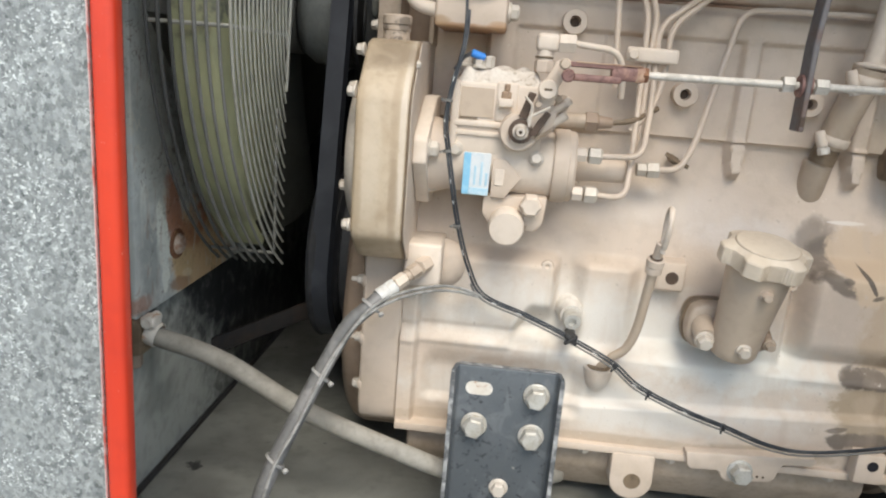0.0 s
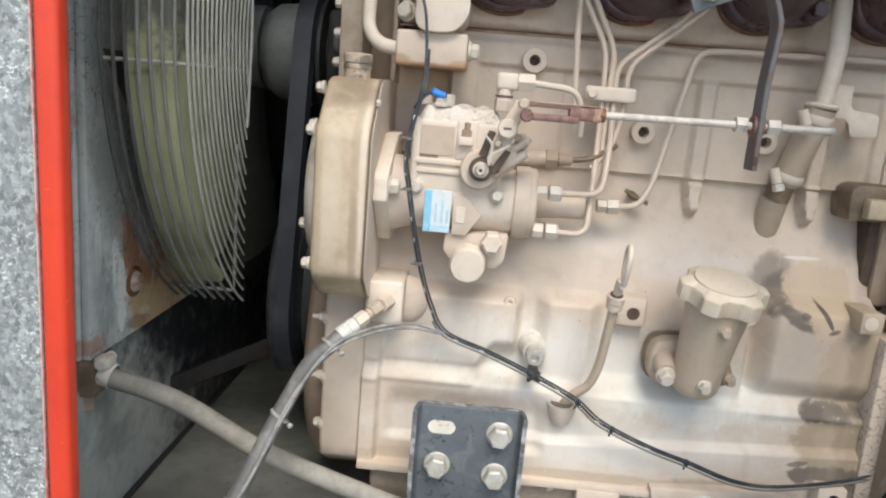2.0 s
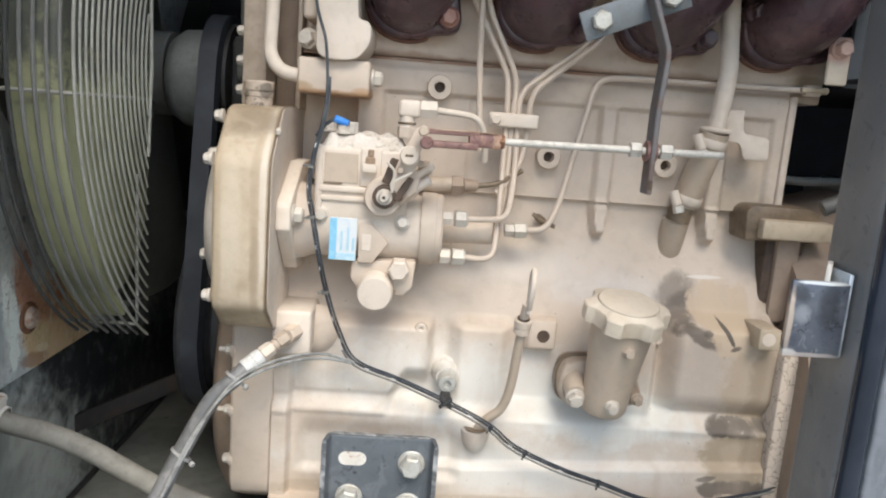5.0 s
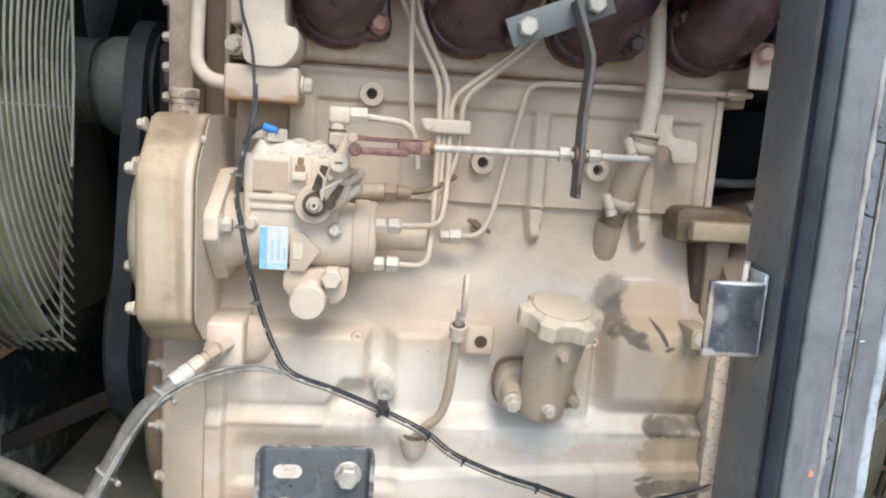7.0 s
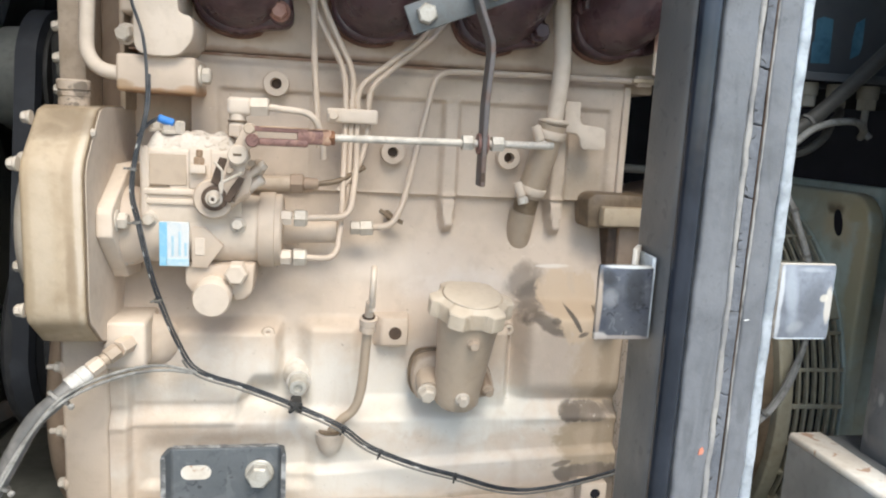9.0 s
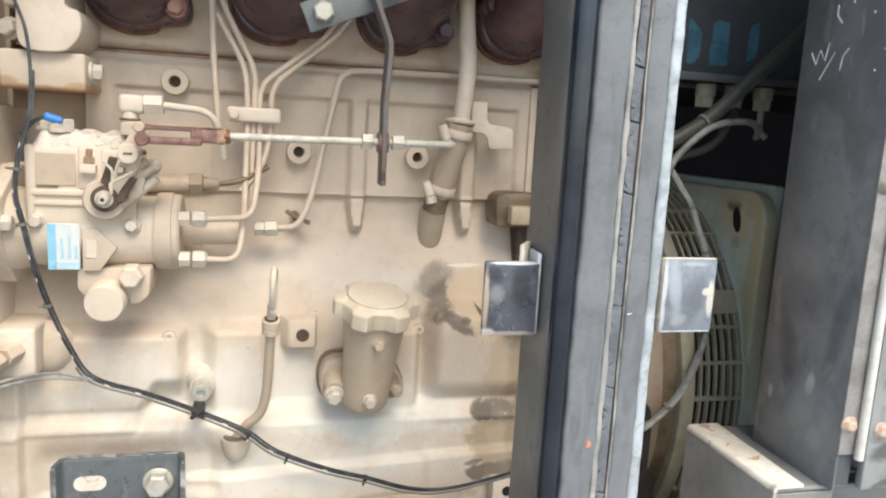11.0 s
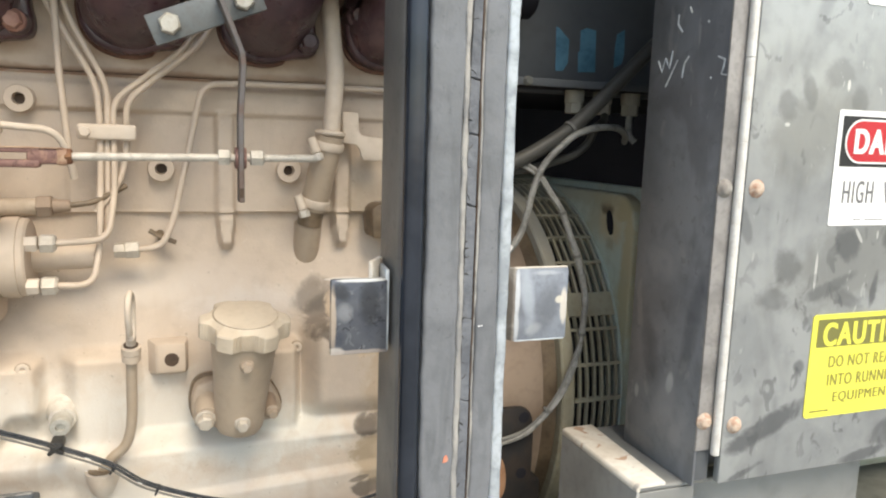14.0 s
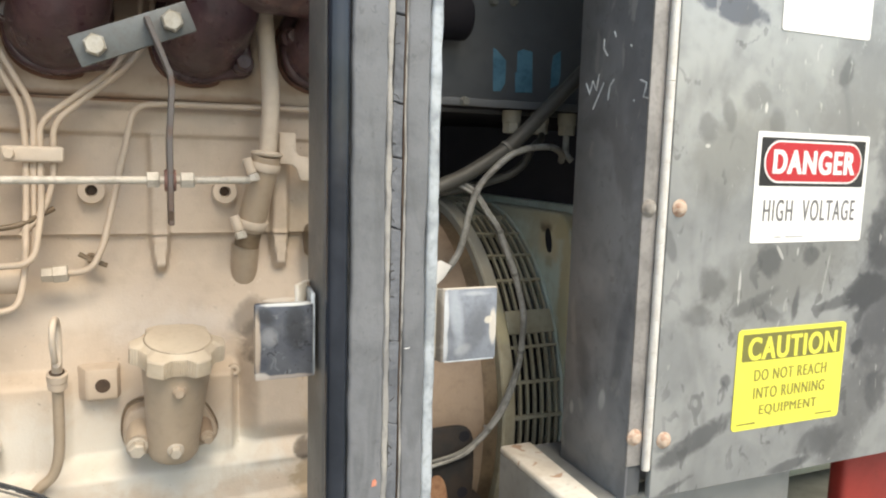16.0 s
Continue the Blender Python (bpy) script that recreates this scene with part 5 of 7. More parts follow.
part("spring_clip", tube(bent_path([(-0.1605, -0.113, 1.339), (-0.1535, -0.114, 1.332), (-0.1545, -0.114, 1.312), (-0.156, -0.114, 1.321), (-0.138, -0.113, 1.331)], 0.002), 0.0012, 6), BOLT, pump, "bent wire spring")
part("stop_plate", prism([(-0.1645, 1.321), (-0.1595, 1.336), (-0.157, 1.343), (-0.1505, 1.3415), (-0.153, 1.334), (-0.157, 1.318)], "y", -0.1075, -0.1045, 0.0006, 1), SOCKET, pump, "rusty stop plate")
part("stop_plate", prism([(-0.154, 1.306), (-0.148, 1.317), (-0.141, 1.327), (-0.136, 1.325), (-0.1415, 1.315), (-0.148, 1.304)], "y", -0.1075, -0.1045, 0.0006, 1), SOCKET, pump)
part("stop_arm", prism([(-0.146, 1.318), (-0.139, 1.331), (-0.1335, 1.333), (-0.1305, 1.324), (-0.1335, 1.312), (-0.1385, 1.304), (-0.145, 1.304)], "y", -0.099, -0.086, 0.0015), TAN, pump)
part("stop_screw", cyl((-0.136, -0.096, 1.3255), (-0.122, -0.098, 1.3365), 0.0034, seg=12), TAN, pump)
part("screw_head", hexa((-0.1235, -0.0975, 1.3353), (-0.1195, -0.098, 1.3384), 0.0075), TAN_LIGHT, pump)
part("stop_screw", cyl((-0.136, -0.092, 1.314), (-0.1215, -0.094, 1.325), 0.0042, seg=12), TAN_LIGHT, pump)
coil = [Vector((-0.148 + 0.016 * q / 60, -0.1035 + 0.0022 * math.cos(q * 0.9), 1.3005 + 0.012 * q / 60 + 0.0022 * math.sin(q * 0.9))) for q in range(61)]
part("return_spring", tube(coil, 0.0006, 5), TAN_DIRTY, pump, "small coiled return spring")
for x, z in ((-0.131, 1.3385), (-0.1485, 1.3325)):
    placed("lever_screw", bolt_mesh("lever_screw", 0.006, 0.0035, TAN_DIRTY, 0.0), pump, (x, -0.108 if x < -0.14 else -0.099, z))
part("stop_bracket", prism([(-0.1335, 1.333), (-0.128, 1.342), (-0.1225, 1.341), (-0.119, 1.334), (-0.1225, 1.328), (-0.1305, 1.324)], "y", -0.093, -0.087, 0.001), TAN_DIRTY, pump)
part("brass_screw", hexa((-0.1772, -0.086, 1.334), (-0.1768, -0.086, 1.341), 0.0085), BRASS, pump, "brass bleed screw")
part("brass_stem", cyl((-0.1768, -0.086, 1.341), (-0.1765, -0.086, 1.3475), 0.0028, seg=12), BRASS, pump)
part("screw_boss", box(-0.1835, -0.1705, -0.0935, -0.08, 1.327, 1.3345, 0.001), TAN_LIGHT, pump)
# leak-off elbow on top
el = part("elbow", box(-0.1545, -0.134, -0.083, -0.067, 1.3785, 1.3945, 0.004, 3), TAN_LIGHT, pump)
part("elbow_nut", hexa((-0.146, -0.075, 1.360), (-0.146, -0.075, 1.371), 0.0155), TAN, el)
part("elbow_stem", cyl((-0.146, -0.075, 1.370), (-0.146, -0.075, 1.380), 0.0072, seg=18), TAN_LIGHT, el)
part("collar", cyl((-0.146, -0.075, 1.3725), (-0.146, -0.075, 1.3745), 0.0086, seg=20), BROWN, el)
part("elbow_nut", hexa((-0.1345, -0.075, 1.3868), (-0.119, -0.075, 1.3872), 0.0155), TAN_LIGHT, el)
# inlet fitting
fit = part("inlet_fitting", cyl((-0.135, -0.05, 1.317), (-0.098, -0.05, 1.318), 0.0075, seg=18), TAN_DIRTY, pump)
part("inlet_nut", hexa((-0.1, -0.05, 1.318), (-0.088, -0.05, 1.3182), 0.017), BELL, fit, "oily nut")
part("inlet_sleeve", cyl((-0.088, -0.05, 1.3182), (-0.074, -0.05, 1.3185), 0.0066, 0.005, seg=16), BELL, fit)
# delivery unions
for x0, z, y in ((-0.107, 1.2885, -0.074), (-0.107, 1.252, -0.074)):
    u = part("delivery_union", hexa((x0, y, z), (x0 + 0.010, y, z), 0.0125), TAN_LIGHT, pump)
    part("union_nut", hexa((x0 + 0.0115, y, z), (x0 + 0.024, y, z), 0.0145, 0.001), BOLT, u)


def pipe(pts, r, label, mat=None, bend=0.014, group="fuel pipes"):
    return single("fuel_pipe", tube(bent_path(pts, bend, 6), r, 10), mat or TAN, label, "pipe", group)


FP = 0.0029
pipe([(-0.086, -0.074, 1.2885), (-0.044, -0.060, 1.289), (-0.0385, -0.042, 1.33), (-0.0385, -0.03, 1.384), (-0.0385, -0.03, 1.412), (0.022, -0.028, 1.4605), (0.045, -0.02, 1.50), (0.05, -0.02, 1.56)], FP, "tan painted steel fuel pipe through the pipe clip")
pipe([(-0.086, -0.074, 1.252), (-0.056, -0.07, 1.250), (-0.0515, -0.05, 1.285), (-0.0495, -0.03, 1.384), (-0.0515, -0.03, 1.426), (-0.088, -0.026, 1.492), (-0.105, -0.02, 1.53)], FP, "tan painted steel fuel pipe through the pipe clip")
pipe([(-0.055, -0.04, 1.282), (-0.0455, -0.038, 1.30), (-0.044, -0.03, 1.384), (-0.0425, -0.03, 1.424), (-0.072, -0.026, 1.482), (-0.086, -0.02, 1.53)], FP, "tan painted steel fuel pipe through the pipe clip")
pipe([(-0.055, -0.042, 1.312), (-0.0355, -0.036, 1.335), (-0.028, -0.03, 1.365), (-0.0275, -0.03, 1.412), (0.036, -0.028, 1.466), (0.056, -0.02, 1.50), (0.06, -0.02, 1.56)], FP, "tan painted steel fuel pipe through the pipe clip")
pipe([(-0.119, -0.075, 1.387), (-0.079, -0.072, 1.384), (-0.0715, -0.06, 1.36), (-0.070, -0.052, 1.343)], 0.0031, "tan leak-off pipe from the pump elbow", TAN_LIGHT)
pipe([(-0.084, -0.032, 1.56), (-0.081, -0.032, 1.44), (-0.0745, -0.035, 1.352)], 0.0031, "long upright tan steel pipe")
pipe([(-0.076, -0.05, 1.3185), (-0.055, -0.046, 1.321), (-0.03, -0.03, 1.335)], 0.0026, "thin oily brown inlet pipe", BROWN)
pipe([(-0.022, -0.03, 1.2755), (-0.001, -0.03, 1.277), (0.010, -0.028, 1.30), (0.039, -0.016, 1.431), (0.068, -0.014, 1.434), (0.258, -0.012, 1.436)], 0.0031, "long tan return pipe along the deck", TAN, 0.016)
n_ = single("pipe_union", add(hexa((-0.042, -0.03, 1.2745), (-0.032, -0.03, 1.2748), 0.0125), hexa((-0.0325, -0.03, 1.2748), (-0.020, -0.03, 1.2755), 0.0145)), BOLT, "painted hexagon union on the return pipe", "pipe union")
w_ = single("drain_tap", add(cyl((-0.003, 0.004, 1.286), (-0.001, -0.012, 1.284), 0.004, seg=12), tube([(-0.012, -0.013, 1.291), (-0.002, -0.014, 1.285), (0.012, -0.013, 1.279)], 0.0027, 8, 0.6)), BROWN, "small tan drain tap with wing handle", "drain tap")

clip = thing("pipe_clip", (-0.043, -0.03, 1.372), "tan clip block clamping four fuel pipes", "pipe clip")
part("clamp_bar", box(-0.068, -0.019, -0.0405, -0.0345, 1.3765, 1.3905, 0.0028, 3), TAN_LIGHT, clip)
part("clamp_bar", box(-0.066, -0.021, -0.0255, -0.0205, 1.377, 1.3895, 0.002), TAN, clip)
placed("bolt", bolt_mesh("bolt_dome", 0.009, 0.004, TAN_LIGHT), clip, (-0.0615, -0.0405, 1.3835))

# ---- pipe end bracket at the rear of the head ----
eb = thing("pipe_bracket", (0.265, -0.012, 1.425), "tan pipe bracket with a pink primed strip at the head's rear", "bracket")
part("tab", box(0.246, 0.272, -0.02, 0.02, 1.434, 1.4385, 0.001), GOLD, eb)
part("pipe_nut", hexa((0.252, -0.012, 1.436), (0.268, -0.012, 1.4365), 0.011), TAN, eb)
part("pipe_tail", cyl((0.268, -0.012, 1.4365), (0.276, -0.012, 1.437), 0.0035, seg=12), TAN_LIGHT, eb)
part("strip", box(0.2565, 0.2785, -0.040, -0.035, 1.441, 1.487, 0.004, 2), stained("strip_half_primed", CREAM, [(0.268, 1.478, 0.02, 0.016, (0.62, 0.4, 0.33), 0.9, 0, 0.6)]), eb, "cream steel strip with pink primer at the top")
placed("bolt", BOLT_PINK, eb, (0.2665, -0.041, 1.475))

# ---- coolant pipe with its sleeve ----
cp = thing("coolant_pipe", (0.155, -0.025, 1.255), "tan coolant pipe with a clamped rubber sleeve", "coolant pipe")
part("pipe", tube(smooth_path([(0.1545, -0.02, 1.60), (0.1565, -0.026, 1.54), (0.162, -0.029, 1.475), (0.164, -0.030, 1.44), (0.160, -0.028, 1.38)]), 0.0088, 18), TAN_LIGHT, cp)
part("pipe_bead", lathe((0.1602, -0.028, 1.389), (0.08, 0, 1), [(-0.003, 0.0095), (-0.002, 0.0148), (0.0, 0.0158), (0.002, 0.0148), (0.003, 0.0095)], 28), TAN_LIGHT, cp, "rolled bead at the sleeve's mouth")
part("sleeve", tube([(0.160, -0.028, 1.388), (0.1565, -0.022, 1.366), (0.1505, -0.012, 1.332), (0.146, -0.006, 1.312)], 0.0142, 22), TUBE, cp, "painted rubber sleeve")
part("neck", tube([(0.1465, -0.0065, 1.314), (0.143, -0.003, 1.294)], 0.0126, 18), BROWN, cp, "dark oily pipe neck")
part("socket", lathe((0.1405, 0.012, 1.250), (0.05, -0.26, 1.0), [(-0.004, 0.003), (0.002, 0.0105), (0.010, 0.0135), (0.046, 0.0142), (0.048, 0.0122)], 24), TUBE, cp)
for at, ax in (((0.1582, -0.025, 1.377), (0.17, -0.17, 1)), ((0.1477, -0.0085, 1.319), (0.2, -0.25, 1))):
    c_ = part("hose_clamp", lathe(at, ax, [(-0.0042, 0.0145), (-0.0042, 0.0156), (-0.0032, 0.0162), (0.0032, 0.0162), (0.0042, 0.0156), (0.0042, 0.0145), (-0.0042, 0.0145)], 28), TAN_LIGHT, cp, "worm-drive clamp")
    p0 = Vector(at) + Vector((-0.013, -0.0145, -0.004))
    part("clamp_housing", cyl(p0 + Vector((-0.001, 0.0, -0.004)), p0 + Vector((-0.006, 0.003, 0.011)), 0.0050, seg=12), TAN_LIGHT, c_)
    part("clamp_screw", hexa(p0 + Vector((0.0012, -0.001, -0.011)), p0 + Vector((-0.0006, 0.0, -0.004)), 0.0098), CLAMP, c_, "pale hexagon clamp screw")

# ---- thermostat housing ----
th = thing("thermostat_housing", (-0.215, -0.03, 1.394), "tan thermostat housing with rust along its lower edge", "thermostat housing")
part("flange", box(-0.2505, -0.1835, -0.062, 0.05, 1.3945, 1.4268, 0.0032, 3), stained("thermostat_rusty", TAN, [(-0.215, 1.3955, 0.05, 0.0035, (0.36, 0.2, 0.1), 0.85, 0, 0.6), (-0.245, 1.40, 0.01, 0.005, (0.34, 0.22, 0.12), 0.7, 0, 0.7), (-0.19, 1.398, 0.012, 0.004, (0.4, 0.24, 0.13), 0.7, 0, 0.7)]), th)
part("body", prism(softened([(-0.2275, 1.4255), (-0.2335, 1.434), (-0.2335, 1.452), (-0.2345, 1.60), (-0.1985, 1.60), (-0.1975, 1.466), (-0.194, 1.462), (-0.1845, 1.461), (-0.1835, 1.4435), (-0.190, 1.433), (-0.199, 1.4255)], 2), "y", -0.070, 0.03, 0.009, 5), TAN_LIGHT, th)
part("body_shoulder", box(-0.2490, -0.2347, -0.052, 0.0, 1.462, 1.60, 0.004, 3), TAN, th)
placed("bolt", BOLT_M, th, (-0.182, -0.045, 1.412), (1, 0, 0))
placed("bolt", BOLT_M, th, (-0.243, -0.05, 1.444), (-0.3, -1, 0))
part("boss", cyl((-0.236, -0.03, 1.444), (-0.243, -0.052, 1.444), 0.009, seg=18), TAN, th)
single("bypass_pipe", tube(bent_path([(-0.277, -0.028, 1.60), (-0.280, -0.034, 1.47), (-0.2805, -0.040, 1.427), (-0.268, -0.048, 1.412), (-0.246, -0.052, 1.409)], 0.02, 8), 0.0066, 16), TAN_LIGHT, "tan bent bypass pipe into the thermostat housing", "pipe")

# ---- exhaust manifold ----
mf = thing("exhaust_manifold", (0.05, -0.04, 1.455), "rusty maroon cast-iron exhaust manifold", "exhaust manifold")
for cx, sgn in ((-0.150, 1), (-0.022, 1), (0.100, 1), (0.222, 1)):
    elbow = smooth_path([(cx - 0.002, 0.0, 1.4985), (cx - 0.001, -0.018, 1.4975), (cx + 0.002, -0.038, 1.5015), (cx + 0.008, -0.06, 1.522), (cx + 0.012, -0.072, 1.552), (cx + 0.013, -0.076, 1.585)], 5)
    rad = [0.0405 - 0.0035 * math.sin(math.pi * q / (len(elbow) - 1)) for q in range(len(elbow))]
    bm = tube(elbow, rad, 32)
    for v in bm.verts:
        v.co.x = cx + (v.co.x - cx) * 1.06 + 0.0012 * math.sin(v.co.z * 190 + cx * 40) * math.sin(v.co.y * 170)
    part("runner", bm, MANIFOLD, mf, angle=60)
    part("flange", prism(softened([(cx - 0.044, 1.54), (cx - 0.046, 1.49), (cx - 0.038, 1.467), (cx - 0.018, 1.456), (cx + 0.004, 1.4545), (cx + 0.022, 1.461), (cx + 0.046, 1.463), (cx + 0.05, 1.476), (cx + 0.046, 1.495), (cx + 0.046, 1.54)], 2), "y", -0.019, 0.004, 0.005, 3), MANIFOLD, mf)
    part("gasket", prism(softened([(cx - 0.046, 1.53), (cx - 0.049, 1.49), (cx - 0.04, 1.4645), (cx - 0.019, 1.453), (cx + 0.005, 1.4515), (cx + 0.024, 1.459), (cx + 0.03, 1.53)], 2), "y", -0.002, 0.0062, 0.0004, 1), PORT_GASKET, mf, "rusty port gasket")
    if cx < 0.2:
        bs = part("bolt_boss", cyl((cx + 0.037, 0.004, 1.4755), (cx + 0.037, -0.034, 1.4755), 0.0115, 0.0105, seg=20), MANIFOLD, mf)
        placed("bolt", BOLT_RUST if cx < -0.1 else BOLT_IRON, mf, (cx + 0.037, -0.0345, 1.4755))
    bs = part("bolt_boss", cyl((cx - 0.036, 0.004, 1.505), (cx - 0.036, -0.028, 1.505), 0.0115, 0.0105, seg=20), MANIFOLD, mf)
    placed("bolt", BOLT_IRON, mf, (cx - 0.036, -0.0285, 1.505))
part("log", tube(smooth_path([(-0.21, -0.078, 1.562), (-0.1, -0.08, 1.562), (0.05, -0.08, 1.563), (0.2, -0.08, 1.561), (0.29, -0.078, 1.56)]), 0.046, 28), MANIFOLD, mf)

# ---- throttle linkage ----
lk = thing("throttle_linkage", (0.0, -0.125, 1.32), "galvanised throttle rod with rusty clevis and flat steel arm", "throttle linkage")
cl = part("clevis", add(add(box(-0.130, -0.083, -0.132, -0.120, 1.3665, 1.3708, 0.0012), box(-0.130, -0.083, -0.1325, -0.120, 1.3552, 1.3612, 0.0018)), box(-0.092, -0.064, -0.132, -0.120, 1.3578, 1.3702, 0.003)), CLEVIS, lk, "rusty forked clevis")
part("clevis_end", box(-0.0725, -0.0635, -0.1325, -0.1195, 1.3572, 1.3706, 0.003), SPARK, cl, "pale rusted end of the clevis")
part("clevis_eye", cyl((-0.1305, -0.1195, 1.3682), (-0.1305, -0.1335, 1.3682), 0.0046, seg=20, r=0.0012), TUBE, cl, "tan worn fork end")
part("clevis_pin", cyl((-0.1275, -0.1325, 1.3590), (-0.1275, -0.1375, 1.3590), 0.0056, seg=20, r=0.0012), CLEVIS, cl, "rusty round pin head")
part("pale_edge", add(box(-0.122, -0.083, -0.1328, -0.1305, 1.3698, 1.3712, 0.0004, 1), box(-0.083, -0.0665, -0.1328, -0.1225, 1.3698, 1.3708, 0.0004, 1)), SPARK, cl, "pale strip along the upper edge")
part("rod", cyl((-0.068, -0.126, 1.364), (0.130, -0.126, 1.3665), 0.0033, seg=14), ROD, lk, "dull galvanised threaded rod")
part("lock_nut", hexa((-0.066, -0.126, 1.364), (-0.061, -0.126, 1.3641), 0.012), RUST, lk)
for a, b in ((0.0475, 0.0575), (0.0735, 0.0845)):
    part("rod_nut", hexa((a, -0.126, 1.3658), (b, -0.126, 1.366), 0.0122), ROD, lk)
part("rod_washer", lathe((0.0610, -0.1265, 1.3655), (1, 0, 0), [(0, 0.003), (0, 0.0088), (0.0035, 0.0095), (0.009, 0.0088), (0.009, 0.003)], 22), CLEVIS, lk, "rusty washers against the arm")
arm_pts = [(0.0655, 1.329), (0.0655, 1.40), (0.068, 1.440), (0.0672, 1.4505), (0.0625, 1.463), (0.050, 1.494)]
bm = B()
secs = []
for i, (x, z) in enumerate(arm_pts):
    secs.append([bm.verts.new((x + dx, y, z + dz)) for dx, y, dz in ((-0.0023, -0.1375, 0), (0.0023, -0.1375, 0), (0.0023, -0.1175, 0), (-0.0023, -0.1175, 0))])
for a, b in zip(secs, secs[1:]):
    for j in range(4):
        bm.faces.new((a[j], a[(j + 1) % 4], b[(j + 1) % 4], b[j]))
bm.faces.new(secs[0]), bm.faces.new(secs[-1])
bmesh.ops.recalc_face_normals(bm, faces=bm.faces[:])
part("arm", bevelled(bm, 0.0008, 1), ARM_RUST, lk, "dark rusty flat steel arm")
part("slot", box(0.0636, 0.0674, -0.1379, -0.137, 1.333, 1.341, 0.0002, 1), SOCKET, lk)
ca, sa = math.cos(radians(22.5)), math.sin(radians(22.5))
bar = [(0.041 + u * ca - v * sa, 1.4825 + u * sa + v * ca) for u, v in ((-0.047, -0.0125), (0.047, -0.0125), (0.047, 0.0125), (-0.047, 0.0125))]
part("strap", prism(bar, "y", -0.119, -0.1145, 0.001), STRAP, lk, "grey flat steel strap")
for u in (-0.031, 0.031):
    placed("bolt", BOLT_ZL, lk, (0.041 + u * ca, -0.119, 1.4825 + u * sa))
    part("stand_off", cyl((0.041 + u * ca, -0.115, 1.4825 + u * sa), (0.041 + u * ca, -0.045, 1.4825 + u * sa), 0.007, seg=14), MANIFOLD, lk)

# ---- oil filler ----
of = thing("oil_filler", (0.066, -0.08, 1.10), "tan oil filler tube with a scalloped hand cap", "oil filler")
AX = Vector((0.045, -0.235, 1)).normalized()
foot = Vector((0.0655, -0.079, 1.119))
part("tube", lathe(foot, AX, [(-0.008, 0.0205), (-0.004, 0.0225), (0.004, 0.0228), (0.05, 0.0262), (0.084, 0.0296), (0.092, 0.0298), (0.094, 0.028)], 40), TUBE, of)
ears = softened([(0.0245, 1.145), (0.0215, 1.128), (0.0255, 1.110), (0.038, 1.1055), (0.064, 1.109), (0.092, 1.1075), (0.1045, 1.1125), (0.1075, 1.122), (0.101, 1.138), (0.092, 1.150), (0.078, 1.154), (0.045, 1.154), (0.031, 1.152)], 2)
part("base", prism(ears, "y", -0.067, -0.03, 0.004, 3), TAN_DIRTY, of, "grimy eared mounting base")
part("base_gasket", prism([(0.0645 + (x - 0.0645) * 1.05, 1.1335 + (z - 1.1335) * 1.06) for x, z in ears], "y", -0.050, -0.040, 0.001, 1), BROWN, of, "oily dark base gasket")
for x, z in ((0.0345, 1.1235), (0.0955, 1.1255)):
    wide = 1.0 if x < 0.06 else 0.72
    part("bolt_post", lathe((x + (0.004 if x < 0.06 else -0.004), -0.05, z + 0.012 * wide), (-0.06 if x < 0.06 else 0.06, -1, -0.28), [(0, 0.0135 * wide), (0.02, 0.0115 * wide), (0.032, 0.0105 * wide), (0.036, 0.0095 * wide)], 22), TUBE if x < 0.06 else BELL, of)
    placed("bolt", BOLT_M if x < 0.06 else BOLT_TAN, of, (x, -0.0865, z), (0, -1, -0.22))
placed("bolt", BOLT_S, of, (0.0665, -0.1035, 1.1225), (0, -1, -0.15), spin=14)
placed("plug", BOLT_TAN, of, (0.0695, -0.1232, 1.1835), (0.0, -1, -0.1))
top = foot + AX * 0.0895
u_ = Vector((1, 0, 0))
u_ = (u_ - AX * u_.dot(AX)).normalized()
v_ = AX.cross(u_)
bm = B()
rings = []
NC = 600
for h, k in ((0.0, 0.80), (0.0, 0.975), (0.0012, 1.0), (0.0145, 1.0), (0.0160, 0.975), (0.0168, 0.93), (0.0198, 0.0), (0.0190, 0.0), (0.0206, 0.0), (0.0212, -1.0)):
    row = []
    for q in range(NC):
        a = 2 * math.pi * q / NC
        dip = ss(0.18, 0.85, math.cos(6 * (a + math.pi / 2)) * 0.5 + 0.5)
        r = 0.0402 - 0.0062 * dip
        if k >= 0.97 and dip > 0.12 and h < 0.0155 and q % 5 < 2:
            r -= 0.0011
        r *= k if k > 0 else 1
        if k <= 0:
            r = {0.0198: 0.0288, 0.0190: 0.0281, 0.0206: 0.0274, 0.0212: 0.025}[h]
        row.append(bm.verts.new(top + AX * h + (u_ * math.cos(a) + v_ * math.sin(a)) * r))
    rings.append(row)
for a, b in zip(rings, rings[1:]):
    for q in range(NC):
        bm.faces.new((a[q], a[(q + 1) % NC], b[(q + 1) % NC], b[q]))
bm.faces.new(rings[0][::-1]), bm.faces.new(rings[-1])
part("cap", bm, CREAM, of, "scalloped hand cap, cream and dusty", 24)
arc_ = [top + AX * 0.0194 + (u_ * math.cos(a) + v_ * math.sin(a)) * 0.0282 for a in (radians(150 + 165 * q / 40) for q in range(41))]
part("cap_groove", tube(arc_, 0.00055, 6), BROWN, of, "dark line round part of the cap's disc")

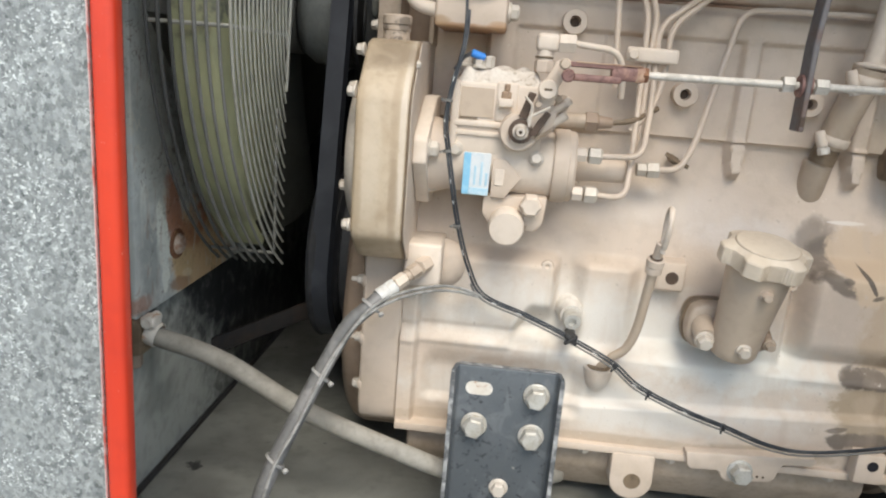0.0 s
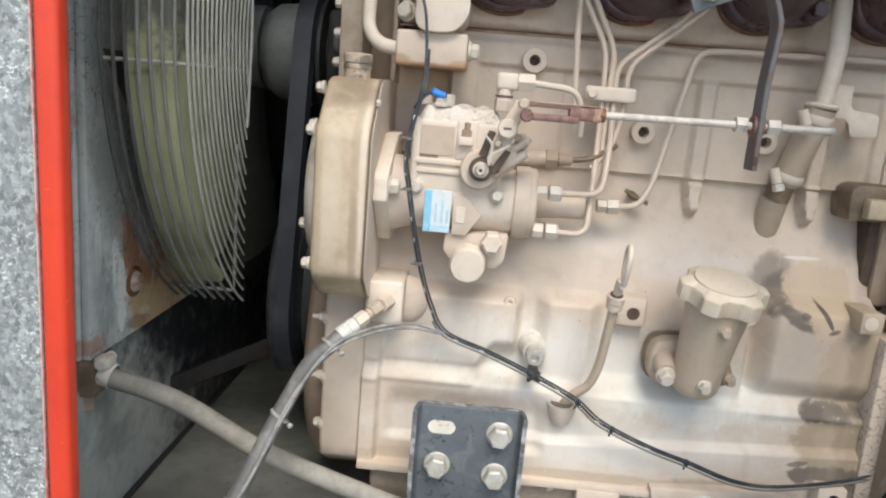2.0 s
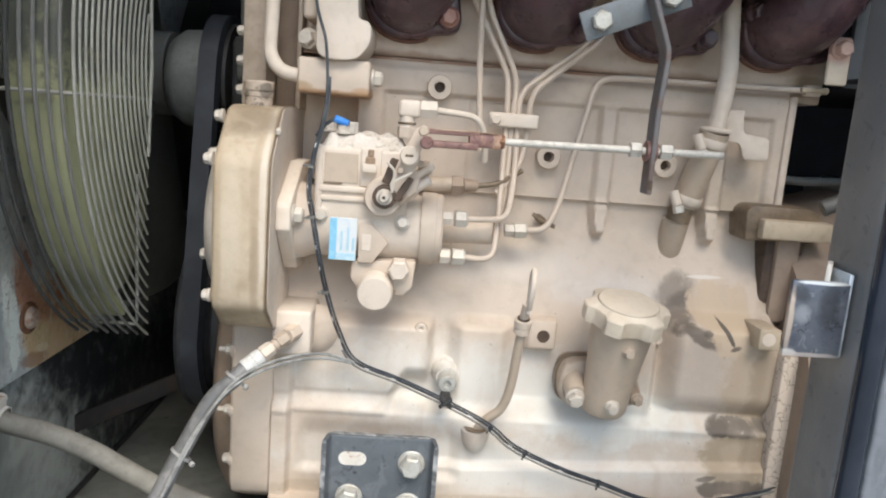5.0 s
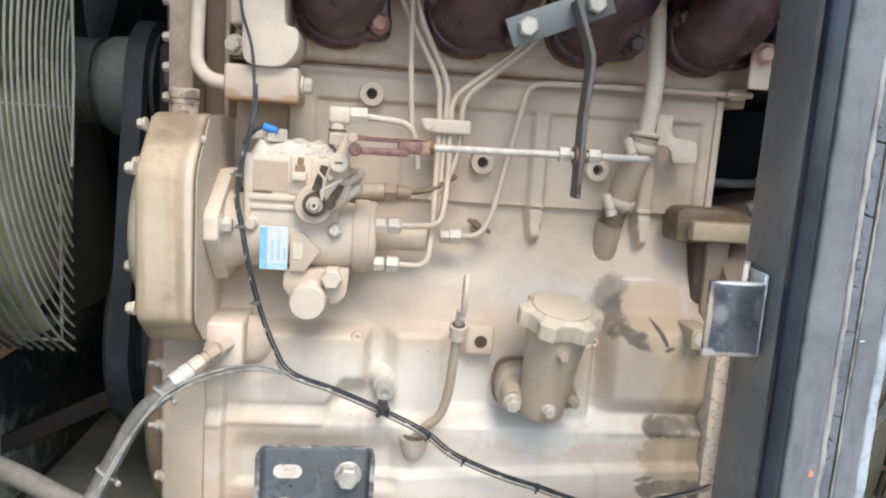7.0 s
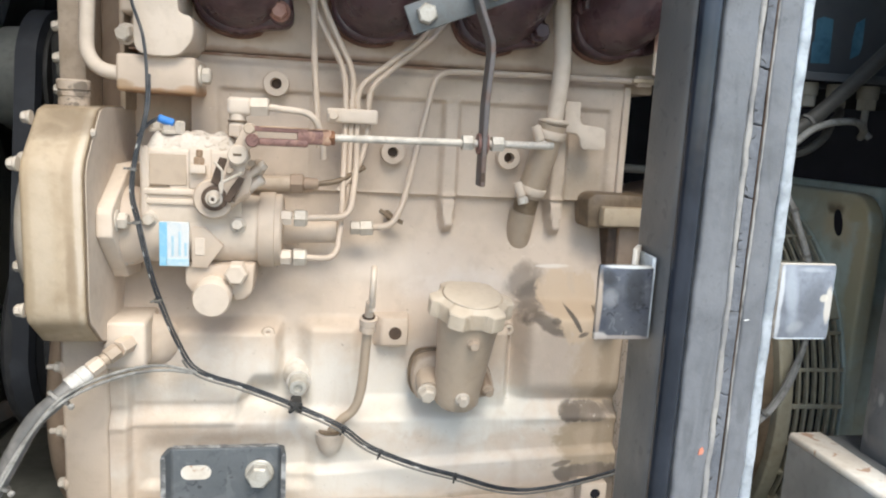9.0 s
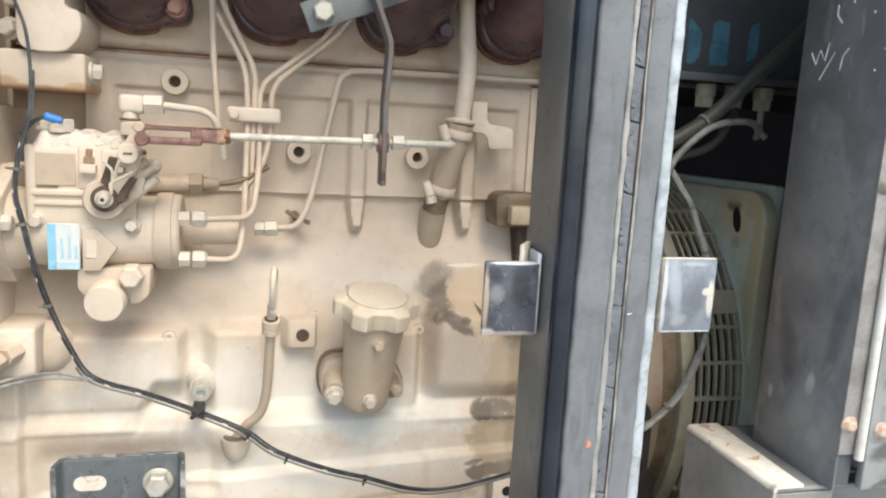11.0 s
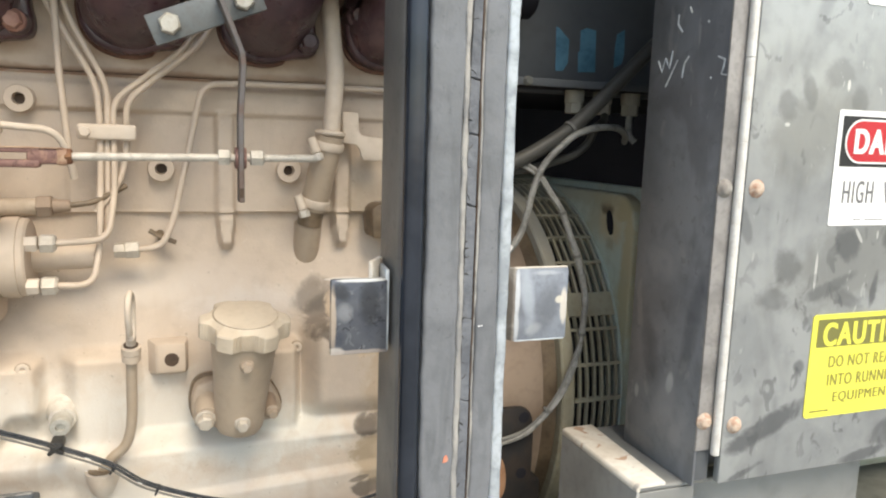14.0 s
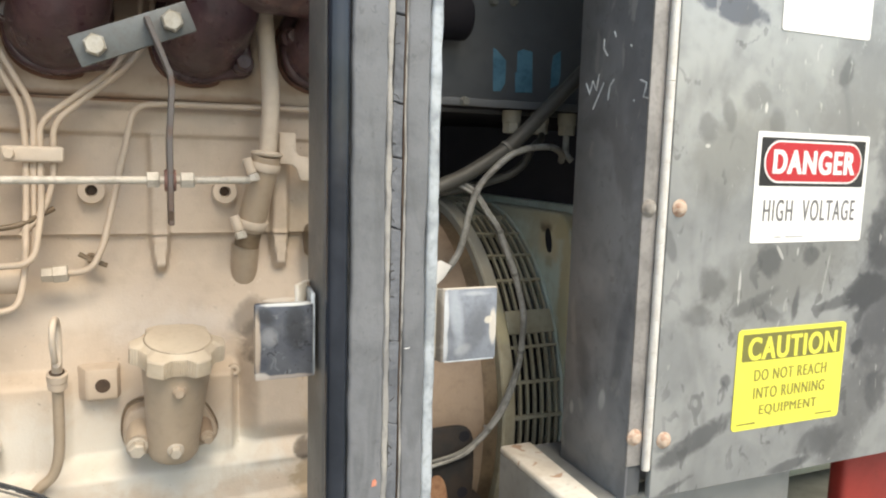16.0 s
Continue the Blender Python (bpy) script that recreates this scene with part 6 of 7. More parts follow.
# ---- dipstick ----
ds = thing("dipstick", (-0.03, -0.07, 1.07), "tan dipstick tube with a wire loop handle", "dipstick")
part("guide_tube", tube(smooth_path([(-0.0565, -0.062, 1.073), (-0.047, -0.066, 1.087), (-0.0345, -0.071, 1.101), (-0.0285, -0.079, 1.126), (-0.0265, -0.091, 1.168), (-0.0258, -0.0985, 1.192)]), 0.0046, 14), TUBE, ds)
part("collar", lathe((-0.0258, -0.0975, 1.188), (0.02, -0.3, 1), [(0, 0.0068), (0.001, 0.0078), (0.007, 0.0078), (0.008, 0.0068), (0.0085, 0.0082), (0.0145, 0.0082), (0.0155, 0.0066), (0.0155, 0)], 22), TAN, ds)
part("seal_ring", lathe((-0.0256, -0.1015, 1.2015), (0.02, -0.3, 1), [(0, 0.006), (0.0022, 0.006), (0.0026, 0.0045), (0.0026, 0)], 18), SOCKET, ds, "dark oily seal")
part("stem", cyl((-0.0254, -0.102, 1.203), (-0.0246, -0.1085, 1.219), 0.0042, seg=12), TAN, ds)
loop = [Vector((-0.0238 + 0.0012 * math.cos(a), -0.119 + 0.0145 * math.cos(a) * (0.75 + 0.25 * math.sin(a)) - 0.005 * math.sin(a), 1.2325 + 0.0205 * math.sin(a))) for a in (2 * math.pi * q / 32 - 1.9 for q in range(31))]
part("loop_handle", tube(loop, 0.0027, 10), TAN_LIGHT, ds, "cream wire loop handle")
bs = part("tube_boss", lathe((-0.057, -0.055, 1.046), (0.02, -0.05, 1), [(0, 0.004), (0.006, 0.0105), (0.018, 0.0145), (0.0265, 0.0155), (0.028, 0.0142), (0.026, 0.008)], 28), BLOCK, ds)
part("socket_hole", cyl((-0.0565, -0.0612, 1.0738), (-0.0565, -0.0612, 1.0755), 0.0118, seg=18), BROWN, bs, "dark oily socket")

# ---- harness clip bolt ----
cb = thing("clip_bolt", (-0.089, -0.06, 1.10), "tan clip bolt with a black cable tie below", "bolt")
part("boss", lathe((-0.089, -0.02, 1.124), (0, -1, -0.1), [(0, 0.017), (0.014, 0.0155), (0.022, 0.012), (0.028, 0.0115), (0.028, 0)], 24), CLAMP, cb)
part("screw", lathe((-0.089, -0.048, 1.121), (0, -1, -0.1), [(0, 0.0092), (0.013, 0.0092), (0.015, 0.008), (0.015, 0.0042), (0.011, 0.0042), (0.011, 0)], 20), ZINC, cb)
for tilt in (38, -38):
    cs_, sn_ = math.cos(radians(tilt)), math.sin(radians(tilt))
    part("tie_strap", prism([(-0.0905 + u * cs_ - w * sn_, 1.107 + u * sn_ + w * cs_) for u, w in ((-0.0078, -0.0018), (0.0078, -0.0018), (0.0078, 0.0018), (-0.0078, 0.0018))], "y", -0.0825 if tilt > 0 else -0.0815, -0.0785 if tilt > 0 else -0.0775, 0.0012), SOOT, cb, "dusty black tie strap")
part("tie_block", box(-0.096, -0.085, -0.0785, -0.058, 1.1025, 1.112, 0.003), SOOT, cb, "black tie block")

# ---- mounting bracket ----
mb = thing("mounting_bracket", (-0.15, -0.115, 0.90), "dark grey steel channel bracket bolted on with zinc bolts", "bracket")
bm = prism([(-0.2035, -0.1275), (-0.1995, -0.1275), (-0.1975, -0.1175), (-0.195, -0.1150), (-0.1045, -0.1150), (-0.102, -0.1175), (-0.1005, -0.1275), (-0.0965, -0.1275), (-0.0985, -0.1115), (-0.101, -0.1085), (-0.198, -0.1085), (-0.201, -0.1115)], "z", 0.9, 1.0835, 0.0012)
part("channel", bm, DARK_STEEL, mb)
part("packer", box(-0.192, -0.107, -0.1085, -0.058, 0.93, 1.045, 0.002), DARK_STEEL, mb)
for x in (-0.2015, -0.0985):
    part("worn_edge", box(x - 0.0022, x + 0.0022, -0.1287, -0.1278, 0.902, 1.082, 0.0004, 1), WORN, mb, "worn bare flange edge")
part("worn_edge", box(-0.196, -0.104, -0.1145, -0.109, 1.0838, 1.0846, 0.0003, 1), WORN, mb, "worn bare top edge")
outl = [(-0.1758 + 0.0065 * sx + 0.0066 * math.cos(a), 1.0610 + 0.0066 * math.sin(a)) for sx, a0 in ((1, -1.5708), (-1, 1.5708)) for a in (a0 + math.pi * q / 8 for q in range(9))]
part("slot", prism(outl, "y", -0.1157, -0.1149, 0.0, 1), STUB_TOP, mb, "oblong slot showing pale paint behind")
for x, z, s in ((-0.1205, 1.0592, 10), (-0.1775, 1.0225, 5), (-0.1215, 1.0165, 20)):
    placed("bolt", BOLT_L, mb, (x, -0.1153, z), spin=s)
placed("bolt", BOLT_M, mb, (-0.1475, -0.1153, 0.957), spin=14)

# ---- wiring harness ----
hs = thing("wiring_harness", (0.0, -0.08, 1.01), "black wiring harness tied along the engine", "wiring harness")
H1 = [(-0.236, -0.082, 1.56), (-0.233, -0.083, 1.479), (-0.222, -0.083, 1.437), (-0.219, -0.09, 1.384), (-0.227, -0.1, 1.339), (-0.230, -0.102, 1.309), (-0.226, -0.1, 1.284), (-0.219, -0.098, 1.248), (-0.212, -0.088, 1.213), (-0.199, -0.075, 1.169), (-0.182, -0.070, 1.140), (-0.139, -0.070, 1.124), (-0.095, -0.076, 1.108), (-0.049, -0.080, 1.087), (-0.020, -0.080, 1.065), (0.026, -0.085, 1.047), (0.068, -0.085, 1.034), (0.115, -0.085, 1.019), (0.16, -0.083, 1.0165), (0.236, -0.07, 1.025), (0.30, -0.05, 1.035)]
p1 = smooth_path(H1, 7)
part("cable", tube(p1, 0.0014, 8), CABLE, hs)
part("cable", tube([p + Vector((0.0024, -0.001, 0.0022)) for p in p1[18:]], 0.0011, 8), CABLE, hs)
part("cable", tube([p + Vector((-0.001, -0.0018, -0.0026)) for p in p1[66:]], 0.0011, 8), CABLE_GREY, hs, "dusty grey cable")
for off in (0.0, 0.0045):
    part("branch", tube(smooth_path([(-0.182, -0.07, 1.138 + off * 0.3), (-0.213, -0.085, 1.1465 + off), (-0.245, -0.105, 1.1465 + off), (-0.276, -0.133, 1.138 + off), (-0.297, -0.146, 1.118), (-0.316, -0.163, 1.08 + off), (-0.333, -0.19, 1.040), (-0.348, -0.212, 1.005), (-0.355, -0.225, 0.96), (-0.357, -0.225, 0.905)]), 0.0015, 8), WIRE_PALE, hs, "grey twin cable branch")
part("lead", tube(smooth_path([(-0.225, -0.095, 1.357), (-0.219, -0.085, 1.367), (-0.212, -0.076, 1.3725)]), 0.0018, 8), CABLE, hs)
part("connector", cyl((-0.2125, -0.077, 1.3728), (-0.2, -0.074, 1.3688), 0.0036, seg=12), BLUE, hs, "bright blue crimp connector")
part("terminal", hexa((-0.195, -0.073, 1.360), (-0.195, -0.073, 1.371), 0.008), BOLT, hs)
for i in (30, 42, 56, 92, 100, 112):
    if i < len(p1) - 1:
        d = (p1[i + 1] - p1[i - 1]).normalized()
        t_ = part("cable_tie", lathe(p1[i], d, [(-0.0012, 0.0032), (-0.0012, 0.0040), (0.0012, 0.0040), (0.0012, 0.0032), (-0.0012, 0.0032)], 14), CABLE_GREY if i < 60 else RUBBER, hs)
        side = Vector((d.z, 0, -d.x)).normalized()
        part("tie_tail", cyl(p1[i] + side * 0.003, p1[i] + side * 0.0068 + Vector((0, -0.002, 0)), 0.0011, seg=6), CABLE_GREY if i < 60 else RUBBER, t_)
for i in (26, 34, 38, 47, 51, 60, 64, 72, 76, 84, 88, 97, 105):
    a, b = p1[i] + Vector((0, -0.0022, 0)), p1[i + 1] + Vector((0, -0.0022, 0))
    part("print_mark", tube([a, a.lerp(b, 0.7)], 0.0005, 6), WHITE_PRINT, hs, "white printing on the cable")

# ---- oil hose ----
oh = thing("oil_hose", (-0.30, -0.15, 0.905), "dark ribbed hose with crimped steel end into the block", "hose")
HP = [(-0.2765, -0.1215, 1.1445), (-0.2855, -0.1275, 1.1355), (-0.3025, -0.135, 1.118), (-0.321, -0.150, 1.08), (-0.336, -0.175, 1.043), (-0.351, -0.195, 1.005), (-0.361, -0.21, 0.965), (-0.362, -0.21, 0.905)]
part("hose", tube(smooth_path(HP), 0.0075, 18), HOSE_DARK, oh)
part("ferrule", lathe((-0.2775, -0.1215, 1.1447), (0.0175, 0.0135, 0.0135), [(0, 0.0076), (0.001, 0.0079), (0.009, 0.0079), (0.0095, 0.0074), (0.0105, 0.0074), (0.011, 0.0078), (0.0185, 0.0075), (0.0195, 0.0064)], 24), WHITE_METAL, oh, "whitish crimped ferrule")
part("ferrule_neck", hexa((-0.2642, -0.1112, 1.1552), (-0.2552, -0.1042, 1.1618), 0.0122, 0.001), TAN_LIGHT, oh, "pale swivel nut")
part("swivel_gap", cyl((-0.2555, -0.1045, 1.1615), (-0.2520, -0.1015, 1.1640), 0.0056, seg=16), TAN_DIRTY, oh)
part("nut", hexa((-0.2525, -0.1020, 1.1638), (-0.2445, -0.0945, 1.1692), 0.0126), TAN_DIRTY, oh)
part("adaptor", hexa((-0.2445, -0.0945, 1.1692), (-0.2380, -0.0800, 1.1715), 0.0138), TAN, oh)
for p in ((-0.2840, -0.1265, 1.1372), (-0.3225, -0.153, 1.0745), (-0.3505, -0.195, 1.0065)):
    t_ = part("cable_tie", lathe(p, (-0.55, -0.35, -0.75), [(-0.0014, 0.0092), (-0.0014, 0.0102), (0.0014, 0.0102), (0.0014, 0.0092), (-0.0014, 0.0092)], 20), TIE, oh, "pale cable tie")
    part("tie_head", cyl((p[0] + 0.0095, p[1] - 0.004, p[2] - 0.005), (p[0] + 0.0125, p[1] - 0.006, p[2] - 0.007), 0.0026, seg=8), TIE, t_)

# ---- radiator, its hose, fan and guard ----
rd = thing("radiator", (-0.62, 0.12, 0.90), "blue-grey radiator frame with rust and flaking paint", "radiator")
part("side_plate", box(-0.524, -0.516, -0.118, 0.5, 1.094, 1.95, 0.0015), RAD_RUST, rd, "flaking rusty frame plate")
part("front_flange", box(-0.60, -0.5245, -0.122, -0.114, 1.094, 1.95, 0.0015), RAD_RUST, rd)
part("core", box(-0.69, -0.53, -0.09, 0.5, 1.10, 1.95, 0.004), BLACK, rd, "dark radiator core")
# Black blobs paint in the shade behind and above the hose.
part("lower_plate", box(-0.53, -0.524, -0.135, 0.6, 0.90, 1.0935, 0.001), stained("lower_plate_shaded", LOWER, [(0.12, 1.06, 0.2, 0.075, (0.016, 0.016, 0.017), 0.97, -25, 0.8), (0.38, 0.95, 0.28, 0.12, (0.016, 0.016, 0.017), 0.95, 0, 0.8), (-0.12, 1.08, 0.06, 0.018, (0.05, 0.05, 0.05), 0.8, 0, 0.6)], 1), rd, "grey lower plate with its shade painted in black")
part("floor_seam", tube([(-0.5205, -0.36, 0.9028), (-0.5205, 0.0, 0.9028), (-0.5205, 0.5, 0.9028)], 0.0034, 8), SOOT, rd, "black line where the plate meets the floor")
part("frame_bolt", lathe((-0.5165, -0.03, 1.151), (1, 0, 0), [(0, 0.0115), (0.004, 0.0115), (0.0075, 0.009), (0.0085, 0.005), (0.0088, 0)], 20), SCREW_RUST, rd, "rusty dome-headed bolt with pale flakes")
part("frame_washer", cyl((-0.5168, -0.03, 1.151), (-0.5135, -0.03, 1.151), 0.0165, seg=20), RUST, rd)
part("outlet", cyl((-0.56, -0.105, 1.086), (-0.505, -0.105, 1.079), 0.0125, seg=18), HUB, rd)
part("outlet_block", box(-0.56, -0.51, -0.125, -0.09, 1.058, 1.094, 0.003), BROWN, rd)
part("drain_plug", hexa((-0.527, -0.108, 1.059), (-0.527, -0.108, 1.040), 0.018), BELL, rd, "brownish drain plug")
bm = prism([(-0.588, 0.949), (-0.40, 1.022), (-0.34, 1.048), (-0.34, 1.07), (-0.40, 1.046), (-0.588, 0.972)], "y", 0.05, 0.06, 0.002)
for v in bm.verts:
    v.co.y += 0.5 * (v.co.x + 0.588)
part("cross_bar", bm, FOOT, rd, "dull flat cross bar behind the hose")

rh = thing("drain_hose", (-0.35, -0.1, 0.94), "dusty grey rubber hose with a steel clamp", "hose")
part("hose", tube(smooth_path([(-0.515, -0.108, 1.081), (-0.497, -0.11, 1.075), (-0.455, -0.11, 1.065), (-0.417, -0.11, 1.05), (-0.347, -0.108, 1.012), (-0.253, -0.106, 0.979), (-0.2, -0.1, 0.960), (-0.14, -0.08, 0.94), (-0.08, -0.03, 0.93)]), 0.0097, 18), HOSE_GREY, rh)
c_ = part("hose_clamp", lathe((-0.504, -0.109, 1.0785), (0.9, 0, -0.3), [(-0.006, 0.0108), (-0.006, 0.0125), (0.006, 0.0125), (0.006, 0.0108), (-0.006, 0.0108)], 24), STUB_TOP, rh, "pale worm-drive clamp")
part("clamp_screw", add(box(-0.512, -0.497, -0.121, -0.104, 1.088, 1.0985, 0.002), cyl((-0.504, -0.125, 1.0935), (-0.504, -0.1, 1.0945), 0.0055, seg=10)), STUB_TOP, c_)

FY, FZ = 0.165, 1.41
fn = thing("cooling_fan", (-0.455, FY, FZ - 0.29), "olive painted radiator fan with broad blades", "fan")
part("fan_hub", cyl((-0.50, FY, FZ), (-0.435, FY, FZ), 0.05, seg=28), HUB, fn)
for q in range(6):
    a0 = radians(-150 + 60 * q)
    bm = B()
    rows = []
    for i in range(9):
        r = 0.045 + (0.28 - 0.045) * i / 8
        row = []
        for j in range(7):
            t = j / 6 - 0.5
            w = radians(50) * (0.8 + 0.2 * i / 8)
            a = a0 + t * w
            row.append(bm.verts.new((-0.475 + 0.055 * t + 0.012 * math.cos(t * 3), FY + r * math.cos(a), FZ + r * math.sin(a))))
        rows.append(row)
    for a, b in zip(rows, rows[1:]):
        for j in range(6):
            bm.faces.new((a[j], a[j + 1], b[j + 1], b[j]))
    bmesh.ops.solidify(bm, geom=bm.faces[:], thickness=0.003)
    part("blade", bm, FAN_DARK, fn)
bm = B()
rows = [[bm.verts.new((x, FY + r * math.cos(a), FZ + r * math.sin(a))) for x, r in ((-0.463, 0.314), (-0.428, 0.314), (-0.424, 0.312), (-0.424, 0.306), (-0.428, 0.306), (-0.463, 0.306))] for a in (radians(150 + 84 * j / 80) for j in range(81))]
for a, b in zip(rows, rows[1:]):
    for j in range(6):
        bm.faces.new((a[j], a[(j + 1) % 6], b[(j + 1) % 6], b[j]))
bm.faces.new(rows[0]), bm.faces.new(rows[-1])
part("shroud", bm, FAN_SHADED, fn, "olive half-round fan shroud, shade painted in towards the top")

blade_ = [(FY + 0.305 * math.cos(a), FZ + 0.305 * math.sin(a)) for a in (radians(150 + 76 * j / 36) for j in range(37))] + [(-0.03, 1.183), (0.0, 1.187), (0.028, 1.21), (0.052, 1.246), (0.062, 1.33), (0.055, 1.56)]
part("blade", prism(blade_, "x", -0.437, -0.429, 0.0015, 2), FAN_SHADED, fn, "broad olive painted blade, shade painted in towards the top")
gd = thing("fan_guard", (-0.44, -0.08, 1.10), "wire fan guard of close grey hoops", "fan guard")
CUT, RG = 0.0, 0.3235


def hoop(x, r, name="hoop", w=0.0012, mat=None):
    a1 = math.acos((CUT - FY) / r) if r > FY - CUT else math.pi
    n = 30
    pts = [(x, FY + r * math.cos(a), FZ + r * math.sin(a)) for a in (a1 + (2 * math.pi - 2 * a1) * j / n for j in range(n + 1))]
    part(name, tube(pts, w, 6), mat or WIRE, gd)


XF, STEP, SIDE = -0.408, 0.0108, 0.0104
# Hoops turn darker from the front ring back towards the radiator.
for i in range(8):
    hoop(XF - SIDE * i, RG, w=0.0015 if i < 3 else 0.0018, mat=WIRE_DARKEST if i > 4 else WIRE_DARK if i > 0 else None)
for i in range(1, 19):
    r = RG - STEP * i
    if r > FY - CUT + 0.003:
        hoop(XF, r)
hz = math.sqrt(RG ** 2 - (CUT - FY) ** 2)
part("edge_bar", tube([(XF, CUT, FZ - 0.09), (XF, CUT + 0.008, FZ), (XF, CUT, FZ + hz)], 0.0018, 8), WIRE, gd)
for sg in (-1, 1):
    pts = [(XF - 0.0025, CUT - 0.022, FZ + sg * math.sqrt(r * r - (CUT - 0.022 - FY) ** 2)) for r in (0.215, 0.24, 0.265, 0.29, 0.31, RG - 0.0025)]
    part("stay", tube(pts + [(XF - SIDE * 7, CUT - 0.022, pts[-1][2])], 0.0018, 8), WIRE_DARK, gd)
for dz in (-0.033, 0.16):
    yb = FY - math.sqrt(RG ** 2 - dz ** 2)
    part("stay", tube(bent_path([(XF - SIDE * 7, yb + 0.0025, FZ + dz), (XF - 0.0025, yb + 0.0025, FZ + dz), (XF - 0.0025, CUT, FZ + dz)], 0.004), 0.0018, 8), WIRE, gd)

# ---- belt drive ----
wp = thing("water_pump_pulley", (-0.40, 0.16, 1.33), "dull grey water pump pulley and hub", "pulley")
part("hub", lathe((-0.44, 0.155, 1.405), (1, 0, 0), [(0, 0), (0, 0.03), (0.006, 0.045), (0.02, 0.055), (0.045, 0.057), (0.046, 0.06), (0.058, 0.06)], 40), DRUM, wp)
part("pulley", lathe((-0.395, 0.155, 1.405), (1, 0, 0), [(0, 0.05), (0.004, 0.066), (0.008, 0.066), (0.012, 0.058), (0.026, 0.058), (0.03, 0.066), (0.034, 0.066), (0.036, 0.04), (0.07, 0.04), (0.07, 0)], 40), SOOT, wp)
for q in range(4):
    a = radians(150 + q * 35)
    placed("bolt", BOLT_M, wp, (-0.335, 0.155 + 0.05 * math.cos(a), 1.405 + 0.05 * math.sin(a)), (-1, 0, 0))
part("pump_nose", box(-0.345, -0.30, 0.05, 0.26, 1.36, 1.45, 0.008), SOOT, wp)
for z, h, y in ((1.362, 0.02, 0.05), (1.402, 0.03, 0.035), (1.45, 0.05, 0.045)):
    part("pump_rib", box(-0.336, -0.304, y, y + 0.05, z, z + h, 0.007, 3), HUB, wp, "dull cast rib")
ck = thing("crank_pulley", (-0.36, 0.15, 1.0), "dark grooved crank pulley", "pulley")
part("rim", lathe((-0.392, 0.15, 1.125), (1, 0, 0), [(-0.006, 0.04), (-0.004, 0.114), (0.0, 0.116), (0.006, 0.112), (0.010, 0.09), (0.014, 0.1), (0.024, 0.1), (0.028, 0.09), (0.032, 0.1), (0.05, 0.1), (0.052, 0.05), (0.08, 0.05)], 56), RUBBER, ck)
part("hub_disc", cyl((-0.345, 0.1, 1.13), (-0.325, 0.1, 1.13), 0.08, seg=30), SOCKET, ck, "rusty inner disc")
path = []
for a in range(20, 161, 10):
    path.append(Vector((-0.378, 0.155 + 0.067 * math.cos(radians(a)), 1.405 + 0.067 * math.sin(radians(a)))))
for a in range(185, 356, 10):
    path.append(Vector((-0.380, 0.15 + 0.106 * math.cos(radians(a)), 1.125 + 0.106 * math.sin(radians(a)))))
path.append(path[0].copy())
fb = thing("fan_belt", (-0.38, 0.15, 1.01), "broad black rubber fan belt round two pulleys", "belt")
for lo, hi in ((-0.0115, 0.0102), (0.0107, 0.0128)):
    bm, rows = B(), []
    for i, p in enumerate(path):
        q, o = path[min(i + 1, len(path) - 1)], path[max(i - 1, 0)]
        t = (q - o).normalized()
        nrm = Vector((0, t.z, -t.y))
        rows.append([bm.verts.new(p + Vector((sx, 0, 0)) + nrm * h) for sx, h in ((lo, 0.0), (hi, 0.0), (hi - 0.001, 0.008), (lo + 0.001, 0.008))])
    for a, b in zip(rows, rows[1:]):
        for j in range(4):
            bm.faces.new((a[j], a[(j + 1) % 4], b[(j + 1) % 4], b[j]))
    part("belt", bm, BELT, fb) if lo < 0 else part("belt_edge", bm, BELT, fb, "narrow outer rib of the belt")
for drive in (wp, ck, fb):
    drive.location += Vector((0.0105, -0.022, 0.0))

# ---- generator behind the post ----
GY, GZ, GR = 0.108, 1.106, 0.2325
gn = thing("generator", (0.5, GY, 0.90), "pale green generator with slotted tan guard band", "generator")
part("bell_housing", lathe((0.262, GY, GZ), (1, 0, 0), [(0, 0.19), (0, 0.202), (0.02, 0.208), (0.085, 0.2215), (0.102, 0.2265), (0.1065, 0.2255), (0.108, 0.19)], 96), BELL, gn, "tan cast bell housing")
part("rim_band", lathe((0.3702, GY, GZ), (1, 0, 0), [(0, 0.20), (0, 0.2225), (0.0155, 0.2235), (0.0156, 0.20)], 96), BROWN, gn, "dark oily joint ring")
part("guard_rim", lathe((0.386, GY, GZ), (1, 0, 0), [(0, 0.215), (0, GR + 0.0005), (0.002, GR + 0.0025), (0.014, GR + 0.0025), (0.0155, GR + 0.0005), (0.0155, 0.215)], 112), stained("guard_rim_worn", GEN_TAN, [(0.0, 1.3, 0.2, 0.05, (0.4, 0.38, 0.33), 0.8, 0, 0.9), (-0.11, 1.22, 0.03, 0.02, (0.5, 0.44, 0.27), 0.7, 0, 0.7), (-0.1, 1.15, 0.04, 0.03, (0.28, 0.24, 0.16), 0.6, 0, 0.8)], 1), gn, "tan guard rim, greyed at the top")
part("guard_rim", lathe((0.4575, GY, GZ), (1, 0, 0), [(0, 0.205), (0, GR), (0.001, GR + 0.001), (0.003, GR + 0.001), (0.0034, 0.205)], 112), GEN_GREEN, gn)


def on_guard(deg, r):
    a = math.pi - radians(deg)
    return GY + r * math.cos(a), GZ + r * math.sin(a)


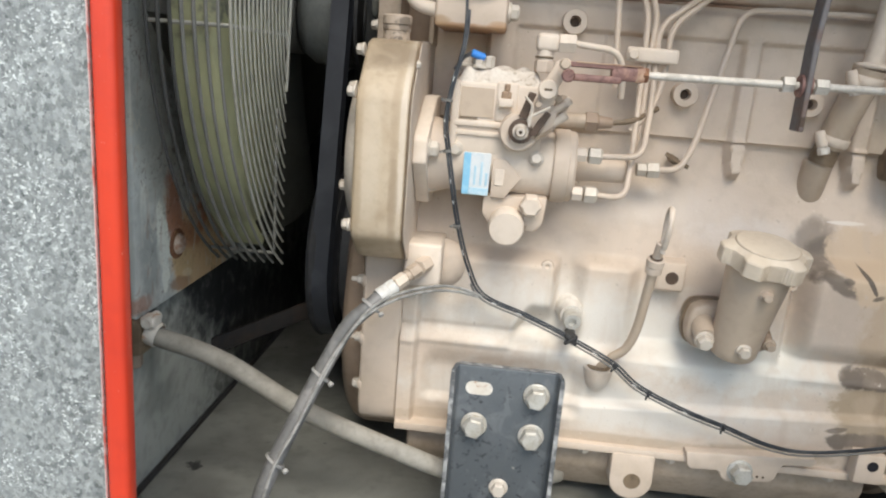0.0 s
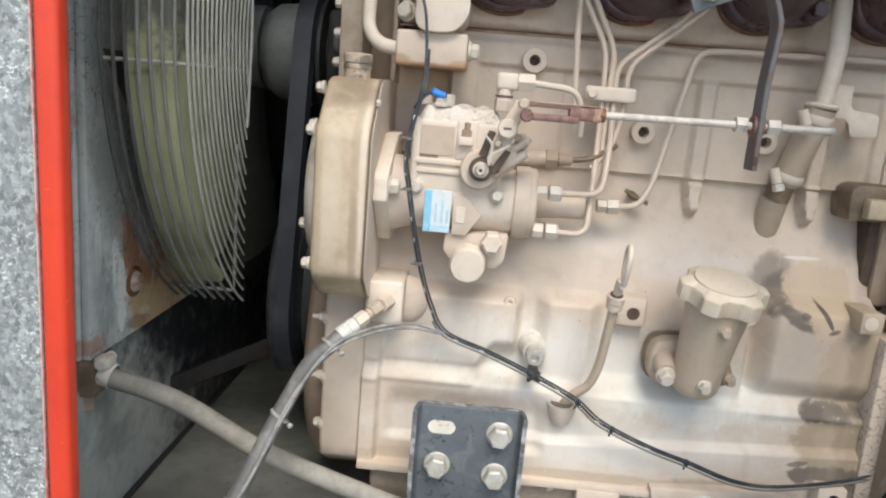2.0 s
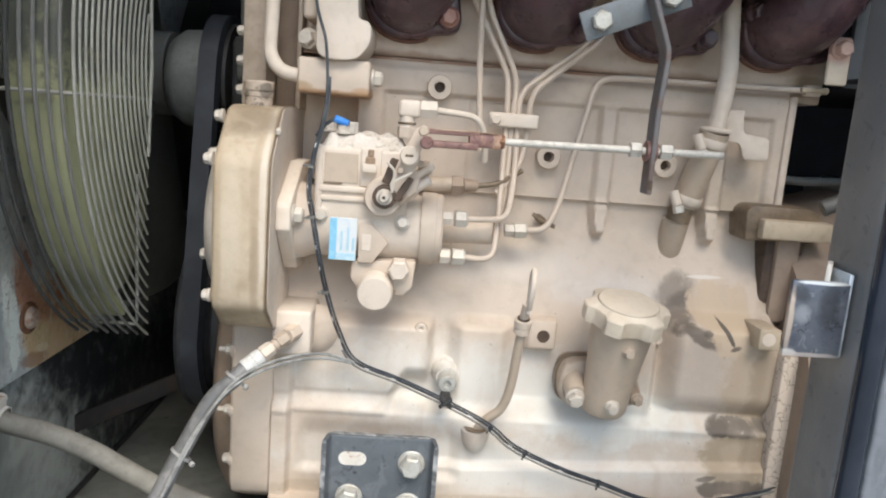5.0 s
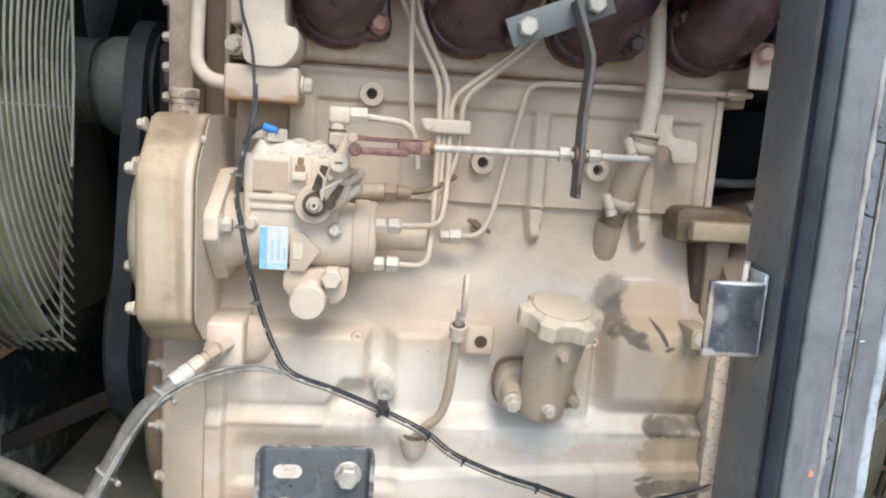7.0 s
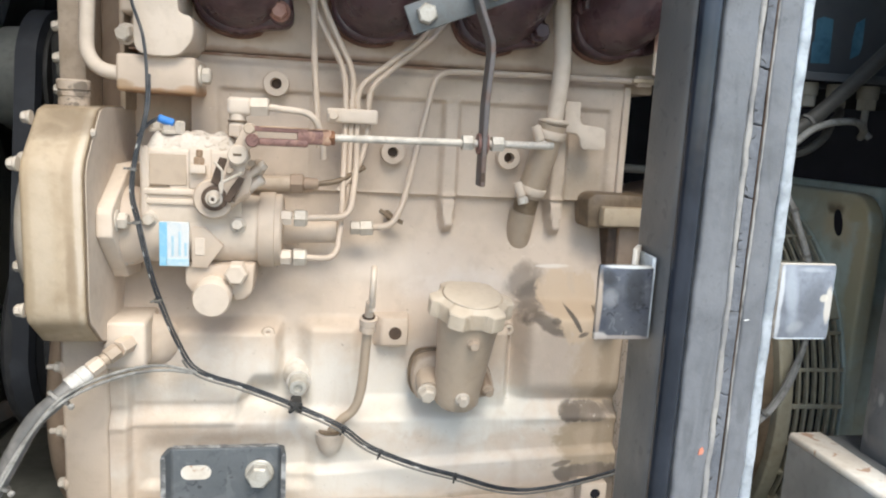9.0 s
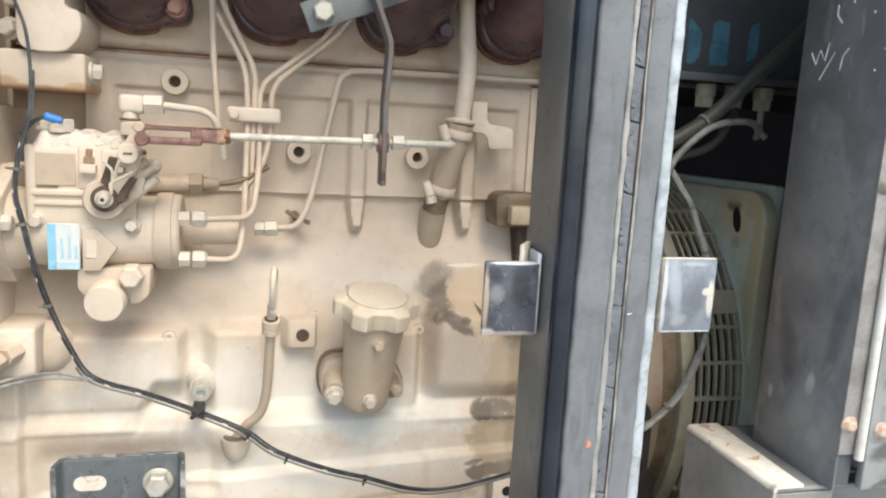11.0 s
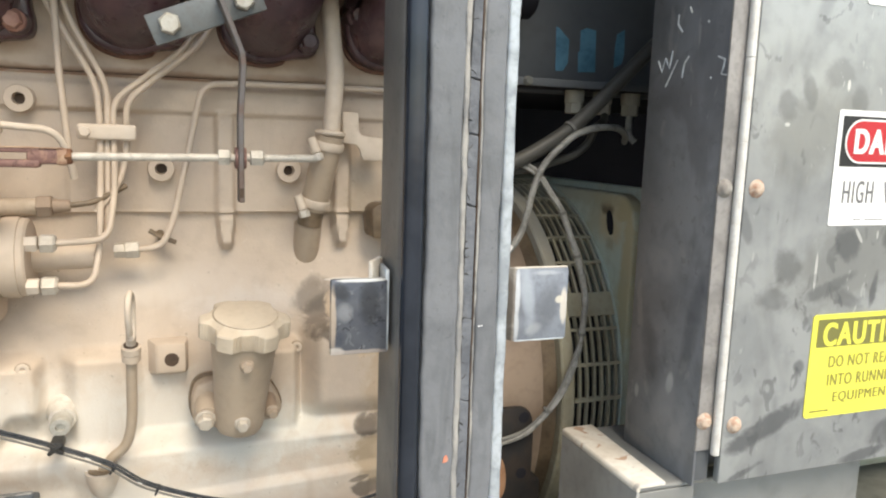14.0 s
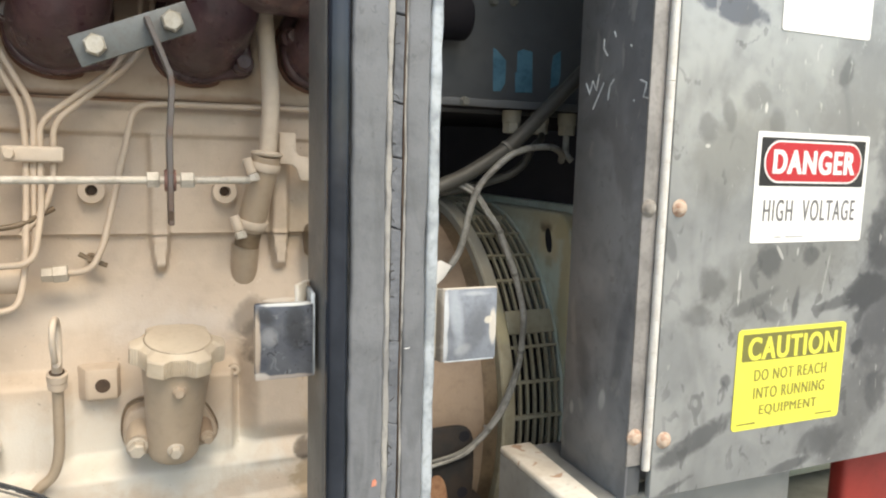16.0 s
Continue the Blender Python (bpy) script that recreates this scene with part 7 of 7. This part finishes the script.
for i in range(6):
    x, bm, rows = 0.4085 + 0.0088 * i, B(), []
    for j in range(73):
        deg = -58 + 150 * j / 72
        rows.append([bm.verts.new((x + dx, *on_guard(deg, GR + dr))) for dx, dr in ((-0.0013, -0.004), (0.0013, -0.004), (0.0013, 0.0006), (-0.0013, 0.0006))])
    for a, b in zip(rows, rows[1:]):
        for j in range(4):
            bm.faces.new((a[j], a[(j + 1) % 4], b[(j + 1) % 4], b[j]))
    bm.faces.new(rows[0]), bm.faces.new(rows[-1][::-1])
    part("guard_bar", bm, GEN_TAN, gn)
for deg, half in ((88, 0.45), (78, 0.45), (67.5, 0.45), (58, 0.45), (49, 0.45), (40.5, 0.45), (28.3, 3.2), (21.6, 0.45), (12.4, 0.45), (3.2, 0.55), (-6.5, 0.45), (-15.5, 0.45), (-25, 0.45), (-34, 3.0), (-43, 0.45), (-52, 0.45)):
    steps = 2 if half < 1 else 8
    ring_ = [on_guard(deg - half + 2 * half * q / steps, GR + 0.0012) for q in range(steps + 1)] + [on_guard(deg + half - 2 * half * q / steps, GR - 0.0045) for q in range(steps + 1)]
    part("guard_cross" if half < 1 else "guard_plate", prism(ring_, "x", 0.4014, 0.4577, 0.0004, 1), GEN_TAN, gn, "" if half < 1 else "plain tan plate between the slots")
part("rotor", cyl((0.39, GY, GZ), (0.456, GY, GZ), 0.205, seg=64), SOOT, gn, "dark fan behind the guard")
corner = [(-0.1215 + 0.034 - 0.034 * math.cos(a), 1.3345 - 0.034 + 0.034 * math.sin(a)) for a in (radians(90 * q / 10) for q in range(11))]
plate_ = [(-0.1215, 0.92)] + corner + [(0.345, 1.3345), (0.345, 0.92)]
part("end_plate", prism(plate_, "x", 0.4612, 0.4785, 0.0035, 3), stained("end_plate_stained", GEN_GREEN, [(-0.078, 1.303, 0.026, 0.027, (0.5, 0.42, 0.27), 0.8, 0, 0.7), (-0.07, 1.317, 0.014, 0.009, (0.13, 0.1, 0.065), 0.9, 0, 0.6), (-0.079, 1.279, 0.009, 0.007, (0.3, 0.26, 0.18), 0.6, 0, 0.8), (-0.09, 1.329, 0.05, 0.01, (0.44, 0.38, 0.24), 0.8, 0, 0.7), (-0.114, 1.25, 0.012, 0.09, (0.44, 0.38, 0.24), 0.9, 0, 0.6), (-0.105, 1.32, 0.02, 0.014, (0.42, 0.36, 0.22), 0.85, -35, 0.6), (0.0, 1.328, 0.1, 0.012, (0.36, 0.34, 0.25), 0.7, 0, 0.8), (-0.11, 1.2, 0.02, 0.05, (0.4, 0.38, 0.26), 0.6, 0, 0.9)], 1), gn, "pale green end plate, rust-stained round its hole")
hole_ = [(-0.0775 + 0.0062 * math.cos(a) + 0.003 * math.sin(a), 1.302 + 0.0135 * math.sin(a)) for a in (2 * math.pi * q / 28 for q in range(28))]
part("lifting_hole", prism(hole_, "x", 0.4603, 0.4613, 0), BLACK, gn, "dark oval lifting hole")
part("rear_plate", prism([(-0.10, 0.92), (-0.10, 1.341), (0.345, 1.341), (0.345, 0.92)], "x", 0.486, 0.498, 0.003), GEN_GREEN, gn, "dull plate behind the end plate")
part("stator", cyl((0.4785, GY, GZ), (1.1, GY, GZ), 0.22, seg=64), GEN_GREEN, gn)
part("foot_plate", prism(softened([(0.27, 1.02), (0.27, 1.122), (0.325, 1.1245), (0.345, 1.121), (0.3505, 1.10), (0.349, 1.02)], 2), "y", -0.135, -0.1285, 0.002), FOOT, gn, "dark mounting plate with bolt holes")
for x, z in ((0.338, 1.1125), (0.3375, 1.053)):
    part("bolt_hole", cyl((x, -0.1345, z), (x, -0.1356, z), 0.0058, seg=16, r=0.0002), BLACK, gn)
part("foot_block", box(0.27, 0.365, -0.128, 0.3, 0.90, 1.04, 0.004), stained("foot_block_rusty", FOOT, [(0.305, 1.03, 0.02, 0.03, (0.34, 0.17, 0.08), 0.9, 20, 0.5), (0.32, 0.98, 0.02, 0.03, (0.26, 0.13, 0.07), 0.8, 0, 0.6)]), gn)
part("rust_patch", prism(softened([(0.285, 1.024), (0.29, 1.06), (0.306, 1.078), (0.318, 1.07), (0.322, 1.04), (0.312, 1.022)], 2), "y", -0.1362, -0.1348, 0.0004, 1), RUST_ORANGE, gn, "bare orange rust patch")

# ---- control box over the generator ----
bx = thing("terminal_box", (0.47, 0.0, 1.44), "dark terminal box with slots showing blue paint", "terminal box")
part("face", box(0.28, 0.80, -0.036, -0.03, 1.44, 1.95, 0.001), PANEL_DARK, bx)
for shape in ([(0.404, 1.5115), (0.4075, 1.5105), (0.4205, 1.499), (0.4205, 1.474), (0.4145, 1.465), (0.4055, 1.465)], [(0.4345, 1.510), (0.442, 1.513), (0.4535, 1.511), (0.4555, 1.466), (0.4335, 1.465), (0.4325, 1.486), (0.4345, 1.488)], [(0.481, 1.509), (0.4905, 1.515), (0.4915, 1.488), (0.489, 1.477), (0.479, 1.472), (0.479, 1.495)]):
    part("blue_slot", prism(shape, "y", -0.0368, -0.0358, 0.0002, 1), SKYBLUE, bx, "slot showing blue paint")
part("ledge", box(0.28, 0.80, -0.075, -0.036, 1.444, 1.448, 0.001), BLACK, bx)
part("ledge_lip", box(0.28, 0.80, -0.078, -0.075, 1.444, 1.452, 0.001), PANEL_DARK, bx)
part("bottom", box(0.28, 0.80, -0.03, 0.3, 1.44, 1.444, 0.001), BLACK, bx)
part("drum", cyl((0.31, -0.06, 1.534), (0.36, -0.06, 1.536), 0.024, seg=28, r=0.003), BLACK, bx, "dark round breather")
for x, z in ((0.402, 1.56), (0.427, 1.563), (0.352, 1.4485)):
    placed("bolt", BOLT_DULL, bx, (x, -0.0785 if z < 1.5 else -0.0365, z))
for i, x in enumerate((0.4205, 0.4555, 0.4915)):
    g = part("gland", cyl((x, -0.055, 1.4435), (x, -0.055, 1.430), 0.0105, seg=18), GLAND, bx, "pale cable gland")
    part("gland_nut", hexa((x, -0.055, 1.431), (x, -0.055, 1.419), 0.017), GLAND, g)
    if i == 2:
        part("cable_stub", tube(smooth_path([(x, -0.055, 1.42), (x, -0.055, 1.403), (x + 0.001, -0.057, 1.396), (x + 0.006, -0.06, 1.39)]), 0.0036, 10), WIRE_PALE, g, "pale cable leaving the gland")


def cable(pts, r, label, mat, category="cable"):
    return single("cable", tube(smooth_path(pts, 8), r, 12), mat, label, category, "generator cables")


cable([(0.24, -0.10, 1.325), (0.312, -0.11, 1.361), (0.342, -0.11, 1.374), (0.382, -0.11, 1.398), (0.405, -0.11, 1.417), (0.43, -0.11, 1.441), (0.475, -0.11, 1.485), (0.54, -0.11, 1.545)], 0.0074, "thick dark power cable rising behind the cabinet", CABLE_DARK)
cable([(0.3, -0.098, 1.352), (0.355, -0.1, 1.362), (0.375, -0.1, 1.368), (0.397, -0.1, 1.375), (0.414, -0.098, 1.387), (0.427, -0.09, 1.402), (0.446, -0.075, 1.412), (0.456, -0.06, 1.418)], 0.0042, "dark grey cable looping up into a gland", CABLE_DARK)
cable([(0.314, -0.115, 1.272), (0.325, -0.115, 1.283), (0.335, -0.115, 1.298), (0.3405, -0.116, 1.318), (0.344, -0.117, 1.337), (0.355, -0.118, 1.365), (0.382, -0.118, 1.391), (0.402, -0.115, 1.4), (0.42, -0.112, 1.4035), (0.443, -0.105, 1.404), (0.464, -0.09, 1.398), (0.474, -0.075, 1.39)], 0.0035, "light grey cable with a white tag", WIRE_PALE)
BUNDLE = [(0.288, -0.1, 1.358), (0.316, -0.1, 1.366), (0.329, -0.105, 1.369), (0.349, -0.112, 1.358), (0.364, -0.117, 1.337), (0.375, -0.121, 1.32), (0.385, -0.124, 1.294), (0.392, -0.127, 1.275), (0.398, -0.13, 1.251), (0.402, -0.131, 1.228), (0.4, -0.132, 1.196), (0.395, -0.132, 1.175), (0.383, -0.135, 1.15), (0.369, -0.139, 1.13), (0.35, -0.141, 1.111), (0.327, -0.141, 1.098), (0.28, -0.141, 1.091)]
for k in range(4):
    o, q = 0.0021 * (k % 2), 0.0021 * (k // 2)
    fan_out = (2.6, 2.4, 1.9, 1.4, 1.2, 1, 0.6, 0.6, 0.6, 0.6, 0.7, 1.4, 2.0, 1.6, 1.2, 1.8, 2.2)
    cable([(x + o * f, y - q * 0.4, z - q * f) for (x, y, z), f in zip(BUNDLE, fan_out)], 0.0016, "thin grey wires tied along the generator guard", WIRE_PALE if k else CABLE_GREY)
cable([(x + 0.0008, y, z - 0.0004) for x, y, z in BUNDLE[5:11]], 0.0034, "pale grey sleeve round the generator wires", WIRE_PALE, "cable sleeve")
tg = single("cable_tag", prism([(0.306, 1.262), (0.318, 1.272), (0.326, 1.284), (0.314, 1.29), (0.304, 1.286)], "y", -0.119, -0.1165, 0.001), WHITE, "white paper tag on a cable", "tag")
for p, d in (((0.386, -0.111, 1.402), (0.7, 0, 0.6)), ((0.3925, -0.127, 1.2745), (0.3, 0, -1)), ((0.4005, -0.132, 1.194), (-0.1, 0, 1)), ((0.360, -0.1405, 1.12), (0.7, 0, 0.7)), ((0.3765, -0.121, 1.318), (0.5, 0, -1))):
    rt = 0.008 if p[2] > 1.4 else 0.0042
    single("cable_tie", lathe(p, d, [(-0.0015, rt - 0.0008), (-0.0015, rt), (0.0015, rt), (0.0015, rt - 0.0008), (-0.0015, rt - 0.0008)], 18), CABLE_GREY, "grey cable tie round generator wires", "cable tie", "cable ties")

# ---- cabinet with warning signs ----
cb_ = thing("control_cabinet", (0.66, -0.28, 0.90), "grey control cabinet with smudged door and dark side", "cabinet")
part("side_panel", box(0.3885, 0.3909, -0.3262, -0.233, 1.1238, 1.95, 0.0008), CAB_SIDE, cb_, "dark scuffed side panel")
part("body", box(0.391, 0.98, -0.30, -0.233, 1.1245, 1.95, 0.001), CAB_SIDE, cb_)
# Front-facing strip coloured dark, as though turned away like the side.
part("corner_return", box(0.3911, 0.4034, -0.3255, -0.3235, 1.128, 1.95, 0.0006), PANEL_DARK, cb_, "corner return under the hinge, side shade put into its colour")
part("front_flange", box(0.3875, 0.4034, -0.3285, -0.3264, 1.154, 1.95, 0.0008), LEAF, cb_, "worn hinge leaf")
part("door", box(0.4076, 0.98, -0.3335, -0.3265, 1.127, 1.95, 0.0015), CAB_DOOR, cb_, "smudged grey door")
hp = part("hinge_pin", cyl((0.4034, -0.3315, 1.151), (0.4034, -0.3315, 1.95), 0.0012, seg=8), HINGE, cb_)
z = 1.151
while z < 1.94:
    part("knuckle", cyl((0.4034, -0.3315, z + 0.0001), (0.4034, -0.3315, z + 0.0599), 0.0034, seg=16, r=0.0003), HINGE, hp)
    z += 0.06
for x, z in ((0.393, 1.357), (0.393, 1.178), (0.4175, 1.3575), (0.4175, 1.1745)):
    m_ = lathe((0, 0, 0), (0, 0, 1), [(-0.001, 0.0068), (0.0006, 0.0068), (0.0012, 0.0058), (0.0022, 0.0052), (0.0036, 0.0042), (0.0042, 0.0028), (0.0042, 0)], 18)
    placed("screw", at_origin(m_, "screw", SCREW_RUST if z < 1.3 or x > 0.4 else GLUE), cb_, (x, -0.3286 if x < 0.4 else -0.3337, z))
part("lower_skirt", box(0.40, 0.600, -0.300, -0.296, 0.90, 1.128, 0.001), SHEET, cb_, "grey panel below the door")
single("red_post", box(0.697, 0.80, -0.285, -0.264, 0.0, 1.138, 0.006, 3), SHADED_RED, "red painted corner post below the cabinet", "post")

sb = thing("base_box", (0.38, -0.26, 0.90), "grey sheet support with a dusty rust-flecked ledge", "support")
part("side_sheet", box(0.3445, 0.3475, -0.318, -0.2, 0.90, 1.1208, 0.0006, 1), BASE_SHEET, sb)
lg = prism([(0.3443, 1.121), (0.3443, 1.1232), (0.3449, 1.1248), (0.346, 1.126), (0.348, 1.1266), (0.3705, 1.1266), (0.3705, 1.1238), (0.3475, 1.1238), (0.3475, 1.121)], "y", -0.318, -0.2, 0.0003)
# Widened at the back: the pale strip's shape follows a shadow edge.
for v in lg.verts:
    if v.co.x > 0.36:
        v.co.x += 0.005 * (v.co.y + 0.318) / 0.118
part("ledge", lg, STUB_TOP, sb, "dusty folded ledge with rust spots, tapered along a shadow edge")
part("front_sheet", box(0.3478, 0.40, -0.3165, -0.3135, 0.90, 1.119, 0.0006, 1), SHEET, sb)
part("floor_sheet", box(0.3478, 0.44, -0.3165, -0.2, 1.1195, 1.1235, 0.0018, 3), SHEET, sb)


def lettering(text, x, z, height, width, mat, parent, y, name="lettering", bold=0.0, heavy=0.0, space=1.0):
    """Flat raised words, fitted to a height and width."""
    cu = bpy.data.curves.new("words", "FONT")
    cu.body, cu.align_x, cu.align_y, cu.size, cu.offset, cu.extrude = text, "CENTER", "CENTER", 1.0, bold, 0.0
    cu.space_character = space
    tmp = new("words", cu)
    bpy.context.view_layer.update()
    me = bpy.data.meshes.new_from_object(tmp.evaluated_get(bpy.context.evaluated_depsgraph_get()))
    bpy.data.objects.remove(tmp)
    bpy.data.curves.remove(cu)
    bm = B()
    bm.from_mesh(me)
    bpy.data.meshes.remove(me)
    xs_ = [v.co.x for v in bm.verts]
    ys_ = [v.co.y for v in bm.verts]
    sx, sy = width / (max(xs_) - min(xs_)), height / (max(ys_) - min(ys_))
    mx, my = (max(xs_) + min(xs_)) / 2, (max(ys_) + min(ys_)) / 2
    for v in bm.verts:
        v.co = Vector((x + (v.co.x - mx) * sx, y, z + (v.co.y - my) * sy))
    flat = bm.copy()
    for i, dx in enumerate((-heavy, heavy)):
        if heavy:
            more = flat.copy()
            bmesh.ops.translate(more, verts=more.verts[:], vec=(dx, -0.00003 * (i + 1), 0))
            add(bm, more)
    flat.free()
    return part(name, bm, mat, parent, text.lower())


YD = -0.3337
dg = thing("danger_sign", (0.565, YD, 1.328), "white danger high voltage sign with a red oval", "sign", "warning signs")
part("sheet", prism(rounded(0.4900, 0.6165, 1.3292, 1.4182, 0.002), "y", YD - 0.0006, YD, 0), WHITE, dg)
part("black_field", prism(rounded(0.4945, 0.6120, 1.3752, 1.4137, 0.001), "y", YD - 0.0009, YD - 0.0005, 0), INK, dg)
part("oval_border", prism(rounded(0.4980, 0.6085, 1.3777, 1.4117, 0.0165, 10), "y", YD - 0.0012, YD - 0.0008, 0), WHITE, dg)
part("red_oval", prism(rounded(0.4995, 0.6070, 1.3792, 1.4102, 0.015, 10), "y", YD - 0.0015, YD - 0.0011, 0), SIGN_RED, dg)
lettering("DANGER", 0.5535, 1.3947, 0.0195, 0.092, WHITE, dg, YD - 0.0018, bold=0.022, heavy=0.0007, space=1.16)
lettering("HIGH  VOLTAGE", 0.5535, 1.3555, 0.0175, 0.104, INK_GREY, dg, YD - 0.0008, heavy=0.0003, space=1.2)
for x, w in ((0.5195, 0.008), (0.5375, 0.02)):
    part("small_print", box(x - w / 2, x + w / 2, YD - 0.0009, YD - 0.0005, 1.3335, 1.3342, 0), INK_GREY, dg)
ca_ = thing("caution_sign", (0.558, YD, 1.166), "yellow caution sign with black lettering, stuck on the cabinet door", "sign", "warning signs")
part("sheet", prism(rounded(0.4865, 0.6107, 1.1720, 1.2580, 0.004), "y", YD - 0.0006, YD, 0), YELLOW, ca_)
part("black_field", prism(rounded(0.4920, 0.6052, 1.2310, 1.2540, 0.001), "y", YD - 0.0009, YD - 0.0005, 0), INK_OLIVE, ca_)
lettering("CAUTION", 0.5488, 1.2415, 0.0195, 0.101, YELLOW, ca_, YD - 0.0012, bold=0.02, heavy=0.0006, space=1.15)
for i, (t_, w) in enumerate((("DO NOT REACH", 0.083), ("INTO RUNNING", 0.082), ("EQUIPMENT", 0.066))):
    lettering(t_, 0.5488, 1.2185 - i * 0.0155, 0.0098, w, INK_TEXT, ca_, YD - 0.0008, heavy=0.00035, space=1.16)
for x, w in ((0.502, 0.02), (0.592, 0.02)):
    part("small_print", box(x - w / 2, x + w / 2, YD - 0.0009, YD - 0.0005, 1.1768, 1.1778, 0), INK_OLIVE, ca_)
single("blank_label", prism(rounded(0.5055, 0.6045, 1.4965, 1.57, 0.003), "y", YD - 0.0006, YD, 0), WHITE, "blank white label on the cabinet door", "label")

ck_ = thing("chalk_writing", (0.388, -0.29, 1.42), "faint chalk writing on the cabinet's dark side", "chalk writing")
for line in [[(-0.2442, 1.4553), (-0.2500, 1.4461), (-0.2539, 1.4563), (-0.2595, 1.4481), (-0.2622, 1.4614)], [(-0.2691, 1.4537), (-0.2560, 1.4337)], [(-0.2825, 1.4552), (-0.2777, 1.4508), (-0.2758, 1.4394)], [(-0.3089, 1.4379), (-0.3097, 1.4366)], [(-0.3155, 1.4520), (-0.3230, 1.4493), (-0.3221, 1.4449), (-0.3201, 1.4393), (-0.3267, 1.4380)], [(-0.2666, 1.4885), (-0.2665, 1.4810), (-0.2724, 1.4746)], [(-0.2797, 1.4924), (-0.2823, 1.4877)], [(-0.3015, 1.4792), (-0.3030, 1.4778)]]:
    part("chalk_stroke", tube([(0.3884, y, z) for y, z in line], 0.0008, 5), CHALK, ck_)
